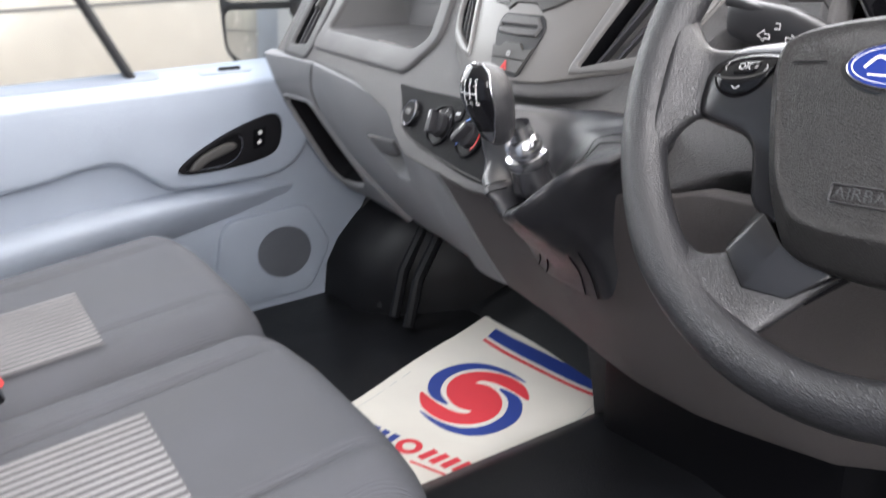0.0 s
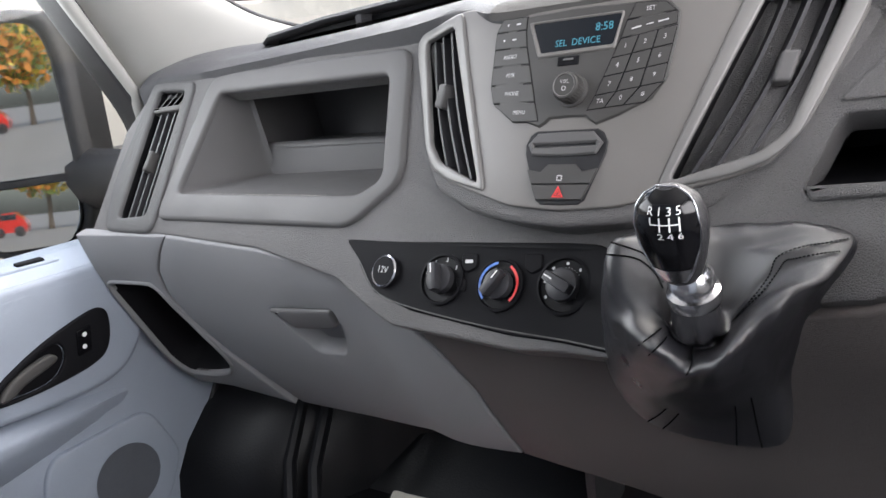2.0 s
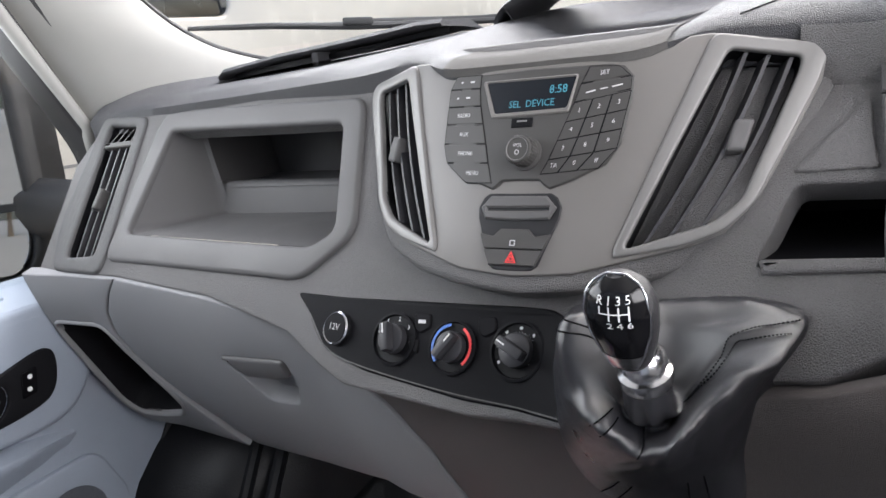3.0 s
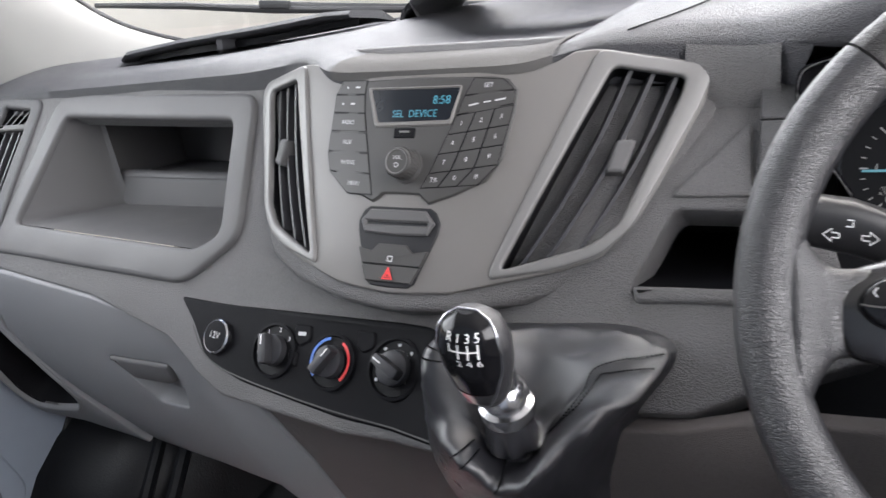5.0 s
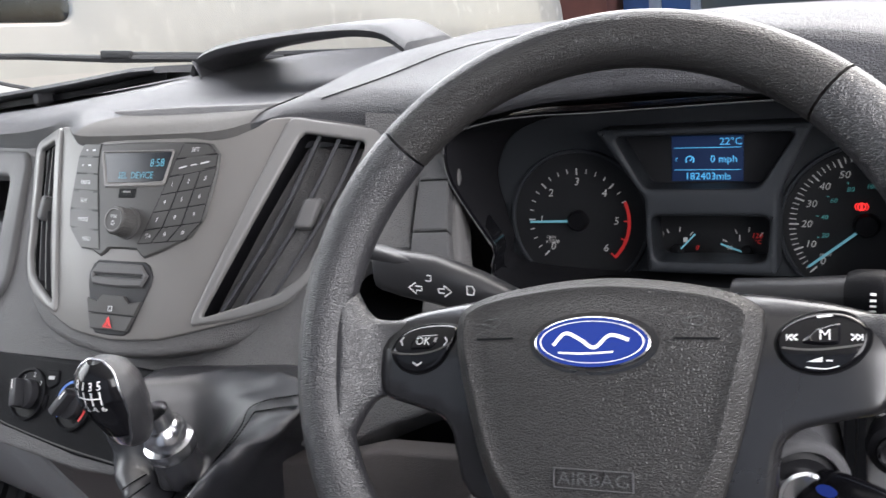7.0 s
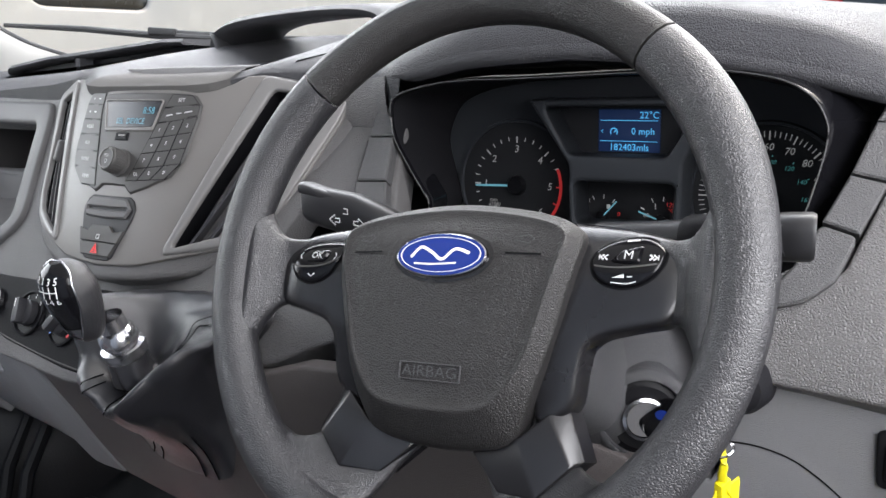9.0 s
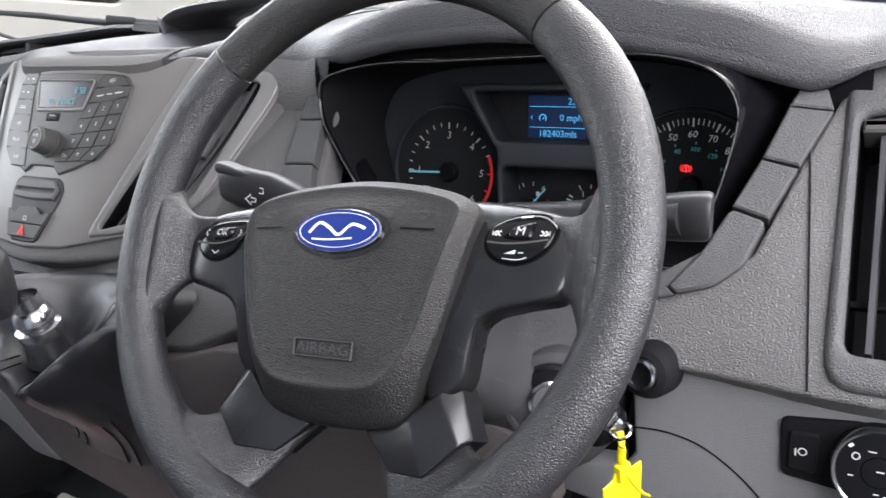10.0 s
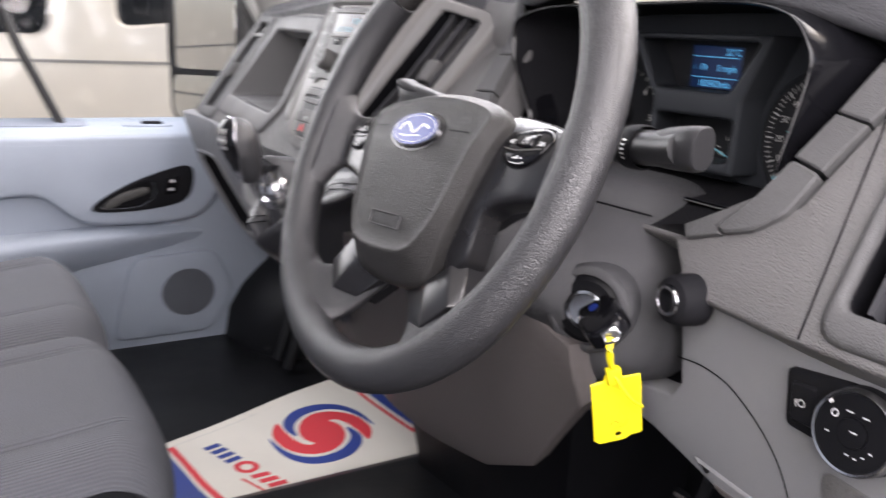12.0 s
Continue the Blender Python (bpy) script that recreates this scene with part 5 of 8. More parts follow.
rows = [[Vector((p.x + (q.x - p.x) * t, 0.282 + (mouth(q) - 0.282) * t, p.y + (q.y - p.y) * t)) for p, q in zip(rear, front)] for t in (0.0, 0.3, 0.7, 1.0)]
part("shroud", loft(rows, ring=True), M_PANEL, cluster, "satin black shroud", 60)
lip_rows = [[Vector((0.485 + (q.x - 0.485) * k, mouth(q) + y, 0.725 + (q.y - 0.725) * k2)) for q in front] for k, k2, y in ((0.990, 0.972, 0.003), (0.996, 0.985, -0.0006), (1.0, 1.0, -0.0012), (1.006, 1.012, 0.001), (1.012, 1.018, 0.008))]
lip_rows.append([Vector((0.485 + (q.x - 0.485) * 1.03 + (0.012 if q.x > 0.6 else -0.002), 0.232, 0.725 + (q.y - 0.725) * 1.03)) for q in front])
part("shroud_rim", loft(lip_rows, ring=True), M_GLOSS, cluster, "gloss black rim", 60)
# Lighter tube drawn for the highlight along the black rim's edge.
part("bright_edge", tube([Vector((0.485 + (q.x - 0.485) * 0.998, mouth(q) - 0.0010, 0.725 + (q.y - 0.725) * 0.992)) for q in front], 0.0006, 6, closed=True, caps=False), M_STRIP, cluster, "thin grey line for the rim's highlight")
# Added dark sheet in place of the shaded gap below the cluster.
part("sill", loft([[(0.28, 0.20, 0.655), (0.28, 0.12, 0.63)], [(0.34, 0.20, 0.648), (0.34, 0.13, 0.628)], [(0.56, 0.20, 0.646), (0.56, 0.14, 0.630)], [(0.61, 0.20, 0.650), (0.61, 0.17, 0.642)]]), M_PANEL, cluster)


def gauge(name, centre, radius, label):
    ob = part(name, disc(AT_DIAL, centre, radius, lift=0.0015, n=48), M_DIAL, cluster, label)
    part("rim", lathe([(radius * 1.0, 0.0005), (radius * 1.01, 0.004), (radius * 1.045, 0.004), (radius * 1.06, 0.0)], facing(AT_DIAL(centre), (0, -1, 0)), 48), M_DIALGREY, ob)
    return ob


def polar(centre, radius, angle):
    return (centre[0] + radius * math.cos(radians(angle)), centre[1] + radius * math.sin(radians(angle)))


RC, SC = (0.379, 0.694), (0.607, 0.695)
rev = gauge("rev_counter", RC, 0.060, "rev counter marked 0 to 6")
bm = bmesh.new()
for k in range(25):
    a = 225 - k * 270 / 24
    big = k % 4 == 0
    if a > 22:
        part("tick", bar(AT_DIAL, polar(RC, 0.0405 if big else 0.0425, a), polar(RC, 0.0465, a), 0.0013 if big else 0.0009, 0.0024), G_SCALE, rev)
for k in range(7):
    part("numeral", writing(str(k), 0.0068, AT_DIAL, polar(RC, 0.0345, 225 - 45 * k), 0.0024, 0.2), G_SCALE, rev)
writing("rpm", 0.0036, AT_DIAL, (RC[0] - 0.026, RC[1] - 0.0155), 0.0024, 0.25, bm=bm)
writing("x1000", 0.0036, AT_DIAL, (RC[0] - 0.025, RC[1] - 0.0200), 0.0024, 0.25, bm=bm)
part("unit_legend", bm, G_SCALE, rev)
bm = disc(AT_DIAL, RC, 0.0468, lift=0.0024, inner=0.94, start=-45, end=22, n=20)
for a in (-45, -22, 0):
    bar(AT_DIAL, polar(RC, 0.0405, a), polar(RC, 0.0465, a), 0.0013, 0.0025, bm)
part("red_zone", bm, G_REDSCALE, rev, "red zone arc")
part("needle", bar(AT_DIAL, polar(RC, 0.008, 182), polar(RC, 0.0445, 182), 0.0020, 0.0055), G_NEEDLE, rev, "pale blue needle")
part("hub", lathe([(0.0095, 0.0), (0.0090, 0.006), (0.0075, 0.008), (0, 0.008)], facing(AT_DIAL(RC), (0, -1, 0)), 24), M_BLACK, rev)

speed = gauge("speedometer", SC, 0.060, "speedometer marked in miles an hour")
bm = bmesh.new()
for k in range(57):
    a = 225 - k * 4.5
    big = k % 5 == 0
    part("tick", bar(AT_DIAL, polar(SC, 0.0480 if big else 0.0500, a), polar(SC, 0.0550, a), 0.0012 if big else 0.0007, 0.0024), G_SCALE, speed)
for k in range(12):
    part("numeral", writing(str(k * 10), 0.0056, AT_DIAL, polar(SC, 0.0420, 225 - 22.5 * k), 0.0024, 0.2), G_SCALE, speed)
writing("mph", 0.0034, AT_DIAL, (SC[0] - 0.028, SC[1] - 0.024), 0.0024, 0.25, bm=bm)
part("unit_legend", bm, G_SCALE, speed)
bm = bmesh.new()
for k in range(1, 10):
    a = 225 - 22.5 * k * 20 / 16.09
    writing(str(k * 20), 0.0036, AT_DIAL, polar(SC, 0.0300, a), 0.0024, 0.2, bm=bm)
    bar(AT_DIAL, polar(SC, 0.0345, a), polar(SC, 0.0362, a), 0.0007, 0.0024, bm)
part("inner_scale", bm, G_TEAL, speed, "teal kilometre scale")
part("needle", bar(AT_DIAL, polar(SC, 0.008, 220), polar(SC, 0.0525, 220), 0.0020, 0.0055), G_NEEDLE, speed, "pale blue needle")
part("hub", lathe([(0.0095, 0.0), (0.0090, 0.006), (0.0075, 0.008), (0, 0.008)], facing(AT_DIAL(SC), (0, -1, 0)), 24), M_BLACK, speed)
part("warning_lamp", disc(AT_DIAL, (0.603, 0.7095), 0.0032, lift=0.003, n=20, inner=0.72, bm=bar(AT_DIAL, (0.603, 0.707), (0.603, 0.712), 0.0016, 0.003, disc(AT_DIAL, (0.603, 0.7095), 0.0048, 0.0039, 0.0029, 20, inner=0.86, start=-50, end=50, bm=disc(AT_DIAL, (0.603, 0.7095), 0.0048, 0.0039, 0.0029, 20, inner=0.86, start=130, end=230)))), G_RED, speed, "red brake warning lamp")

POD = rounded([(0.406, 0.776), (0.571, 0.778), (0.547, 0.724), (0.5465, 0.660), (0.4465, 0.658), (0.4455, 0.720)], 0.004)
INFO_IN = rounded([(0.422, 0.7700), (0.559, 0.7715), (0.5325, 0.7285), (0.4460, 0.7280)], 0.006)
SMALL_IN = rounded([(0.4505, 0.7060), (0.5415, 0.7075), (0.5385, 0.6700), (0.4530, 0.6680)], 0.007)
pod_ = part("centre_pod", sheet(POD, AT_DIAL, 0.034, 0.0, 0.004, holes=[INFO_IN, SMALL_IN], step=0.02), M_DIALGREY, cluster, "raised charcoal frame of the screen and small gauges", 50)
part("recess_wall", loft([[AT_DIAL(p, h) for p in INFO_IN] for h in (0.033, 0.004)], ring=True), M_DIALGREY, pod_)
part("recess_wall", loft([[AT_DIAL(p, h) for p in SMALL_IN] for h in (0.033, 0.002)], ring=True), M_DIALGREY, pod_)
info = part("info_panel", sheet(grown(INFO_IN, 0.003), AT_DIAL, 0.004, 0.0, 0.001), M_DIAL, cluster)
lcd = part("screen", sheet([(0.462, 0.7665), (0.518, 0.7665), (0.518, 0.7295), (0.462, 0.7295)], AT_DIAL, 0.0048, 0.002, 0.0003), G_BLUE, info, "blue lit trip screen")
bm = writing("22\u00b0C", 0.0058, AT_DIAL, (0.5085, 0.7615), 0.0054)
writing("0 mph", 0.0058, AT_DIAL, (0.5030, 0.7475), 0.0054, bm=bm)
writing("182403mls", 0.0058, AT_DIAL, (0.4905, 0.7335), 0.0054, bm=bm)
bar(AT_DIAL, (0.464, 0.7570), (0.516, 0.7570), 0.0005, 0.0054, bm)
bar(AT_DIAL, (0.464, 0.7390), (0.516, 0.7390), 0.0005, 0.0054, bm)
disc(AT_DIAL, (0.4765, 0.7470), 0.0036, lift=0.0054, inner=0.75, start=-40, end=220, n=16, bm=bm)
bar(AT_DIAL, (0.4765, 0.7462), (0.4785, 0.7485), 0.0008, 0.0054, bm)
stroke(AT_DIAL, [(0.4665, 0.7490), (0.4650, 0.7475), (0.4665, 0.7460)], 0.0006, 0.0054, bm)
part("screen_text", bm, G_PALE, lcd, "pale blue screen text")
small = part("gauge_panel", sheet(grown(SMALL_IN, 0.003), AT_DIAL, 0.002, 0.0, 0.001), M_DIAL, cluster, "fuel and temperature gauges")
bm = bmesh.new()
for c in ((0.4655, 0.669), (0.5205, 0.670)):
    for a in (150, 115, 85, 55):
        bar(AT_DIAL, polar(c, 0.0175, a), polar(c, 0.0215, a), 0.0009, 0.0030, bm)
writing("1", 0.0038, AT_DIAL, (0.4535, 0.684), 0.003, bm=bm)
writing("60", 0.0038, AT_DIAL, (0.507, 0.674), 0.003, bm=bm)
bar(AT_DIAL, (0.4700, 0.6795), (0.4735, 0.6795), 0.0040, 0.003, bm)
bar(AT_DIAL, (0.5150, 0.6850), (0.5150, 0.6800), 0.0008, 0.003, bm)
part("marks", bm, G_SCALE, small)
part("red_numeral", writing("0", 0.0040, AT_DIAL, (0.4815, 0.673), 0.003, 0.2), G_REDSCALE, small)
bm = writing("120", 0.0040, AT_DIAL, (0.5285, 0.6845), 0.003, 0.2)
writing("\u00b0C", 0.0032, AT_DIAL, (0.5290, 0.6795), 0.003, bm=bm)
part("red_numeral", bm, G_REDSCALE, small)
for c, a in (((0.4655, 0.669), 48), ((0.5205, 0.670), 160)):
    part("needle", bar(AT_DIAL, polar(c, 0.004, a), polar(c, 0.0215, a), 0.0014, 0.0045), G_NEEDLE, small, "pale blue needle")
    part("hub", lathe([(0.0062, 0.0), (0.0058, 0.004), (0.0, 0.005)], facing(AT_DIAL(c), (0, -1, 0)), 20), M_BLACK, small)
part("left_arrow", bar(AT_DIAL, (0.424, 0.7685), (0.432, 0.7690), 0.004, 0.0045), M_BLACK, info)

# blank switch strips beside the cluster
strip = thing("switch_strip", (0.68, 0.17, 0.64), "grey strip of blank switches beside the cluster", "switch strip", "cluster strips")
inner_edge = [(0.694, 0.773), (0.6895, 0.7615), (0.6785, 0.7275), (0.6655, 0.6965), (0.640, 0.655), (0.612, 0.6335)]
outer_edge = [(0.709, 0.776), (0.7165, 0.7585), (0.7015, 0.7225), (0.6885, 0.6900), (0.676, 0.6560), (0.640, 0.6425)]
for k in range(3):
    a, b, c, d = Vector(inner_edge[k]), Vector(outer_edge[k]), Vector(outer_edge[k + 1]), Vector(inner_edge[k + 1])
    part("blank_switch", sheet([a.lerp(d, 0.02), b.lerp(c, 0.02), c.lerp(b, 0.03), d.lerp(a, 0.03)], AT_FASCIA, 0.006, -0.03, 0.0012), M_STRIP, strip)
part("foot", sheet(rounded([(0.6652, 0.6955), (0.688, 0.689), (0.679, 0.662), (0.662, 0.648), (0.640, 0.6415), (0.634, 0.645), (0.652, 0.668)], 0.004), AT_FASCIA, 0.006, -0.03, 0.0015), M_STRIP, strip)
part("foot_wedge", sheet([(0.651, 0.6675), (0.633, 0.6445), (0.639, 0.6405), (0.612, 0.632), (0.606, 0.640)], AT_FASCIA, 0.005, -0.03, 0.001), M_STRIP, strip)
strip = thing("switch_strip", (0.3, 0.15, 0.66), "grey strip of blank switches between stack and cluster", "switch strip", "cluster strips")
for a, b, c, d in (((0.2660, 0.7740), (0.2935, 0.7760), (0.2975, 0.7400), (0.2705, 0.7390)), ((0.2707, 0.7376), (0.2978, 0.7386), (0.3070, 0.7030), (0.2762, 0.7016)), ((0.2764, 0.7002), (0.3074, 0.7016), (0.3200, 0.6720), (0.2830, 0.6690))):
    part("blank_switch", sheet([a, b, c, d], AT_FASCIA, 0.012, -0.008, 0.0012), M_STRIP, strip)

# ---- driver's lower panels ----
knee = thing("knee_panel", (0.7, 0.15, 0.4), "light grey panel below the driver's side of the dashboard", "lower panel")
KNEE = [(0.612, 0.5955), (0.722, 0.5965), (0.885, 0.5965), (0.89, 0.36), (0.78, 0.375), (0.71, 0.425), (0.64, 0.452), (0.585, 0.468), (0.52, 0.475), (0.50, 0.50), (0.56, 0.50), (0.605, 0.505), (0.615, 0.52)]
part("panel", sheet(KNEE, AT_KNEE, 0.002, -0.02, 0.003), M_LOWER, knee)
part("seam", stroke(AT_KNEE, smooth_loop([(0.613, 0.541), (0.64, 0.543), (0.668, 0.536), (0.70, 0.512), (0.718, 0.48), (0.728, 0.43), (0.733, 0.385)], 6, False), 0.0014, 0.0025), M_BLACK, knee, "dark panel seam")
part("flap", sheet(rounded([(0.632, 0.466), (0.692, 0.461), (0.690, 0.442), (0.655, 0.450)], 0.002), AT_KNEE, 0.004, 0.0, 0.0015), M_LOWER, knee)
part("flap_recess", sheet(rounded([(0.652, 0.4545), (0.684, 0.4525), (0.682, 0.4465), (0.658, 0.449)], 0.002), AT_KNEE, 0.0046, 0.0, 0.0004), M_KNEE, knee)
part("lower_bin", sheet(rounded([(0.738, 0.515), (0.885, 0.500), (0.885, 0.38), (0.765, 0.395)], 0.015), AT_KNEE, 0.0035, 0.0, 0.002), M_DASH, knee, "dark grained lower bin")
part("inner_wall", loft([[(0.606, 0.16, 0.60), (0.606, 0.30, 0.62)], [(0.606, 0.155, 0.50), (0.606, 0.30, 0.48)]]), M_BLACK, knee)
lights = thing("light_switch", (0.76, 0.13, 0.53), "black light switch panel with a chrome-ringed rotary knob", "light switch")
part("panel", sheet(rounded([(0.712, 0.5745), (0.758, 0.5805), (0.812, 0.5765), (0.822, 0.562), (0.820, 0.5365), (0.768, 0.5295), (0.7135, 0.5345)], 0.005), AT_KNEE, 0.006, 0.0, 0.002), M_PANEL, lights)
lm = facing(AT_KNEE((0.769, 0.5555), 0.006), (0.05, -1, 0.12))
AT_LM = plane(lm)
rot = part("rotary_knob", lathe([(0.027, 0.0), (0.0265, 0.006), (0.0245, 0.014), (0.0235, 0.0155)], lm, 48), M_PANEL, lights)
part("ring", lathe([(0.0262, 0.010), (0.0256, 0.0155), (0.0245, 0.0168), (0.0232, 0.0164), (0.0230, 0.0145)], lm, 48), M_CHROME, rot, "chrome ring")
part("face", lathe([(0.0232, 0.0150), (0.0228, 0.0158), (0.0095, 0.0158), (0.0090, 0.0150), (0.0088, 0.0164), (0, 0.0166)], lm, 48), M_BLACK, rot)
bm = disc(AT_LM, (-0.0125, 0.008), 0.0024, lift=0.0162, inner=0.7, n=16)
for u, v, w in ((-0.004, 0.012, 0.006), (0.006, 0.0115, 0.006), (-0.0145, -0.004, 0.004), (0.001, 0.001, 0.006), (0.0, -0.013, 0.004), (0.005, -0.0135, 0.003), (0.0095, -0.011, 0.003), (0.013, -0.007, 0.003)):
    bar(AT_LM, (u - w * 0.36, v), (u + w * 0.36, v), 0.0007, 0.0170 if abs(u) < 0.003 and v > 0 else 0.0162, bm)
bar(AT_LM, (-0.0165, 0.0135), (-0.0145, 0.0155), 0.0020, 0.0178, bm)
part("legend", bm, M_MARK, rot)
for x, s in ((0.7265, -1), (0.811, 1)):
    key = part("button", sheet(rounded([(x - 0.009, 0.5675), (x + 0.009, 0.5690), (x + 0.008, 0.5405), (x - 0.009, 0.5410)], 0.003), AT_KNEE, 0.0085, 0.004, 0.0015), M_PANEL, lights)
    if s < 0:
        part("legend", disc(AT_KNEE, (x, 0.5555), 0.0028, lift=0.009, inner=0.7, n=12, bm=bar(AT_KNEE, (x - 0.0045, 0.5545), (x - 0.0035, 0.5545), 0.005, 0.009)), M_MARK, key)
starter = facing((0.631, 0.114, 0.5945), (-0.12, -1.0, 0.05))
socket = thing("lighter_socket", (0.631, 0.114, 0.5945), "black round socket with a chrome ring", "socket")
part("collar", lathe([(0.0190, -0.012), (0.0185, 0.004), (0.0160, 0.010), (0.0115, 0.012), (0.0110, 0.010)], starter, 36), M_PANEL, socket)
part("ring", lathe([(0.0112, 0.011), (0.0105, 0.0145), (0.0085, 0.0150), (0.0078, 0.0130)], starter, 36), M_CHROME, socket, "chrome ring")
part("core", lathe([(0.0080, 0.0135), (0.0050, 0.0120), (0, 0.0120)], starter, 24), M_BLACK, socket)

# ---- steering column, stalks, ignition ----
WHEEL_C = Vector((0.4844, -0.0118, 0.6878))
RAKE, SPIN = 24.0, 5.0
wn_ = Vector((0, -math.cos(radians(RAKE)), math.sin(radians(RAKE))))
wu0, wv0 = Vector((1, 0, 0)), Vector((0, math.sin(radians(RAKE)), math.cos(radians(RAKE))))
wu = wu0 * math.cos(radians(SPIN)) + wv0 * math.sin(radians(SPIN))
wv = wv0 * math.cos(radians(SPIN)) - wu0 * math.sin(radians(SPIN))
W = Matrix((wu, wv, wn_)).transposed().to_4x4()
W.translation = WHEEL_C
C0 = Matrix((wu0, wv0, wn_)).transposed().to_4x4()
C0.translation = Vector((0.486, -0.02, 0.693))
column = thing("steering_column", (0.486, 0.1, 0.6), "dark plastic steering column shroud with stalks and ignition", "steering column")
SECT = [(-0.068, 0.040), (-0.03, 0.044), (0.03, 0.045), (0.060, 0.036), (0.079, 0.008), (0.102, -0.030), (0.114, -0.072), (0.102, -0.112), (0.056, -0.126), (-0.04, -0.118), (-0.078, -0.085), (-0.082, -0.02)]
rows = []
for s, k, dy in ((0.030, 0.50, 0.0), (0.045, 0.64, 0.0), (0.08, 0.70, 0.0), (0.122, 0.72, 0.0), (0.164, 0.98, 0.0), (0.20, 1.02, 0.01), (0.24, 1.0, 0.02)):
    rows.append([C0 @ Vector((u * k, v * k + dy, -s)) for u, v in smooth_loop(SECT, 4)])
part("shroud", loft(rows, ring=True, caps=True), M_COLUMN, column, "dark grained shroud", 60)
part("shroud_seam", tube([C0 @ Vector((0.0755, 0.006, -0.07)), C0 @ Vector((0.0775, 0.006, -0.11)), C0 @ Vector((0.079, 0.016, -0.17))], 0.0009, 6), M_BLACK, column)


M_STALK = material("charcoal stalk plastic", (0.015, 0.015, 0.0165), 0.40, fine=1500, relief=0.08, vary=0.06, spec=0.45)


def stalk(points, radii, squash, name):
    return part(name, tube(smooth_loop(points, 5, False), [r for r in np.interp(np.linspace(0, 1, 5 * (len(points) - 1) + 1), np.linspace(0, 1, len(radii)), radii)], 14, squash=squash), M_STALK, column, angle=60)


def paddle(stations, n=28):
    """A flattened lever: a middle, half a depth and half a height for each station, squared off at its end."""
    rows = []
    for (x, y, z), d, hh in stations:
        row = []
        for k in range(n):
            a = 2 * math.pi * k / n
            e, f = (math.copysign(abs(q) ** 0.72, q) for q in (math.cos(a), math.sin(a)))
            row.append(Vector((x + 0.16 * d * e, y - d * e, z + hh * f)))
        rows.append(row)
    return loft(rows, ring=True, caps=True)


left_stalk = part("indicator_stalk", paddle([((0.445, 0.094, 0.660), 0.009, 0.010), ((0.405, 0.087, 0.672), 0.012, 0.012), ((0.375, 0.080, 0.685), 0.013, 0.0155), ((0.345, 0.075, 0.695), 0.013, 0.0170), ((0.318, 0.070, 0.700), 0.012, 0.0160), ((0.304, 0.0675, 0.7035), 0.011, 0.0150), ((0.3005, 0.067, 0.7045), 0.0095, 0.0140)]), M_STALK, column, "charcoal indicator lever", 40)
part("ridge", paddle([((0.338, 0.073, 0.7075), 0.008, 0.0030), ((0.318, 0.069, 0.7115), 0.010, 0.0042), ((0.303, 0.066, 0.7155), 0.0100, 0.0050), ((0.2985, 0.065, 0.7160), 0.0085, 0.0045)]), M_STALK, left_stalk)
at_stalk = lambda p, h=0.0: Vector((0.345 + p[0], 0.0610 + 0.16 * p[0] - h, 0.694 - 0.10 * p[0] + p[1]))
bm = bmesh.new()
for c, d in ((-0.006, -1), (0.006, 1)):
    stroke(at_stalk, [(c, -0.003), (c + d * 0.004, -0.003), (c + d * 0.004, -0.0055), (c + d * 0.009, -0.0015), (c + d * 0.004, 0.0025), (c + d * 0.004, 0.0), (c, 0.0), (c, -0.003)], 0.0008, 0.0012, bm)
stroke(at_stalk, [(-0.003, 0.0045), (0.001, 0.0045), (0.001, 0.0085), (-0.002, 0.0085)], 0.0008, 0.0012, bm)
stroke(at_stalk, [(0.026, -0.002), (0.026, 0.004), (0.030, 0.004), (0.031, 0.001), (0.030, -0.002), (0.026, -0.002)], 0.0008, 0.0012, bm)
part("legend", bm, M_WHITE, left_stalk)
right_stalk = stalk([(0.54, 0.088, 0.692), (0.575, 0.082, 0.696), (0.610, 0.076, 0.700), (0.645, 0.068, 0.704), (0.664, 0.063, 0.707)], [0.012, 0.012, 0.0135, 0.0125, 0.0125], 0.9, "wiper_stalk")
part("ring_switch", lathe([(0.0138, -0.010), (0.0150, -0.006), (0.0150, 0.006), (0.0138, 0.010)], facing((0.612, 0.0755, 0.7003), (0.95, -0.22, 0.1)), 24), M_BLACK, right_stalk)
bm = bmesh.new()
for k in range(5):
    bar(lambda p, h=0.0: Vector((0.612 + p[0], 0.0595 + 60 * p[1] ** 2 - h, 0.700 + p[1])), (0.0, -0.006 + 0.003 * k), (0.003, -0.006 + 0.003 * k), 0.0012, 0.0012, bm)
part("legend", bm, M_WHITE, right_stalk)
part("end_cap", paddle([((0.636, 0.072, 0.704), 0.011, 0.0115), ((0.645, 0.070, 0.705), 0.0125, 0.0130), ((0.662, 0.067, 0.707), 0.0130, 0.0140), ((0.675, 0.0645, 0.7085), 0.0128, 0.0140), ((0.6775, 0.064, 0.709), 0.0112, 0.0125)]), M_STALK, right_stalk, "squared end of the lever", 40)
part("wake_button", lathe([(0.013, -0.02), (0.013, 0.006), (0.010, 0.010), (0, 0.011)], facing(C0 @ Vector((0.066, 0.006, -0.100)), (0.8, -0.6, 0.1)), 24), M_PANEL, column)
im = facing((0.5775, 0.0752, 0.5758), (0.50, -0.86, 0.06))
ign = part("ignition_lock", lathe([(0.034, -0.03), (0.0335, 0.0), (0.030, 0.004), (0.0265, 0.004), (0.0255, 0.0)], im, 40), M_COLUMN, column, "grey collar round the ignition lock", 50)
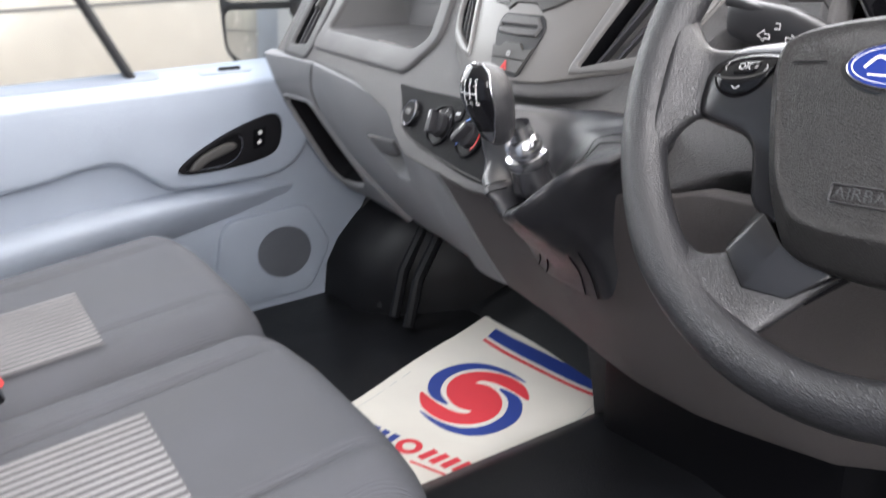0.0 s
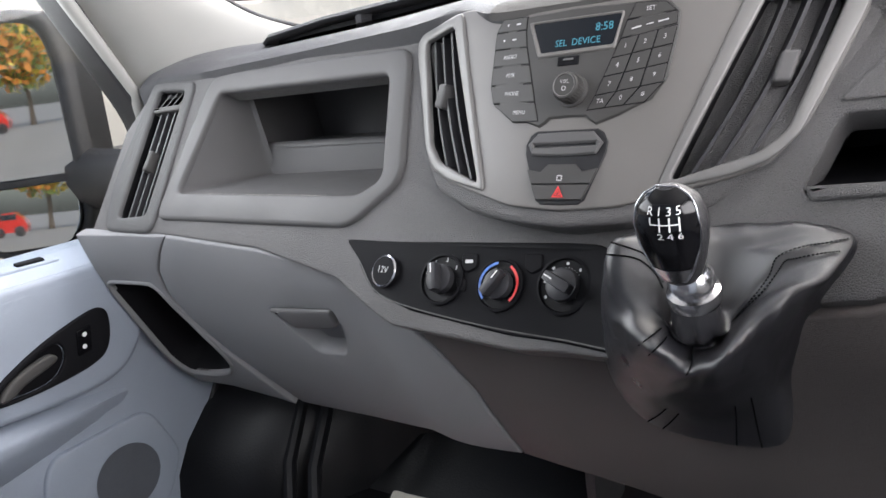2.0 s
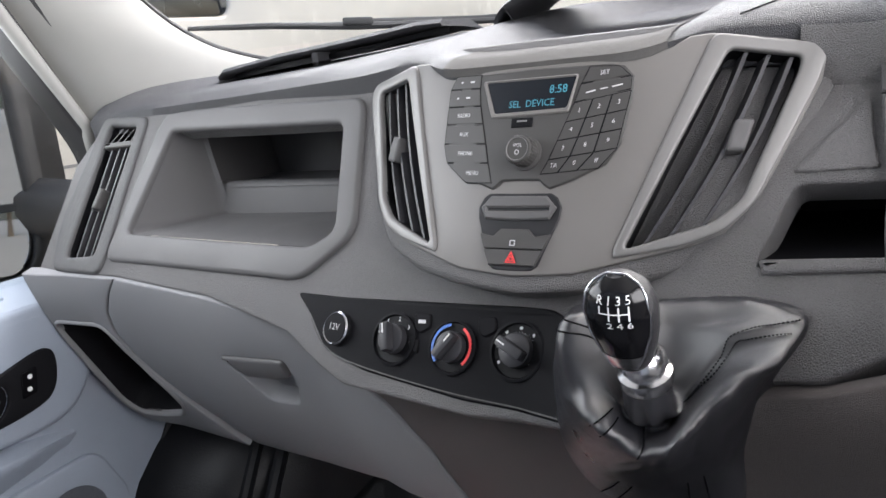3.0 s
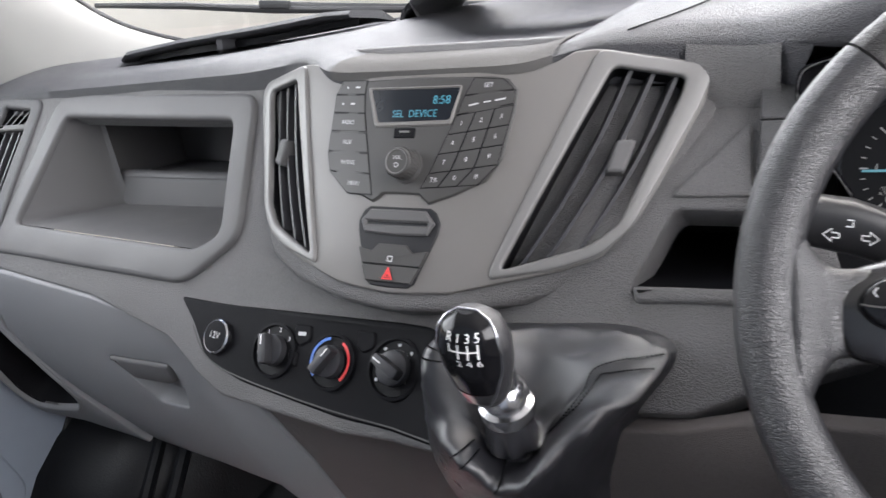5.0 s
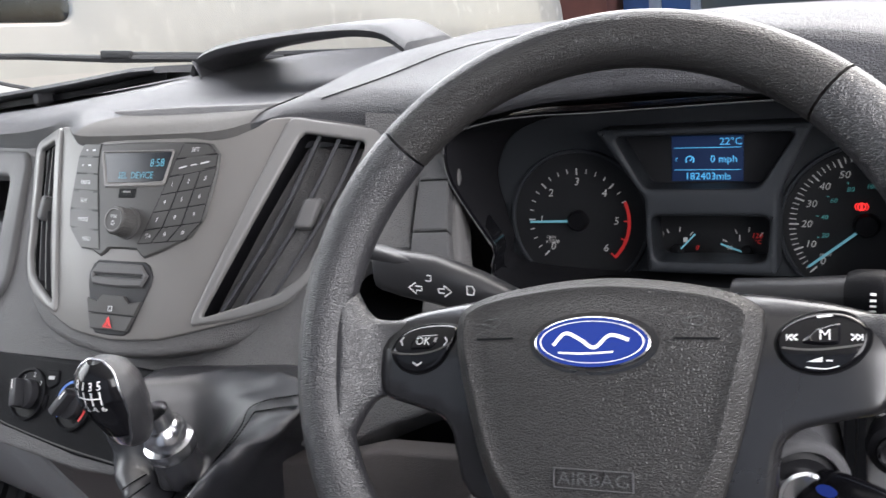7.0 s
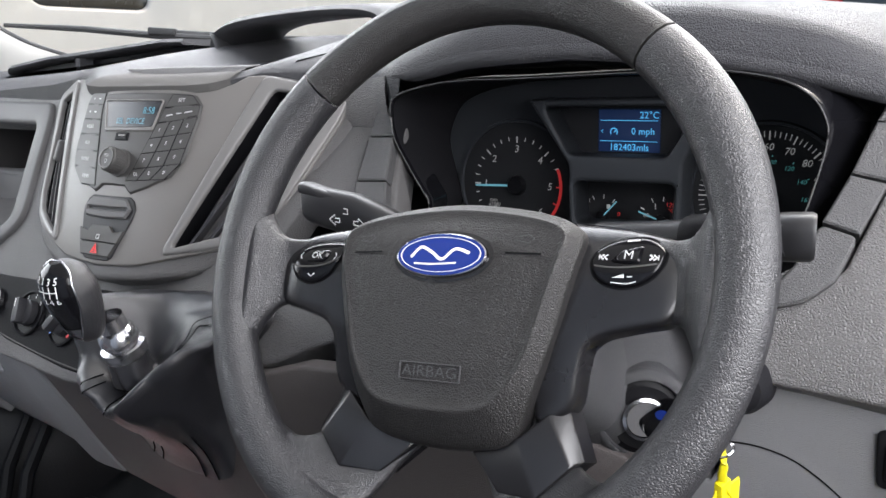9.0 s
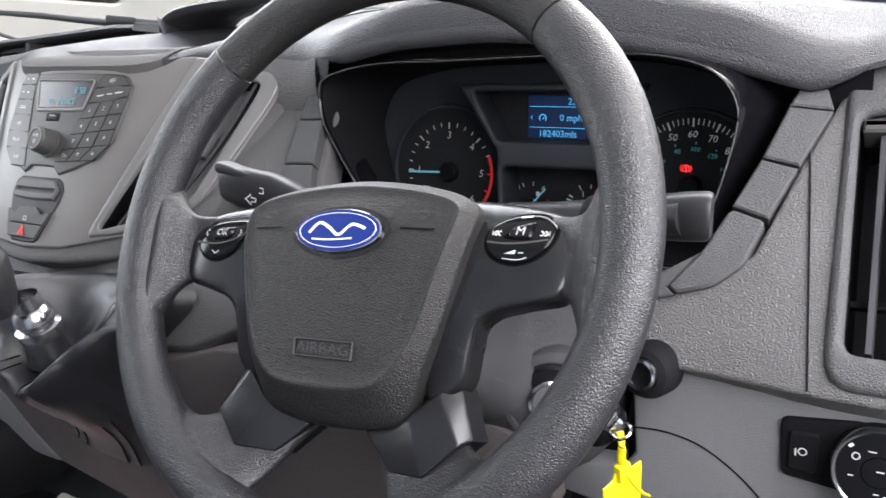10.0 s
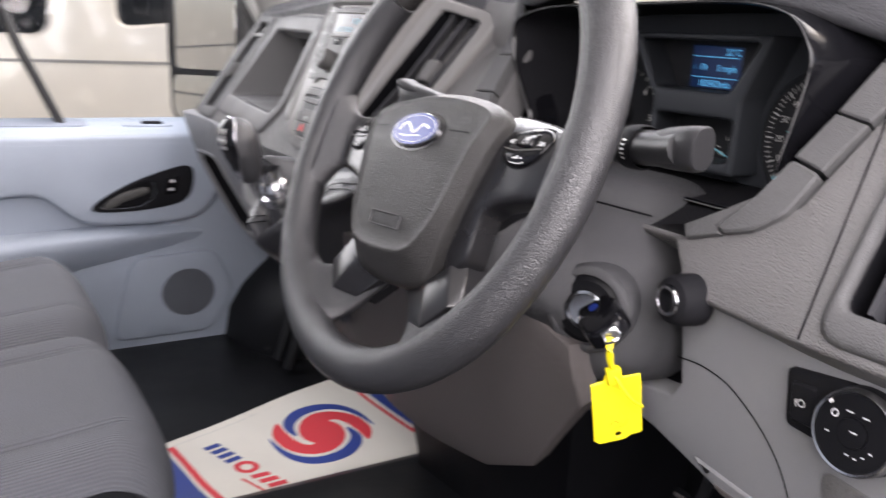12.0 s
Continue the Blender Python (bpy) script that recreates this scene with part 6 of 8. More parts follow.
part("barrel", lathe([(0.0255, 0.001), (0.0225, 0.002), (0.0215, 0.003), (0, 0.003)], im, 40), M_BLACK, ign)
part("plate", lathe([(0.0155, 0.0025), (0.0148, 0.0062), (0.0125, 0.0068), (0.0118, 0.0060), (0, 0.0060)], im, 32), M_CHROME, ign, "metal lock face")

key = thing("ignition_key", (0.60, 0.05, 0.585), "black key in the lock with a yellow tag on a tie", "key")
AXIS_K = Vector((0.87, -0.49, 0.01)).normalized()
km = facing((0.6060, 0.0645, 0.5780), (-0.33, -0.55, 0.77), AXIS_K)
fob = part("fob", sheet(smooth_loop([(-0.009, -0.030), (0.009, -0.030), (0.0155, -0.016), (0.0160, 0.010), (0.0125, 0.024), (0.0, 0.030), (-0.0125, 0.024), (-0.0160, 0.010), (-0.0155, -0.016)], 4), plane(km), 0.0065, -0.0065, 0.005), M_GLOSS, key, "black key fob", 60)
part("emblem", disc(plane(km), (0.0, -0.012), 0.0036, 0.0066, 0.0069, 24), M_BADGE, fob, "small blue oval")
part("fob_end", box(km @ pose(0, 0.0285, 0), (0.012, 0.008, 0.009), 0.002), M_CHROME, fob, "bright metal end")
part("key_loop", tube([km @ Vector((0.006 * math.cos(a), 0.0360 + 0.006 * math.sin(a), 0.0)) for a in np.linspace(0, 2 * math.pi, 13)[:-1]], 0.0010, 6, closed=True, caps=False), M_CHROME, key, "wire ring")
tm = facing((0.6343, 0.0604, 0.5239), (0.936, -0.311, -0.141), (0.07, -0.23, 0.97))
AT_TAG = plane(tm)
TAG = [(0.84 * u, 0.88 * v) for u, v in [(-0.0215, 0.026), (-0.011, 0.0275), (-0.009, 0.032), (0.004, 0.032), (0.006, 0.028), (0.0205, 0.0275), (0.0215, 0.022), (0.0215, -0.026), (0.0195, -0.028), (0.012, -0.028), (0.006, -0.031), (-0.016, -0.031), (-0.0205, -0.027), (-0.0205, -0.004)]]
tag = part("tag", sheet(TAG, AT_TAG, 0.0006, -0.0006, 0.0004, holes=[[(0.0005 + 0.0025 * math.cos(a), -0.0220 + 0.0022 * math.sin(a)) for a in np.linspace(0, 2 * math.pi, 13)[:-1]]]), M_YELLOW, key, "yellow plastic tag")
part("pen_mark", stroke(AT_TAG, [(-0.006, -0.013), (-0.002, -0.010), (0.002, -0.013), (-0.003, -0.0165), (0.004, -0.0155), (0.008, -0.0115)], 0.0006, 0.0009), M_BLACK, tag)
part("tie", tube(smooth_loop([(0.6365, 0.0450, 0.5790), (0.6385, 0.0440, 0.570), (0.6370, 0.0470, 0.561), (0.6365, 0.0520, 0.553)], 5, False), 0.0027, 8, squash=0.6), M_YELLOW, key, "yellow cable tie")
part("tie_tail", tube(smooth_loop([tm @ Vector(p) for p in ((-0.002, 0.030, 0.002), (0.002, 0.020, 0.006), (0.008, 0.010, 0.009), (0.015, 0.003, 0.008))], 5, False), 0.0019, 8, squash=0.6), M_YELLOW, key, "loose tail of the tie")
part("tie_head", box(tm @ pose(-0.002, 0.028, 0.001, 0, 0, 4), (0.010, 0.012, 0.006), 0.0015), M_YELLOW, key)

# ---- steering wheel ----
wheel = thing("steering_wheel", WHEEL_C, "grained charcoal four-spoke steering wheel with buttons", "steering wheel")
SINK = 0.011
H = W @ Matrix.Translation((0.0, 0.0, -SINK))


def rim_point(a, r, h):
    return W @ Vector((r * math.cos(a), r * math.sin(a), h))


def rim_part(a0, a1, closed=False):
    rows = []
    n = max(8, int(abs(a1 - a0) / 3))
    for k in range(n + 1):
        a = radians(a0 + (a1 - a0) * k / n)
        deg = math.degrees(a) % 360
        fat = 0.0156 + 0.0014 * math.exp(-((deg - 150) / 22) ** 2) + 0.0014 * math.exp(-((deg - 30) / 22) ** 2) + 0.0012 * math.exp(-((deg - 225) / 14) ** 2) + 0.0012 * math.exp(-((deg - 315) / 14) ** 2)
        ring_ = []
        for j in range(16):
            b = 2 * math.pi * j / 16
            rr = fat * (1.06 if math.cos(b) > 0 else 1.0)
            ring_.append(rim_point(a, 0.1732 + rr * math.cos(b), 0.004 + fat * 0.95 * math.sin(b)))
        rows.append(ring_)
    return loft(rows, ring=True, caps=True)


part("rim", rim_part(134.5, 406.5), M_WHEEL, wheel, angle=70)
part("rim_top", rim_part(47.0, 134.0), M_PAD, wheel, "darker top section of the rim", 70)
def arm_loft(stations, flip_u, n=24):
    """A smooth spoke through stations: an upper and a lower edge point, a middle height and half a thickness."""
    fine = [smooth_loop([st[k] for st in stations], 5, False) for k in (0, 1)]
    hs = smooth_loop([(st[2], st[3]) for st in stations], 5, False)
    rows = []
    for p, q, (hc, ht) in zip(*fine, hs):
        c, w = (p + q) / 2, (p - q) / 2
        row = []
        for j in range(n):
            a = 2 * math.pi * j / n
            e = math.copysign(abs(math.cos(a)) ** 0.7, math.cos(a))
            f = math.copysign(abs(math.sin(a)) ** 0.7, math.sin(a))
            x = c + w * e
            k = 1.02 if x.length > 0.13 else 1.0
            dish = SINK * min(1.0, max(0.0, (0.158 - x.length) / 0.045))
            row.append(W @ Vector((flip_u * x[0] * k, x[1] * k, hc + ht * f - dish)))
        rows.append(row)
    return loft(rows, ring=True, caps=True)


SIDE = [((0.050, 0.026), (0.050, -0.040), -0.006, 0.007), ((0.112, 0.0210), (0.105, -0.031), -0.006, 0.007), ((0.1360, 0.0190), (0.1330, -0.0270), -0.006, 0.0072), ((0.1455, 0.0245), (0.1425, -0.036), -0.002, 0.0090), ((0.1530, 0.040), (0.1490, -0.054), 0.001, 0.0110), ((0.1570, 0.058), (0.1520, -0.076), 0.003, 0.0088), ((0.1595, 0.072), (0.1530, -0.092), 0.004, 0.0070)]
LOWER = [((0.055, -0.075), (0.010, -0.098), -0.013, 0.006), ((0.073, -0.092), (0.026, -0.116), -0.012, 0.007), ((0.088, -0.107), (0.042, -0.138), -0.010, 0.008), ((0.104, -0.1115), (0.049, -0.1500), -0.004, 0.0105), ((0.120, -0.1030), (0.052, -0.160), 0.001, 0.0118), ((0.136, -0.0920), (0.054, -0.168), 0.004, 0.0110)]


def ridged_trim(s):
    """A lower spoke trim: a tilted outer face and an inner face meeting in a ridge, and a narrow outer flank."""
    top = {"d": (0.020, -0.1085, 0.0045), "p1": (0.0515, -0.0970, 0.0125), "p2": (0.0690, -0.0815, 0.0112), "o2": (0.0790, -0.0775, 0.0030), "o3": (0.0915, -0.1050, 0.0030), "p3": (0.0865, -0.1090, 0.0105), "p4": (0.0675, -0.1285, 0.0115), "e": (0.0410, -0.1290, 0.0045)}
    bm = bmesh.new()
    v = {k: bm.verts.new(low_at((s * u, w), h)) for k, (u, w, h) in top.items()}
    low = {k: bm.verts.new(low_at((s * u, w), -0.016)) for k, (u, w, h) in top.items()}
    for names_ in (("p1", "p4", "p3", "p2"), ("d", "e", "p4", "p1"), ("p2", "p3", "o3", "o2")):
        bm.faces.new([v[k] for k in names_])
    loop = list(top)
    for a, b in zip(loop, loop[1:] + loop[:1]):
        bm.faces.new([v[a], v[b], low[b], low[a]])
    bmesh.ops.recalc_face_normals(bm, faces=bm.faces)
    upper = set(v.values())
    bmesh.ops.bevel(bm, geom=[e for e in bm.edges if set(e.verts) <= upper], offset=0.0016, segments=3, affect="EDGES", profile=0.5)
    return bm


def trim_at(p, h=0.0):
    """Over the spoke trims, whose upper edges roll back."""
    return H @ Vector((p[0], p[1], h - 0.014 * max(0.0, (p[1] + 0.004) / 0.030) ** 2 - 0.004 * max(0.0, (abs(p[0]) - 0.115) / 0.03) ** 2 - 0.17 * max(0.0, -0.042 - p[1])))


def low_at(p, h=0.0):
    """Over the lower spokes, which rise from the hub to the rim."""
    return H @ Vector((p[0], p[1], h - 0.0085 + 0.12 * max(0.0, math.hypot(p[0], p[1]) - 0.105)))


for s in (1, -1):
    m_ = lambda pts: [(s * u, v) for u, v in pts]
    part("spoke", arm_loft(SIDE, s), M_WHEEL, wheel, angle=70)
    part("lower_spoke", arm_loft(LOWER, s), M_WHEEL, wheel, angle=70)
    trim = [(0.058, 0.0345), (0.0797, 0.0325), (0.112, 0.0265), (0.1325, 0.0203), (0.1400, 0.0130), (0.1440, 0.0000), (0.1435, -0.0100), (0.1345, -0.0280), (0.118, -0.0312), (0.0965, -0.0368), (0.0885, -0.0435), (0.0855, -0.060), (0.0835, -0.0745), (0.076, -0.0830), (0.060, -0.0900), (0.050, -0.03)]
    part("spoke_trim", sheet(rounded(m_(trim), 0.006, 3), trim_at, 0.0085, -0.010, 0.0045, step=0.008), M_SPOKE, wheel, "satin black spoke trim", 42)
    part("lower_trim", ridged_trim(s), M_SPOKE, wheel, "satin black lower spoke trim", 30)


def pad_at(p, h=0.0):
    """Over the level middle of the airbag cover, whose top edge rolls back."""
    return H @ Vector((p[0], p[1], h + 0.0215 + 0.0035 * (1 - (p[0] / 0.075) ** 2) + 0.05 * (p[1] + 0.03) - 0.020 * max(0.0, (p[1] + 0.012) / 0.053) ** 2))


PAD = smooth_loop(mirrored([(0.0, 0.0405), (0.0244, 0.0390), (0.056, 0.0340), (0.0765, 0.0265), (0.0835, 0.0150), (0.0765, -0.0213), (0.0668, -0.0568), (0.0525, -0.0950), (0.0400, -0.1045), (0.020, -0.1080), (0.0, -0.1090)]), 5)
RIB = smooth_loop(mirrored([(0.0, 0.0345), (0.0230, 0.0332), (0.0525, 0.0288), (0.0715, 0.0225), (0.0755, 0.0120), (0.0678, -0.0213), (0.0578, -0.0560), (0.0455, -0.0755), (0.0345, -0.0832), (0.018, -0.0862), (0.0, -0.0866)]), 5)
rows = []
for t, fall, lift in ((0.0, 1.9, -0.004), (0.0, 1.25, 0.0), (0.04, 1.02, 0.0), (0.18, 0.80, 0.0), (0.5, 0.42, 0.0), (0.80, 0.12, 0.0003), (0.93, 0.02, 0.0012), (1.0, 0.0, 0.0014)):
    rows.append([pad_at(a.lerp(b, t), lift - 0.66 * (a - b).length * fall) for a, b in zip(PAD, RIB)])
for scale, lift in ((0.975, 0.0008), (0.95, 0.0), (0.85, 0.0), (0.7, 0.0), (0.5, 0.0), (0.3, 0.0), (0.12, 0.0)):
    rows.append([pad_at(Vector((b.x * scale, -0.026 + (b.y + 0.026) * scale)), lift) for b in RIB])
bm = loft(rows, ring=True)
bm.faces.new([bm.verts.new(p) for p in rows[-1]])
bmesh.ops.remove_doubles(bm, verts=bm.verts, dist=1e-6)
airbag = part("airbag_cover", bm, M_PAD, wheel, "grained airbag cover", 60)
bmid = (0.0005, 0.0035)
part("badge_recess", disc(pad_at, bmid, 0.0345, 0.0166, 0.0003, 48, inner=0.90), M_SPOKE, airbag, "smooth rim round the badge")
badge = part("badge", lathe([(1.0, -0.002), (1.0, 0.0016), (0.965, 0.0021), (0.955, 0.0019), (0.0, 0.0019)], Matrix.Translation(pad_at(bmid)) @ (H.to_3x3().to_4x4()) @ pose(0, 0, 0, -9, 0, 0) @ Matrix.Diagonal((0.0308, 0.0137, 1, 1)), 56), M_CHROME, wheel, "blue oval badge with a bright border")
badge_at = plane(Matrix.Translation(pad_at(bmid)) @ (H.to_3x3().to_4x4()) @ pose(0, 0, 0, -9, 0, 0))
part("field", disc(badge_at, (0, 0), 0.0300, 0.0131, 0.0022, 48), M_BADGE, badge, "dark blue field")
part("border", disc(badge_at, (0, 0), 0.0278, 0.0112, 0.0024, 48, inner=0.972), M_WHITE, badge)
bm = bmesh.new()
stroke(badge_at, smooth_loop([(-0.020, -0.002), (-0.014, 0.0045), (-0.006, 0.0015), (0.002, -0.003), (0.010, 0.0035), (0.020, 0.001)], 6, False), 0.0019, 0.0025, bm)
stroke(badge_at, smooth_loop([(-0.017, -0.0058), (-0.004, -0.0062), (0.012, -0.0052)], 6, False), 0.0010, 0.0025, bm)
part("wave", bm, M_WHITE, badge, "pale wave strokes")
bm = writing("AIRBAG", 0.0066, pad_at, (0.001, -0.0658), 0.0013, stretch=1.15)
sheet(rounded([(-0.0205, -0.0605), (0.0215, -0.0605), (0.0215, -0.0710), (-0.0205, -0.0710)], 0.001), pad_at, 0.0013, -0.001, 0.0003, holes=[rounded([(-0.0197, -0.0613), (0.0207, -0.0613), (0.0207, -0.0702), (-0.0197, -0.0702)], 0.001)], bm=bm)
# Lighter than the cover: the lit bevels are put into the letters' colour.
part("embossing", bm, M_COLUMN, airbag, "raised lettering, lighter to stand for its highlights")
part("horn_groove", bar(pad_at, (-0.066, 0.0055), (-0.044, 0.0060), 0.0012, 0.0008), M_BLACK, airbag)
part("horn_groove", bar(pad_at, (0.042, 0.0060), (0.064, 0.0058), 0.0012, 0.0008), M_BLACK, airbag)
for c in (-0.058, 0.052):
    part("horn_symbol", stroke(pad_at, [(c - 0.006, 0.016), (c + 0.003, 0.0175), (c + 0.006, 0.015), (c + 0.003, 0.0125), (c - 0.006, 0.014)], 0.0008, 0.001), M_WHEEL, airbag)
LEFT_PAD = [(-0.1285, -0.0005), (-0.1235, 0.0090), (-0.1160, 0.0135), (-0.1045, 0.0158), (-0.0905, 0.0155), (-0.0868, 0.0118), (-0.0885, 0.0040), (-0.0945, -0.0060), (-0.1030, -0.0115), (-0.1125, -0.0130), (-0.1225, -0.0095)]
RIGHT_PAD = [(0.0885, 0.0040), (0.0905, 0.0110), (0.0975, 0.0168), (0.1085, 0.0203), (0.1200, 0.0196), (0.1285, 0.0135), (0.1298, 0.0075), (0.1265, -0.0005), (0.1185, -0.0070), (0.1080, -0.0098), (0.0975, -0.0080), (0.0910, -0.0030)]
for pts, c, cv in ((LEFT_PAD, -0.1065, 0.0042), (RIGHT_PAD, 0.1100, 0.0075)):
    edge_ = smooth_loop(pts, 4)
    part("control_seat", sheet(grown(edge_, 0.0014), trim_at, 0.0088, 0.004, 0.0006), M_BLACK, wheel)
    cl = part("thumb_control", sheet(edge_, trim_at, 0.0108, 0.004, 0.0022, step=0.006), M_GLOSS, wheel, "glossy steering wheel buttons", 50)
    bm = bmesh.new()
    if c < 0:
        mid_ = [(c - 0.0080, cv - 0.0035), (c - 0.0078, cv + 0.0010), (c - 0.004, cv + 0.0050), (c + 0.009, cv + 0.0058), (c + 0.0088, cv + 0.0010), (c + 0.005, cv - 0.0028)]
        writing("OK", 0.0046, trim_at, (c + 0.0006, cv + 0.0012), 0.0130, bm=bm)
        for d in (-1, 1):
            stroke(trim_at, [(c + d * 0.0138, cv + 0.0040), (c + d * 0.0155, cv + 0.0015), (c + d * 0.0138, cv - 0.0010)], 0.0008, 0.0112, bm)
        stroke(trim_at, [(c - 0.0060, cv - 0.0110), (c - 0.003, cv - 0.0130), (c, cv - 0.0110)], 0.0008, 0.0112, bm)
        cut = [(c - 0.0215, cv - 0.0048), (c - 0.012, cv - 0.0062), (c, cv - 0.0058), (c + 0.010, cv - 0.0035), (c + 0.0185, cv + 0.0010)]
    else:
        mid_ = [(c - 0.0105, cv - 0.0025), (c - 0.004, cv + 0.0040), (c + 0.0060, cv + 0.0072), (c + 0.0075, cv + 0.0066), (c + 0.0070, cv - 0.0030), (c - 0.001, cv - 0.0038)]
        writing("M", 0.0052, trim_at, (c + 0.0005, cv + 0.0008), 0.0130, bm=bm)
        for d in (-1, 1):
            for e in (0.0128, 0.0150):
                stroke(trim_at, [(c + d * (e - 0.001), cv + 0.0015), (c + d * (e + 0.001), cv), (c + d * (e - 0.001), cv - 0.0015)], 0.0011, 0.0112, bm)
            bar(trim_at, (c + d * 0.0166, cv + 0.0016), (c + d * 0.0166, cv - 0.0016), 0.0006, 0.0112, bm)
        bm.faces.new([bm.verts.new(trim_at(q, 0.0112)) for q in ((c - 0.008, cv - 0.0120), (c - 0.001, cv - 0.0095), (c - 0.001, cv - 0.0120))])
        bar(trim_at, (c + 0.0005, cv - 0.0113), (c + 0.0035, cv - 0.0113), 0.0007, 0.0112, bm)
        bar(trim_at, (c - 0.003, cv + 0.0103), (c + 0.004, cv + 0.0110), 0.0012, 0.0112, bm)
        stroke(trim_at, smooth_loop([(c - 0.0085, cv - 0.0145), (c, cv - 0.0152), (c + 0.006, cv - 0.0138)], 4, False), 0.0006, 0.0112, bm)
        cut = [(c - 0.0190, cv - 0.0050), (c - 0.010, cv - 0.0060), (c, cv - 0.0058), (c + 0.010, cv - 0.0046), (c + 0.0165, cv - 0.0034)]
    part("middle_button", sheet(rounded(mid_, 0.002, 3), trim_at, 0.0126, 0.008, 0.0012), M_GLOSS, cl)
    part("legend", bm, M_MARK, cl)
    part("divider", stroke(trim_at, smooth_loop(cut, 5, False), 0.0011, 0.0111), M_BUTTON, cl)
part("hub_core", lathe([(0.075, -0.012), (0.070, -0.045), (0.05, -0.06), (0, -0.06)], H @ pose(0, -0.03, 0), 32), M_BLACK, wheel)

# ---- gear lever ----
gear = thing("gear_lever", (0.15, 0.03, 0.5), "gear lever with gloss black knob and leather gaiter", "gear lever")
BASE = [(0.066, 0.062, 0.602), (0.044, 0.066, 0.562), (0.036, 0.072, 0.520), (0.036, 0.070, 0.484), (0.050, 0.070, 0.452), (0.078, 0.070, 0.430), (0.128, 0.070, 0.424), (0.184, 0.066, 0.434), (0.196, 0.068, 0.482), (0.216, 0.070, 0.550), (0.236, 0.086, 0.596), (0.196, 0.098, 0.606), (0.136, 0.094, 0.602)]
MID = [(0.078, 0.030, 0.606), (0.060, 0.028, 0.572), (0.054, 0.034, 0.530), (0.058, 0.040, 0.492), (0.078, 0.044, 0.468), (0.106, 0.046, 0.460), (0.142, 0.046, 0.462), (0.180, 0.046, 0.480), (0.197, 0.044, 0.520), (0.214, 0.046, 0.560), (0.230, 0.064, 0.596), (0.197, 0.080, 0.611), (0.137, 0.076, 0.607)]
RIDGE = [(0.090, -0.002, 0.616), (0.084, -0.012, 0.592), (0.089, -0.014, 0.558), (0.119, -0.033, 0.5435), (0.1417, -0.0285, 0.526), (0.1560, -0.0340, 0.5310), (0.1697, -0.0370, 0.5360), (0.192, -0.019, 0.561), (0.2135, 0.0020, 0.583), (0.2280, 0.0160, 0.588), (0.2390, 0.0560, 0.605), (0.198, 0.064, 0.613), (0.1323, 0.057, 0.609)]
INNER = [(0.110, 0.012, 0.600), (0.109, 0.002, 0.586), (0.113, -0.006, 0.568), (0.124, -0.004, 0.548), (0.1380, -0.0030, 0.5370), (0.1480, -0.0030, 0.5350), (0.1570, 0.0010, 0.5390), (0.1630, 0.0100, 0.5480), (0.1720, 0.0130, 0.5600), (0.186, 0.024, 0.578), (0.193, 0.034, 0.5955), (0.170, 0.044, 0.598), (0.136, 0.038, 0.598)]
AXIS = Vector((0.02, -0.36, 0.93)).normalized()
turns = [145, 180, 205, 230, 255, 275, 290, 310, 335, 5, 35, 65, 105]
gm = facing((0.1455, -0.004, 0.576), AXIS, (0, 1, 0.3))
NECK = [gm @ Vector((0.020 * math.cos(radians(a)), 0.020 * math.sin(radians(a)), -0.026)) for a in turns]
NECK2 = [gm @ Vector((0.0175 * math.cos(radians(a)), 0.0175 * math.sin(radians(a)), -0.002)) for a in turns]
creased = [Vector(a).lerp(Vector(b), k / 6) for a, b in zip(RIDGE, RIDGE[1:] + RIDGE[:1]) for k in range(6)]
creased = [a.lerp(b, 0.6) for a, b in zip(smooth_loop(RIDGE, 6), creased)]
columns = [smooth_loop(c, 7, False) for c in zip(smooth_loop(BASE, 6), smooth_loop(MID, 6), creased, *[smooth_loop(r, 6) for r in (INNER, NECK, NECK2)])]
rows = [list(r) for r in zip(*columns)]
folded = []
crest = 14
for i, row in enumerate(rows):
    w = math.sin(math.pi * i / (len(rows) - 1))
    inside = max(0.0, (i - crest) / (len(rows) - 1 - crest))
    new_row = []
    for j, p in enumerate(row):
        crease = 1 - 3.6 * abs(noise.noise(Vector((p.x * 30, p.y * 30, p.z * 20)))) - 2.0 * abs(noise.noise(p * 70))
        away = (p - Vector((0.145, 0.03, 0.55))).normalized()
        pleat = 0.0020 * math.cos(j * 2 * math.pi / len(row) * 6 + 1.3) * math.sin(math.pi * min(1.0, inside * 1.05)) if inside > 0 else 0.0
        new_row.append(p + away * (crease * 0.0024 * w + pleat))
    folded.append(new_row)
gaiter = part("gaiter", loft(folded, ring=True), M_LEATHER, gear, "creased black leather gaiter", 80)


def stitches(path, offset):
    bm = bmesh.new()
    pts = smooth_loop(path, 6, False)
    for a, b in zip(pts[:-1:1], pts[1::1]):
        d = b - a
        n = max(1, int(d.length / 0.0038))
        for k in range(n):
            p, q = a.lerp(b, (k + 0.15) / n) + offset, a.lerp(b, (k + 0.8) / n) + offset
            tube([p, q], 0.0007, 5, bm=bm)
    return bm


seam_paths = [[folded[i][c_] for i in range(r0, r1 + 1, 2)] for c_, r0, r1 in ((17, crest - 1, crest + 5), (19, crest - 1, crest + 5), (1, crest - 2, crest + 10), (3, crest - 2, crest + 10), (29, 0, 7), (31, 0, 7), (38, 0, 9), (40, 0, 9), (26, crest, crest + 12))]
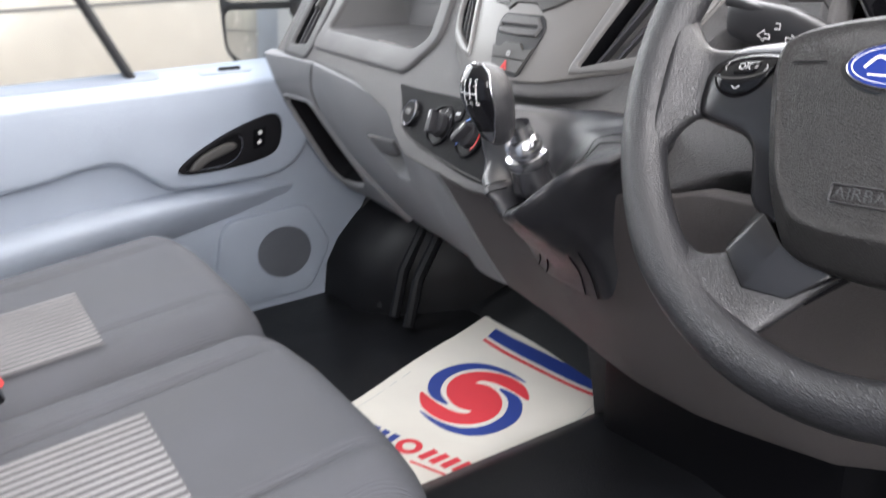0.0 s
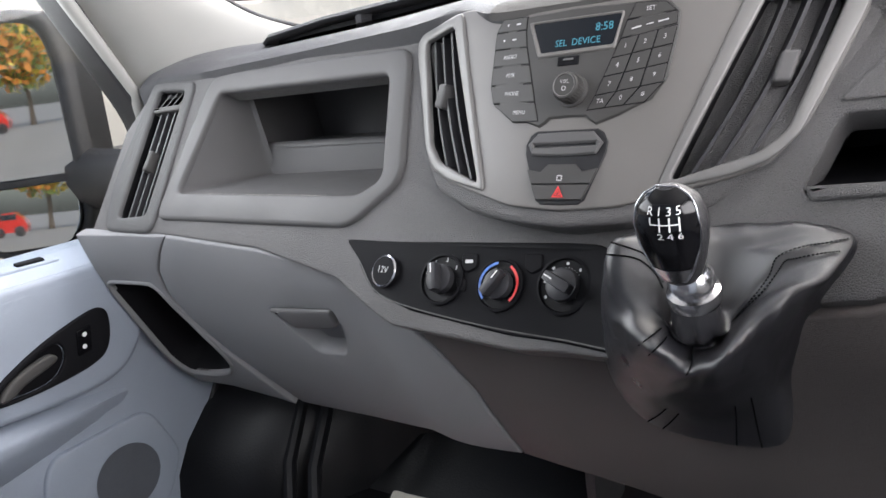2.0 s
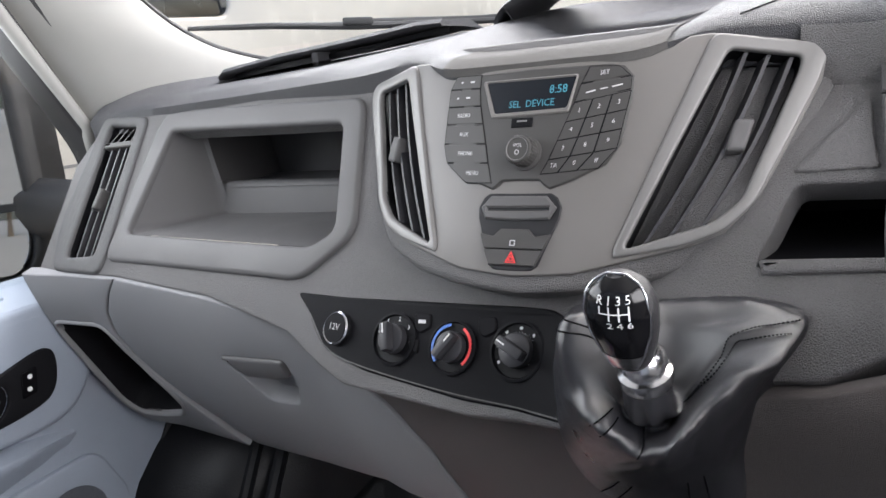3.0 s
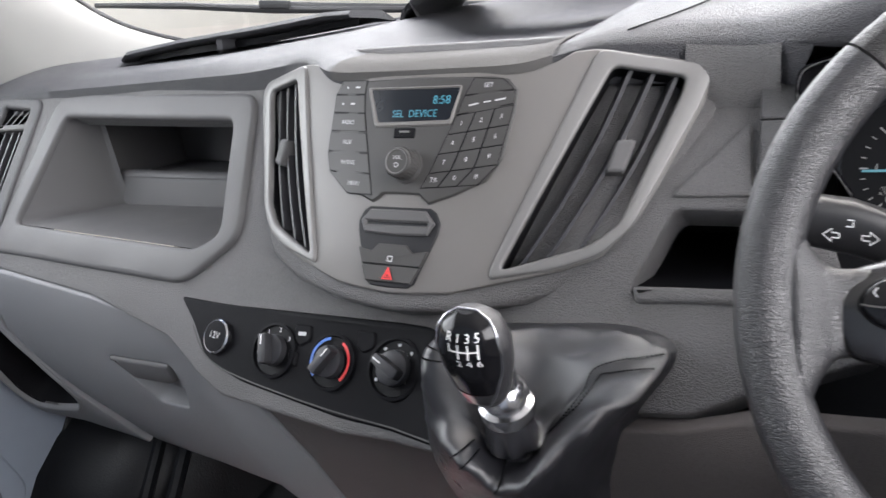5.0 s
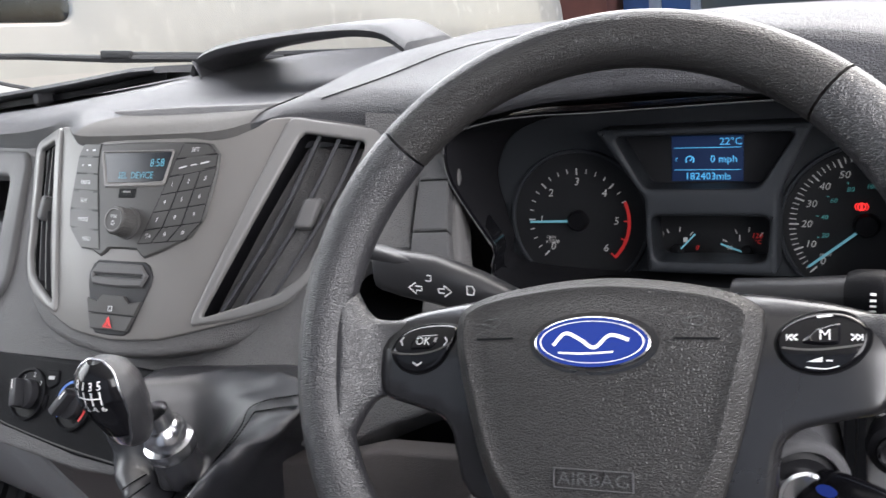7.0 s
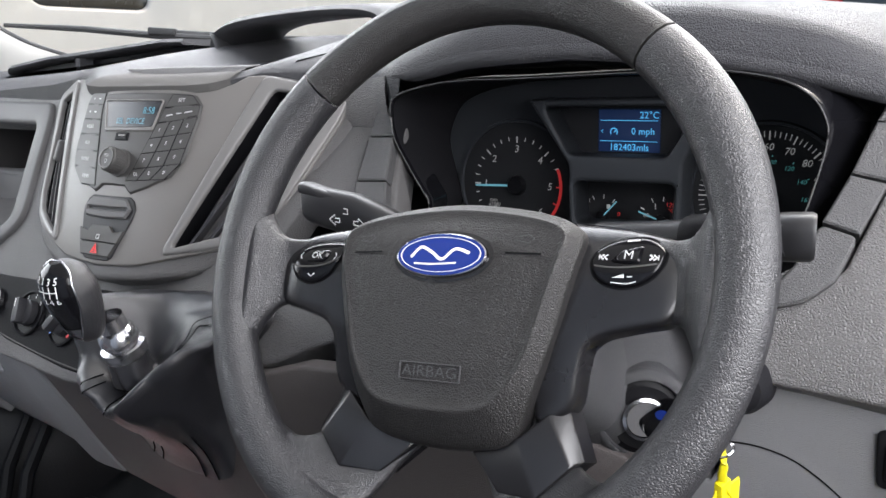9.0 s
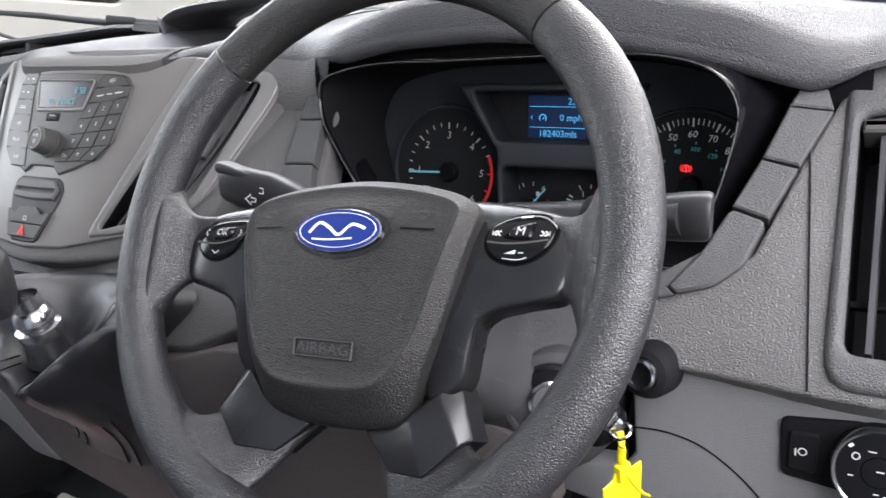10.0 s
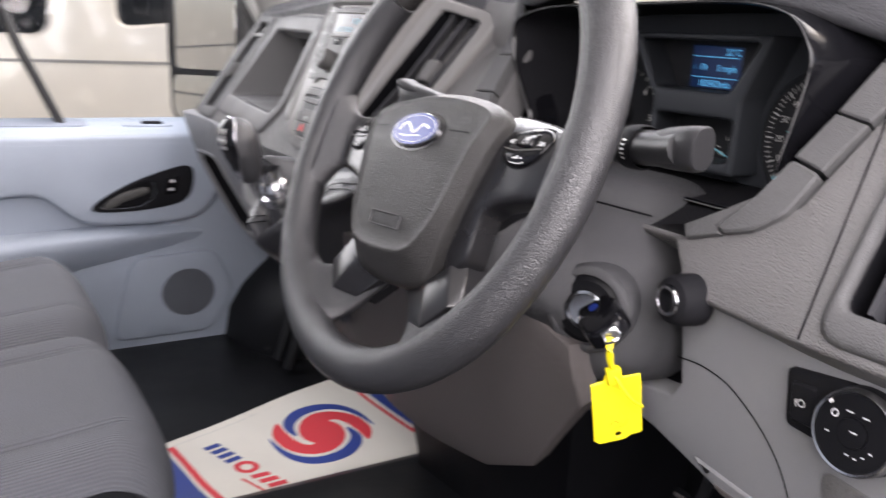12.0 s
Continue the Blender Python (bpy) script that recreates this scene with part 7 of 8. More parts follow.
for d in (0, 2):
    seam_paths.append([folded[crest + 1][60 - d], folded[crest + 3][60 - d], folded[crest + 5][60 - d], folded[crest + 7 - d // 2][60 - d], folded[crest + 7 - d // 2][56], folded[crest + 7 - d // 2][52], folded[crest + 7 - d // 2][48], folded[crest + 7 - d // 2][44]])
for line in seam_paths:
    part("stitching", stitches(line, Vector((0, -0.0010, 0.0008))), M_STITCH, gaiter)
part("collar", lathe([(0.0185, -0.004), (0.0195, 0.0), (0.0190, 0.006), (0.0150, 0.008), (0.0150, 0.011), (0.0170, 0.013), (0.0160, 0.020), (0.0120, 0.024), (0.0115, 0.036)], gm, 32), M_CHROME, gear, "chrome collar")
KN = facing(Vector((0.1505, -0.0475, 0.6335)), Vector((0.03, -0.30, 0.95)), (0, 1, 0.3))
front_dir = -90


def knob_point(a, t, grow=0.0):
    """Over the knob: a in degrees round it, t from its foot to its crown."""
    z = -0.036 + 0.072 * t
    r = np.interp(t, [0, 0.06, 0.2, 0.45, 0.68, 0.85, 0.94, 0.98, 1.0], [0.0105, 0.0140, 0.0178, 0.0222, 0.0235, 0.0198, 0.0135, 0.0075, 0.0])
    r = float(r) + grow
    return KN @ Vector((r * 1.0 * math.cos(radians(a)), r * 0.88 * math.sin(radians(a)) - 0.002 * t, z + (grow if t > 0.97 else 0)))


ts = list(np.linspace(0, 1, 21))
body = [[knob_point(360 * k / 32, t) for k in range(32)] for t in ts]
knob = part("knob", loft(body, ring=True), M_WHEEL, gear, "grained black knob", 80)
FRONT_W = lambda t: float(np.interp(t, [0.08, 0.2, 0.5, 0.8, 0.95, 1.0], [30, 45, 62, 66, 80, 90]))
face_ts = list(np.linspace(0.08, 0.985, 20))
inlay = [[knob_point(front_dir + FRONT_W(t) * u, t, 0.0009) for u in np.linspace(-1, 1, 17)] for t in face_ts]
part("inlay", loft(inlay), M_GLOSS, knob, "gloss black shift plate", 80)
outline = [r[0] for r in inlay] + [r[-1] for r in reversed(inlay)]
part("inlay_border", tube(outline, 0.0010, 6, closed=True, caps=False), M_CHROME, knob, "chrome border", 80)
part("chrome_foot", loft([[knob_point(front_dir + FRONT_W(t) * 0.9 * u, t, 0.0014) for u in np.linspace(-1, 1, 9)] for t in (0.09, 0.15, 0.24)]), M_CHROME, knob)


def at_knob(p, h=0.0):
    t = min(max(0.765 + p[1] / 0.085, 0.1), 0.97)
    r = float(np.interp(t, [0.45, 0.68, 0.85, 0.94], [0.0222, 0.0235, 0.0205, 0.0165]))
    return knob_point(front_dir + math.degrees(p[0] / (r * 0.95)), t, 0.0011 + h)


bm = bmesh.new()
for k, (top_, low_) in enumerate((("R", ""), ("1", "2"), ("3", "4"), ("5", "6"))):
    u = -0.0062 + 0.0058 * k
    writing(top_, 0.0054, at_knob, (u, 0.0085), 0.0002, bm=bm)
    if low_:
        writing(low_, 0.0054, at_knob, (u, -0.0105), 0.0002, bm=bm)
    bar(at_knob, (u, 0.0045), (u, -0.0008 if not low_ else -0.0062), 0.0010, 0.0002, bm)
for k in range(3):
    bar(at_knob, (-0.0066 + 0.0058 * k, -0.0010), (0.0 + 0.0058 * k, -0.0010), 0.0010, 0.0002, bm)
part("shift_pattern", bm, M_WHITE, knob, "white shift pattern")

# ---- passenger bench seat ----
seat = thing("bench_seat", (-0.2, -0.35, 0.0), "charcoal fabric double passenger seat with ribbed light inserts", "seat")


def cushion(x0, x1, crown):
    rows = []
    us = np.linspace(0, 1, 61)
    vs = np.linspace(0, 1, 60)
    for v in vs:
        row = []
        for u in us:
            x = x0 + (x1 - x0) * u
            edge = 1 - abs(2 * u - 1) ** 6
            corner = 0.030 * abs(2 * u - 1) ** 4
            if v < 0.30:
                a = v / 0.30
                ang = a * math.pi / 2
                y = -0.122 - corner - 0.065 * (1 - math.sin(ang))* 0.9 + 0.0
                y = -0.185 + 0.062 * math.cos(ang * 1.0) - corner
                z = 0.255 + (crown - 0.255) * math.sin(ang)
            else:
                b = (v - 0.30) / 0.70
                y = -0.185 - corner * (1 - b) - 0.55 * b
                z = crown - 0.055 * b
            dip = 0.0 * math.exp(-((y + 0.225) / 0.010) ** 2) * (1 if v > 0.30 else 0)
            bol = 0.010 * (math.exp(-((abs(2 * u - 1) - 0.80) / 0.16) ** 2)) * (1 if v > 0.3 else v / 0.3)
            groove = 0.011 * math.exp(-((abs(2 * u - 1) - 0.58) / 0.03) ** 2) * min(1.0, max(0.0, (v - 0.10) / 0.3))
            z = 0.20 + (z - 0.20) * (0.72 + 0.28 * edge) + bol - groove - dip * 0.7
            row.append(Vector((x, y, z)))
        rows.append([Vector((p.x, p.y, 0.16)) for p in row[:0]] + row)
    foot = [Vector((p.x, p.y - 0.015, 0.17)) for p in rows[0]]
    return loft([foot] + rows)


part("cushion", cushion(-0.185, 0.215, 0.338), M_FABRIC, seat, angle=80)
part("cushion", cushion(-0.60, -0.195, 0.342), M_FABRIC, seat, angle=80)
part("cushion_base", block(-0.59, 0.205, -0.72, -0.15, 0.14, 0.24, 0.02), M_FABRIC, seat)
part("plinth", block(-0.57, 0.18, -0.70, -0.24, 0.0, 0.15, 0.01), M_BLACK, seat)


def ribs(x0, x1, y0, y1, z0, fall):
    light, dark = bmesh.new(), bmesh.new()
    n = 30
    for k in range(n):
        x = x0 + (x1 - x0) * (k + 0.5) / n
        w = (x1 - x0) / n * (0.60 if k % 2 == 0 else 0.40)
        rows = []
        for t in np.linspace(0, 1, 8):
            y = y0 + (y1 - y0) * t
            z = z0 + fall * t
            rows.append([Vector((x - w / 2 - 0.0006, y, z)), Vector((x, y, z + 0.0028)), Vector((x + w / 2 + 0.0006, y, z))])
        loft(rows, bm=light if k % 2 == 0 else dark)
    return light, dark


for x0, x1, z0 in ((-0.055, 0.125, 0.3265), (-0.415, -0.235, 0.3295)):
    base_ = loft([[(x0 - 0.002, -0.330, z0), (x1 + 0.002, -0.330, z0)], [(x0 - 0.002, -0.332, z0 + 0.0015), (x1 + 0.002, -0.332, z0 + 0.0015)], [(x0 - 0.002, -0.70, z0 - 0.030), (x1 + 0.002, -0.70, z0 - 0.030)]])
    insert = part("insert", base_, M_STRIPE_B, seat, "light ribbed fabric insert")
    light, dark = ribs(x0, x1, -0.332, -0.70, z0 + 0.0012, -0.031)
    part("light_rib", light, M_STRIPE_A, insert)
    part("dark_rib", dark, M_STRIPE_B, insert)
for x0, x1 in ((-0.185, 0.215), (-0.60, -0.195)):
    part("backrest", loft([[Vector((x, y + 0.03 * abs(2 * u - 1) ** 4, z)) for u, x in zip(np.linspace(0, 1, 9), np.linspace(x0, x1, 9))] for y, z in ((-0.68, 0.28), (-0.70, 0.40), (-0.76, 0.62), (-0.82, 0.85), (-0.85, 0.93), (-0.90, 0.95), (-0.95, 0.90), (-0.90, 0.30))]), M_FABRIC, seat, angle=80)
buckle = part("buckle", box(pose(-0.155, -0.475, 0.345, 20, 0, 10), (0.022, 0.05, 0.04), 0.004), M_BLACK, seat)
part("release", box(pose(-0.152, -0.452, 0.362, 20, 0, 10), (0.016, 0.012, 0.02), 0.002), M_REDMARK, buckle, "red buckle release")

# ---- paper floor mat ----
mat_ = thing("paper_mat", (-0.33, 0.24, 0.0), "cream paper floor mat with red and blue print", "floor mat")
mdir = Vector((0.36, -0.93)).normalized()
mside = Vector((-mdir.y, mdir.x))
MC = Vector((-0.318, 0.252))


def at_mat(p, h=0.0):
    """u across the mat to the driver's side, v along it to the front."""
    q = MC + mside * p[0] - mdir * p[1]
    lift = 0.004 + 0.010 * max(0, p[1] - 0.18) * 3 + 0.002 * math.sin(p[0] * 21 + p[1] * 9) + 0.0025 * math.sin(p[1] * 17)
    lift += 0.05 * max(0, abs(p[0]) - 0.172) if p[0] < 0 else 0
    return Vector((q.x, q.y, lift + h))


HW, HF, HB = 0.187, 0.300, 0.330
sheet_ = part("paper", sheet([(-HW, HF), (HW, HF), (HW, -HB), (-HW, -HB)], at_mat, 0.0008, -0.0004, 0.0004, step=0.03), M_PAPER, mat_)
border = bmesh.new()
for a, b in (((-HW + 0.02, HF), (-HW + 0.02, -HB)), ((HW - 0.02, HF), (HW - 0.02, -HB))):
    stroke(at_mat, [Vector(a).lerp(Vector(b), k / 20) for k in range(21)], 0.0012, 0.0011, border)
part("border_line", border, M_GREYPRINT, sheet_)


def swoosh(points_out, points_in, colour, name):
    a, b = smooth_loop(points_out, 10, False), smooth_loop(points_in, 10, False)
    part(name, loft([[at_mat(p, 0.0014), at_mat(p.lerp(q, 0.33), 0.0014), at_mat(p.lerp(q, 0.67), 0.0014), at_mat(q, 0.0014)] for p, q in zip(a, b)]), colour, sheet_)


SWIRL = Vector((-0.02, 0.015))
half_turn = lambda pts: [2 * SWIRL - Vector(p) for p in pts]
S_OUT = [(0.070, 0.050), (0.044, 0.084), (0.004, 0.100), (-0.033, 0.101), (-0.067, 0.086), (-0.085, 0.060), (-0.085, 0.030), (-0.071, 0.003), (-0.048, -0.017), (-0.022, -0.026), (-0.002, -0.024)]
S_IN = [(-0.042, 0.053), (-0.038, 0.066), (-0.012, 0.070), (0.029, 0.062)]
part("red_swirl", sheet(smooth_loop(S_OUT + half_turn(S_IN) + half_turn(S_OUT) + S_IN, 4), at_mat, 0.0014, 0.0006, 0.0002, step=0.02), M_RED, sheet_)
ARC = [(0.036, 0.099), (-0.007, 0.117), (-0.053, 0.123), (-0.091, 0.112), (-0.116, 0.082), (-0.125, 0.041), (-0.113, 0.004), (-0.092, -0.019), (-0.067, -0.028), (-0.045, -0.027), (-0.074, -0.008), (-0.090, 0.015), (-0.097, 0.047), (-0.085, 0.084), (-0.054, 0.105), (-0.012, 0.107)]
for pts in (ARC, half_turn(ARC)):
    part("blue_arm", sheet(smooth_loop(pts, 4), at_mat, 0.0014, 0.0006, 0.0002, step=0.02), M_BLUE, sheet_)
band = [(-0.135, 0.268), (-0.06, 0.243), (0.02, 0.222), (0.10, 0.205), (0.165, 0.196)]
band2 = [(-0.13, 0.225), (-0.06, 0.196), (0.02, 0.172), (0.10, 0.155), (0.165, 0.148)]
swoosh([(u, v - 0.006) for u, v in band], band2, M_BLUE, "blue_band")
swoosh([(u, v - 0.010) for u, v in band2], [(u, v - 0.020) for u, v in band2], M_RED, "red_band")
swoosh([(-0.165, -0.235), (-0.08, -0.255), (0.0, -0.272), (0.165, -0.290)], [(-0.165, -0.30), (-0.08, -0.315), (0.0, -0.322), (0.165, -0.326)], M_BLUE, "blue_band")
swoosh([(-0.165, -0.215), (-0.08, -0.235), (0.0, -0.252), (0.165, -0.270)], [(-0.165, -0.228), (-0.08, -0.248), (0.0, -0.265), (0.165, -0.283)], M_RED, "red_band")
for u in (-0.118, -0.098, -0.078, -0.058):
    part("wording_bar", bar(at_mat, (u, -0.182), (u, -0.150), 0.013, 0.0014), M_BLUE, sheet_, "dark blue bar of print")
part("wording_ring", disc(at_mat, (-0.022, -0.165), 0.022, lift=0.0014, n=24, inner=0.5), M_RED, sheet_)
for u in (0.018, 0.040, 0.062, 0.084):
    part("wording_bar", bar(at_mat, (u - 0.006, -0.182), (u + 0.004, -0.150), 0.014, 0.0014), M_RED, sheet_, "red bar of print")
part("underline", bar(at_mat, (0.005, -0.197), (0.095, -0.197), 0.005, 0.0014), M_RED, sheet_)

# ---- pedals ----
for x, y, z in ((0.455, 0.365, 0.245), (0.585, 0.36, 0.25)):
    pedal = thing("pedal", (x, y, z), "black rubber-faced pedal on a steel arm", "pedal", "foot pedals")
    pm = facing((x, y, z), (0, -0.8, 0.6))
    part("pad", box(pm, (0.062, 0.055, 0.014), 0.005), M_RUBBER, pedal)
    for k in range(4):
        part("tread", box(pm @ pose(0, -0.019 + 0.0125 * k, 0.008), (0.052, 0.005, 0.004), 0.0015), M_KNEE, pedal)
    part("arm", tube([(x, y + 0.012, z + 0.01), (x, y + 0.05, z + 0.10), (x, y + 0.09, z + 0.22)], 0.009, 8), M_BLACK, pedal)

# ---- wing mirror and wiper outside ----
mirror = thing("wing_mirror", (-1.1, 0.3, 0.55), "black two-part wing mirror on the passenger side", "wing mirror")
mm = facing((-1.3586, 0.326, 0.690), (0.45, -0.893, 0.0)) @ Matrix.Scale(1.12, 4)
AT_M = plane(mm)
UP = rounded([(-0.112, 0.190), (0.040, 0.212), (0.088, 0.20), (0.106, 0.15), (0.108, -0.052), (0.095, -0.062), (-0.112, -0.068)], 0.03, 5)
LOW = rounded([(-0.108, -0.082), (0.108, -0.074), (0.104, -0.150), (0.075, -0.188), (-0.07, -0.196), (-0.105, -0.17)], 0.025, 5)
shell = rounded([(-0.128, 0.20), (-0.09, 0.224), (0.06, 0.232), (0.115, 0.21), (0.130, 0.14), (0.128, -0.15), (0.085, -0.205), (-0.08, -0.214), (-0.126, -0.18)], 0.03, 5)
part("housing", sheet(shell, AT_M, 0.010, -0.10, 0.012, holes=[UP, LOW], step=0.05), M_COLUMN, mirror, angle=50)
part("housing_back", sheet(shell, AT_M, -0.02, -0.101, 0.01, step=0.05), M_COLUMN, mirror)
part("upper_glass", sheet(UP, AT_M, 0.002, -0.004, 0.001, step=0.06), M_MIRROR, mirror, "large mirror glass")
part("lower_glass", sheet(LOW, plane(mm @ pose(0, 0, 0, -4, 0, 0)), 0.004, -0.004, 0.001, step=0.06), M_MIRROR, mirror, "small wide-angle mirror glass")
part("arm", tube([(-1.27, 0.41, 0.60), (-1.12, 0.41, 0.60), (-0.985, 0.40, 0.60)], [0.05, 0.045, 0.05], 12, squash=1.3), M_COLUMN, mirror)
wiper = thing("windscreen_wiper", (-0.6, 0.9, 0.86), "black windscreen wiper parked along the screen foot", "wiper")
part("blade", tube([(-0.895, 0.548, 0.908), (-0.77, 0.635, 0.897), (-0.64, 0.716, 0.880), (-0.50, 0.79, 0.868), (-0.36, 0.85, 0.858)], [0.004, 0.006, 0.007, 0.006, 0.005], 8), M_SEAL, wiper)
part("arm", tube([(-0.66, 0.71, 0.890), (-0.45, 0.83, 0.868), (-0.10, 0.94, 0.85)], [0.005, 0.006, 0.008], 8), M_SEAL, wiper)
part("arm_head", box(pose(-0.635, 0.716, 0.888, 0, 5, 32), (0.055, 0.018, 0.014), 0.004), M_SEAL, wiper)

# ---- outside ----
GROUND_Z = -0.72
ground = part("ground", loft([[(-600, y, GROUND_Z), (600, y, GROUND_Z)] for y in (-600, 600)]), material("pale concrete yard", (0.22, 0.21, 0.19), 0.9, fine=25, relief=0.3, vary=0.12, broad=0.6))
tagged(ground, "pale concrete yard", "ground", kind="structure")
own = thing("van_side", (-1.0, -3, 0), "white side of this van behind the cab", "van body", kind="structure")
part("panel", block(-1.02, -0.99, -4.8, -1.05, -0.45, 1.75, 0.02), M_VANWHITE, own)

M_TINT = material("dark tinted window", (0.02, 0.022, 0.025), 0.06, fine=20, vary=0.3, coat=0.5)
AT_VAN = lambda p, h=0.0: Vector((-2.6 + h - 0.10 * max(0.0, p[1] - 0.7) ** 1.2, p[0], p[1]))
other = thing("parked_van", (-3.2, 1.5, GROUND_Z), "white van parked alongside, with dark windows", "van")
holes = [rounded([(-0.60, 0.66), (0.06, 0.66), (0.09, 0.95), (0.05, 1.25), (-0.60, 1.25)], 0.06), rounded([(0.32, 0.70), (0.66, 0.74), (0.70, 1.0), (0.66, 1.28), (0.33, 1.26)], 0.06), rounded([(1.72, 1.10), (2.32, 1.10), (2.36, 1.6), (1.70, 1.6)], 0.07)]
part("side", sheet([(-4.0, -0.35), (9.0, -0.35), (9.0, 1.2), (8.6, 2.0), (-4.0, 2.0)], AT_VAN, 0.0, -0.08, 0.02, holes=holes, step=0.3), M_VANWHITE, other)
for h in holes:
    part("window", sheet(h, AT_VAN, -0.01, -0.03, 0.004, step=0.3), M_TINT, other)
# Flat grey strokes painted for the shade along the body creases.
for z in (0.30, 0.56):
    part("crease", stroke(AT_VAN, [(-4 + 0.64 * k, z) for k in range(21)], 0.012, 0.003), material("grey shade of body crease", (0.32, 0.31, 0.29), 0.6), other)
part("body", block(-4.6, -2.69, -3.9, 8.8, -0.30, 1.9, 0.1), M_VANWHITE, other)
for y in (-2.6, 6.6):
    part("wheel", lathe([(0.0, 0.10), (0.18, 0.10), (0.20, 0.08), (0.33, 0.09), (0.35, 0.05), (0.35, -0.12), (0, -0.12)], facing((-2.68, y, GROUND_Z + 0.35), (1, 0, 0)), 28), M_SEAL, other)

M_BRICK = material("weathered red brick", (0.36, 0.13, 0.09), 0.9, fine=14, relief=0.3, vary=0.25, broad=2)
house = thing("brick_building", (-7, 14, GROUND_Z), "red brick workshop across the yard", "building")
part("wall", block(-16, -3.0, 12.0, 18.0, GROUND_Z, 5.0, 0.02), M_BRICK, house)
part("roof", loft([[(-16.3, 11.7, 5.0), (-16.3, 15, 6.6), (-16.3, 18.3, 5.0)], [(-2.7, 11.7, 5.0), (-2.7, 15, 6.6), (-2.7, 18.3, 5.0)]]), material("slate roof", (0.12, 0.12, 0.13), 0.8, fine=6, relief=0.4), house)
for x in (-13, -9.5, -6):
    part("window", block(x, x + 1.2, 11.94, 12.05, 0.6, 2.0, 0.02), M_TINT, house)
shed = thing("blue_container", (-1.8, 13, GROUND_Z), "blue and white steel container across the yard", "container")
part("body", block(-2.9, -1.1, 12.5, 16, GROUND_Z, 2.4, 0.03), material("blue paint", (0.06, 0.16, 0.42), 0.5, fine=20, vary=0.15), shed)
for x in (-2.5, -1.9, -1.35):
    part("panel", block(x, x + 0.18, 12.46, 12.51, GROUND_Z + 0.1, 2.3, 0.01), material("pale paint", (0.6, 0.62, 0.65), 0.5), shed)
truck = thing("parked_pickup", (1.5, 9, GROUND_Z), "dark grey vehicle with a red tail lamp", "vehicle")
M_DGREY = material("dark grey vehicle paint", (0.07, 0.08, 0.075), 0.35, fine=20, vary=0.1, coat=0.4)
part("body", block(-1.0, 3.4, 8.2, 10.2, -0.25, 1.42, 0.15), M_DGREY, truck)
part("cab", block(0.2, 3.0, 8.3, 10.1, 1.35, 2.05, 0.2), M_TINT, truck)
part("tail_lamp", block(-0.62, -0.42, 8.12, 8.24, 1.20, 1.36, 0.02), material("red lamp lens", (0.7, 0.02, 0.02), 0.2), truck, "red tail lamp")
for x in (-0.2, 2.6):
    part("wheel", lathe([(0, 0.1), (0.2, 0.1), (0.34, 0.08), (0.36, 0.0), (0.36, -0.2)], facing((x, 8.2, GROUND_Z + 0.36), (0, -1, 0)), 24), M_SEAL, truck)


def tree(place, height, colours):
    ob = thing("tree", place, "leafy tree in autumn colours at the yard's edge", "tree", "yard trees")
    base = Vector(place)
    part("trunk", tube([base, base + Vector((0.1, 0, height * 0.3)), base + Vector((0.0, 0.1, height * 0.55))], [0.22, 0.16, 0.08], 8), material("bark", (0.09, 0.07, 0.05), 0.9, fine=30, relief=0.6), ob)
    for k in range(4):
        a = 2 * math.pi * k / 4 + 0.4
        part("limb", tube([base + Vector((0.05, 0, height * 0.32)), base + Vector((math.cos(a) * height * 0.2, math.sin(a) * height * 0.2, height * 0.62))], [0.09, 0.03], 6), ob.children[0].data.materials[0], ob)
    for n_, colour in enumerate(colours):
        bm = bmesh.new()
        rnd = random.Random(int(place[0] * 10) + n_ * 7)
        for _ in range(420):
            d = Vector((rnd.gauss(0, 1), rnd.gauss(0, 1), rnd.gauss(0, 1))).normalized() * (0.35 + 0.65 * rnd.random())
            c = base + Vector((d.x * height * 0.36, d.y * height * 0.36, height * 0.62 + d.z * height * 0.34))
            s = 0.22 + 0.26 * rnd.random()
            u, v = Vector((rnd.gauss(0, 1), rnd.gauss(0, 1), rnd.gauss(0, 1))).normalized() * s, Vector((rnd.gauss(0, 1), rnd.gauss(0, 1), rnd.gauss(0, 1))).normalized() * s
            bm.faces.new([bm.verts.new(c + q) for q in (u, v * 0.6, -u, -v * 0.6)])
        part("crown", bm, colour, ob)


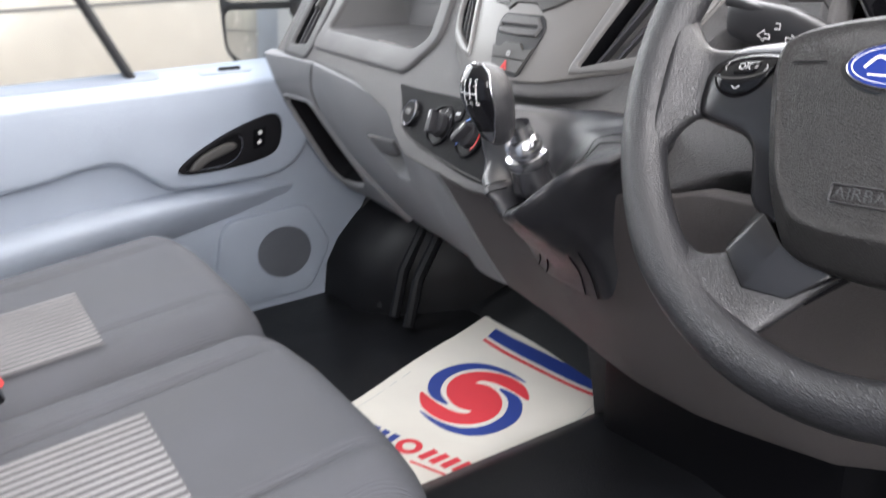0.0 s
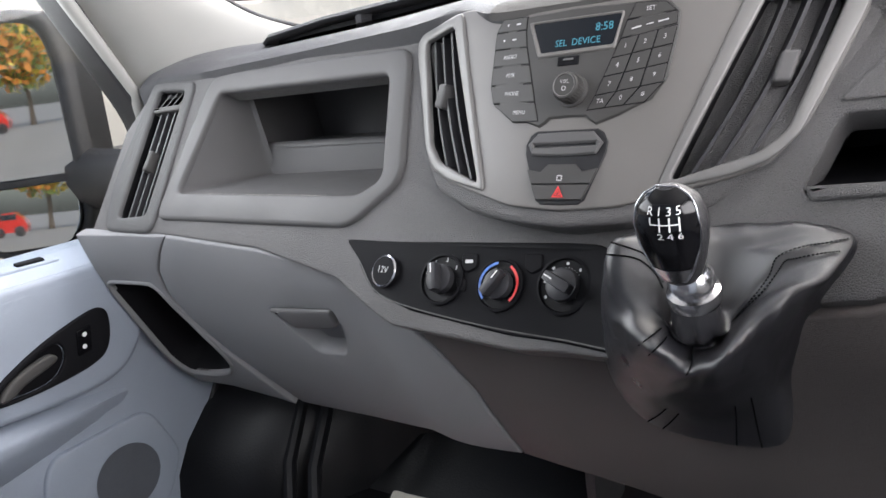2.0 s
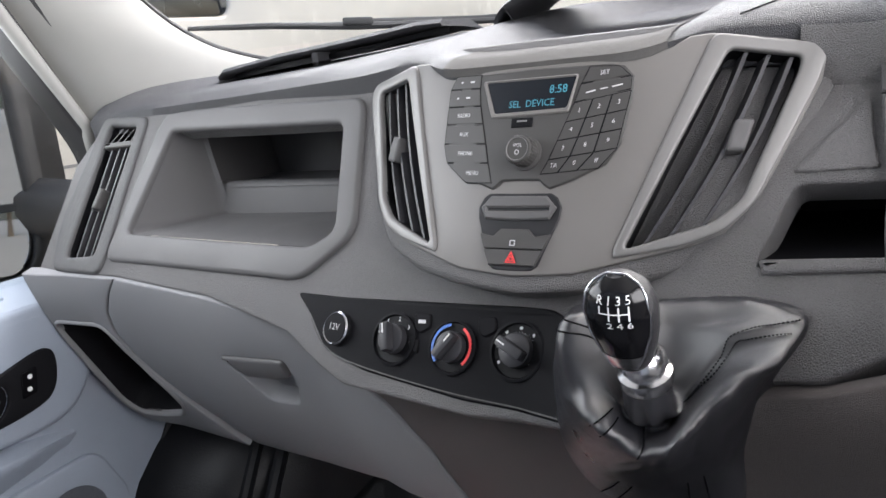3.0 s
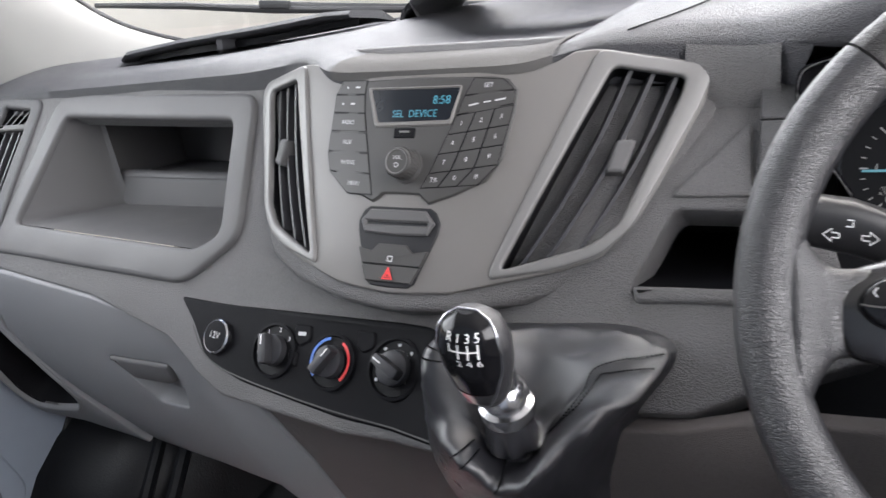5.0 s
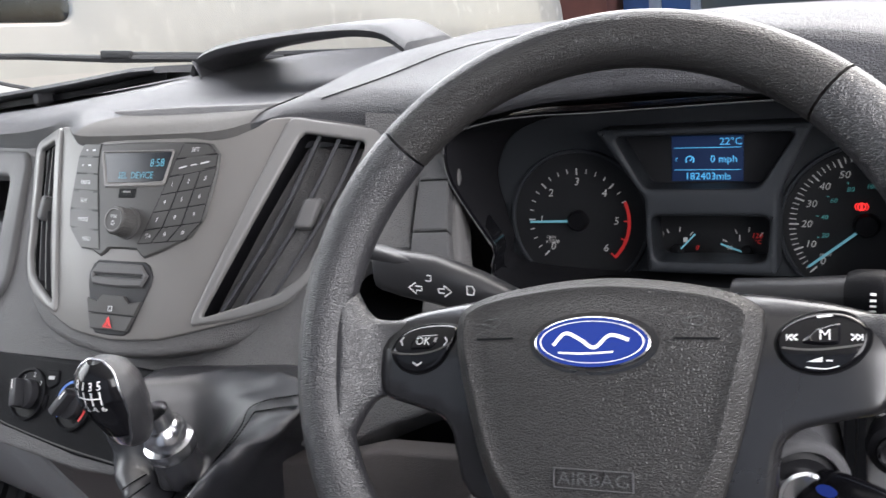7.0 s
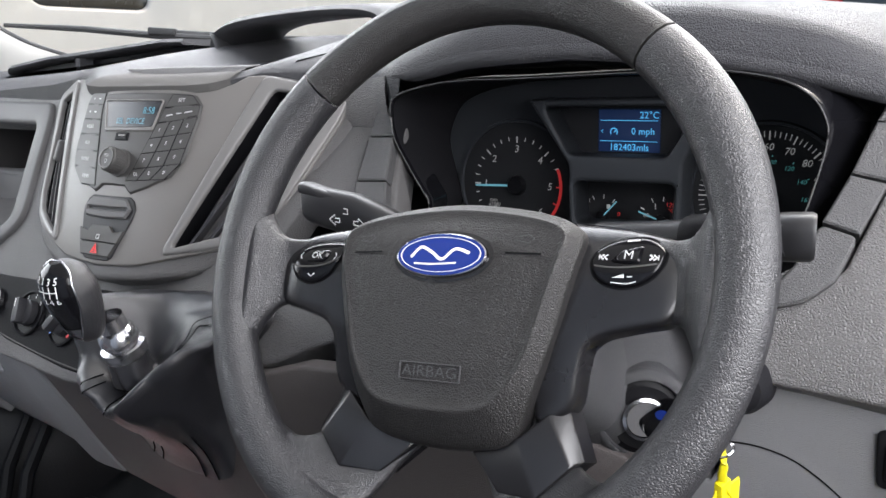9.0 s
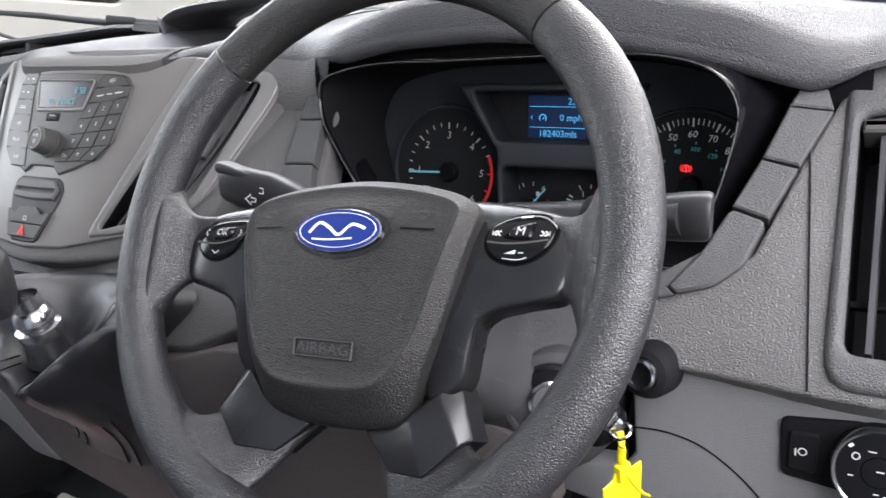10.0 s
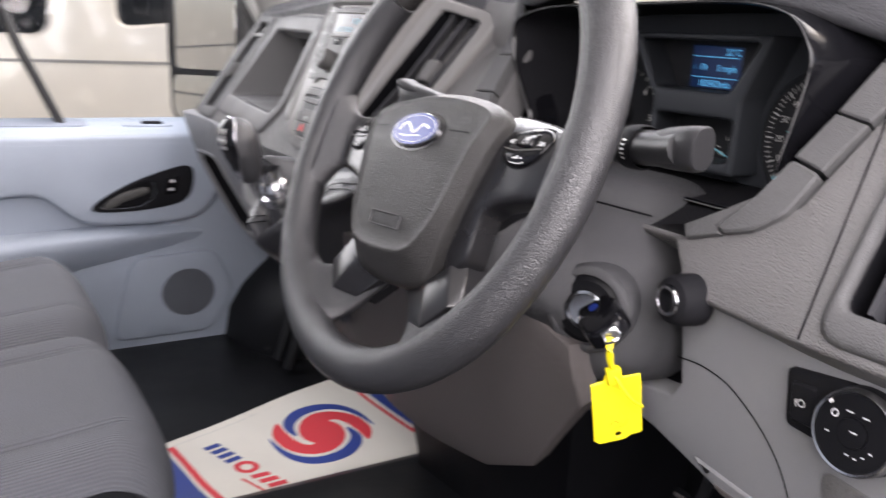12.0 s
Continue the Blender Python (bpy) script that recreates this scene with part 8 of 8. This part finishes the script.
M_LEAF = [material("green leaves", (0.14, 0.20, 0.04), 0.7, fine=5, vary=0.3), material("orange leaves", (0.55, 0.22, 0.04), 0.7, fine=5, vary=0.3), material("yellow leaves", (0.55, 0.43, 0.06), 0.7, fine=5, vary=0.3)]
for x, y, h in ((-19.0, -63, 8.5), (-14.5, -66, 9.5), (-10.0, -64, 8.0), (-5.5, -67, 9.0)):
    tree((x, y, GROUND_Z), h, M_LEAF)
red_car = thing("red_car", (-10.6, -52, GROUND_Z), "red car parked at the end of the yard", "car")
M_REDPAINT = material("red car paint", (0.55, 0.03, 0.02), 0.25, fine=20, vary=0.08, coat=0.6)
part("body", loft([[(x - 7.7, -52.6, GROUND_Z + z) for x, z in ((-3.7, 0.25), (-3.75, 0.7), (-3.5, 0.95), (-3.1, 1.4), (-2.5, 1.42), (-2.0, 0.98), (-1.85, 0.7), (-1.9, 0.25))], [(x - 7.7, -51.2, GROUND_Z + z) for x, z in ((-3.7, 0.25), (-3.75, 0.7), (-3.5, 0.95), (-3.1, 1.38), (-2.5, 1.40), (-2.0, 0.98), (-1.85, 0.7), (-1.9, 0.25))]], ring=True, caps=True), M_REDPAINT, red_car)
part("window", block(-10.9, -10.05, -51.21, -51.18, GROUND_Z + 0.98, GROUND_Z + 1.32, 0.01), M_TINT, red_car)
for x in (-3.35, -2.25):
    part("wheel", lathe([(0, 0.03), (0.2, 0.03), (0.3, 0.0), (0.3, -0.2)], facing((x - 7.7, -51.18, GROUND_Z + 0.3), (0, 1, 0)), 20), M_SEAL, red_car)
unit = thing("grey_unit", (-9, -10, GROUND_Z), "pale grey industrial unit along the yard", "building")
part("wall", block(-15, -9.5, -40, -5.0, GROUND_Z, 3.9, 0.03), material("pale grey cladding", (0.66, 0.65, 0.62), 0.6, fine=6, vary=0.08), unit)
for k in range(4):
    part("door", block(-9.51, -9.45, -37.5 + 7.0 * k, -33.5 + 7.0 * k, GROUND_Z, 1.7, 0.01), material("blue grey shutter", (0.36, 0.38, 0.41), 0.5, fine=10), unit)
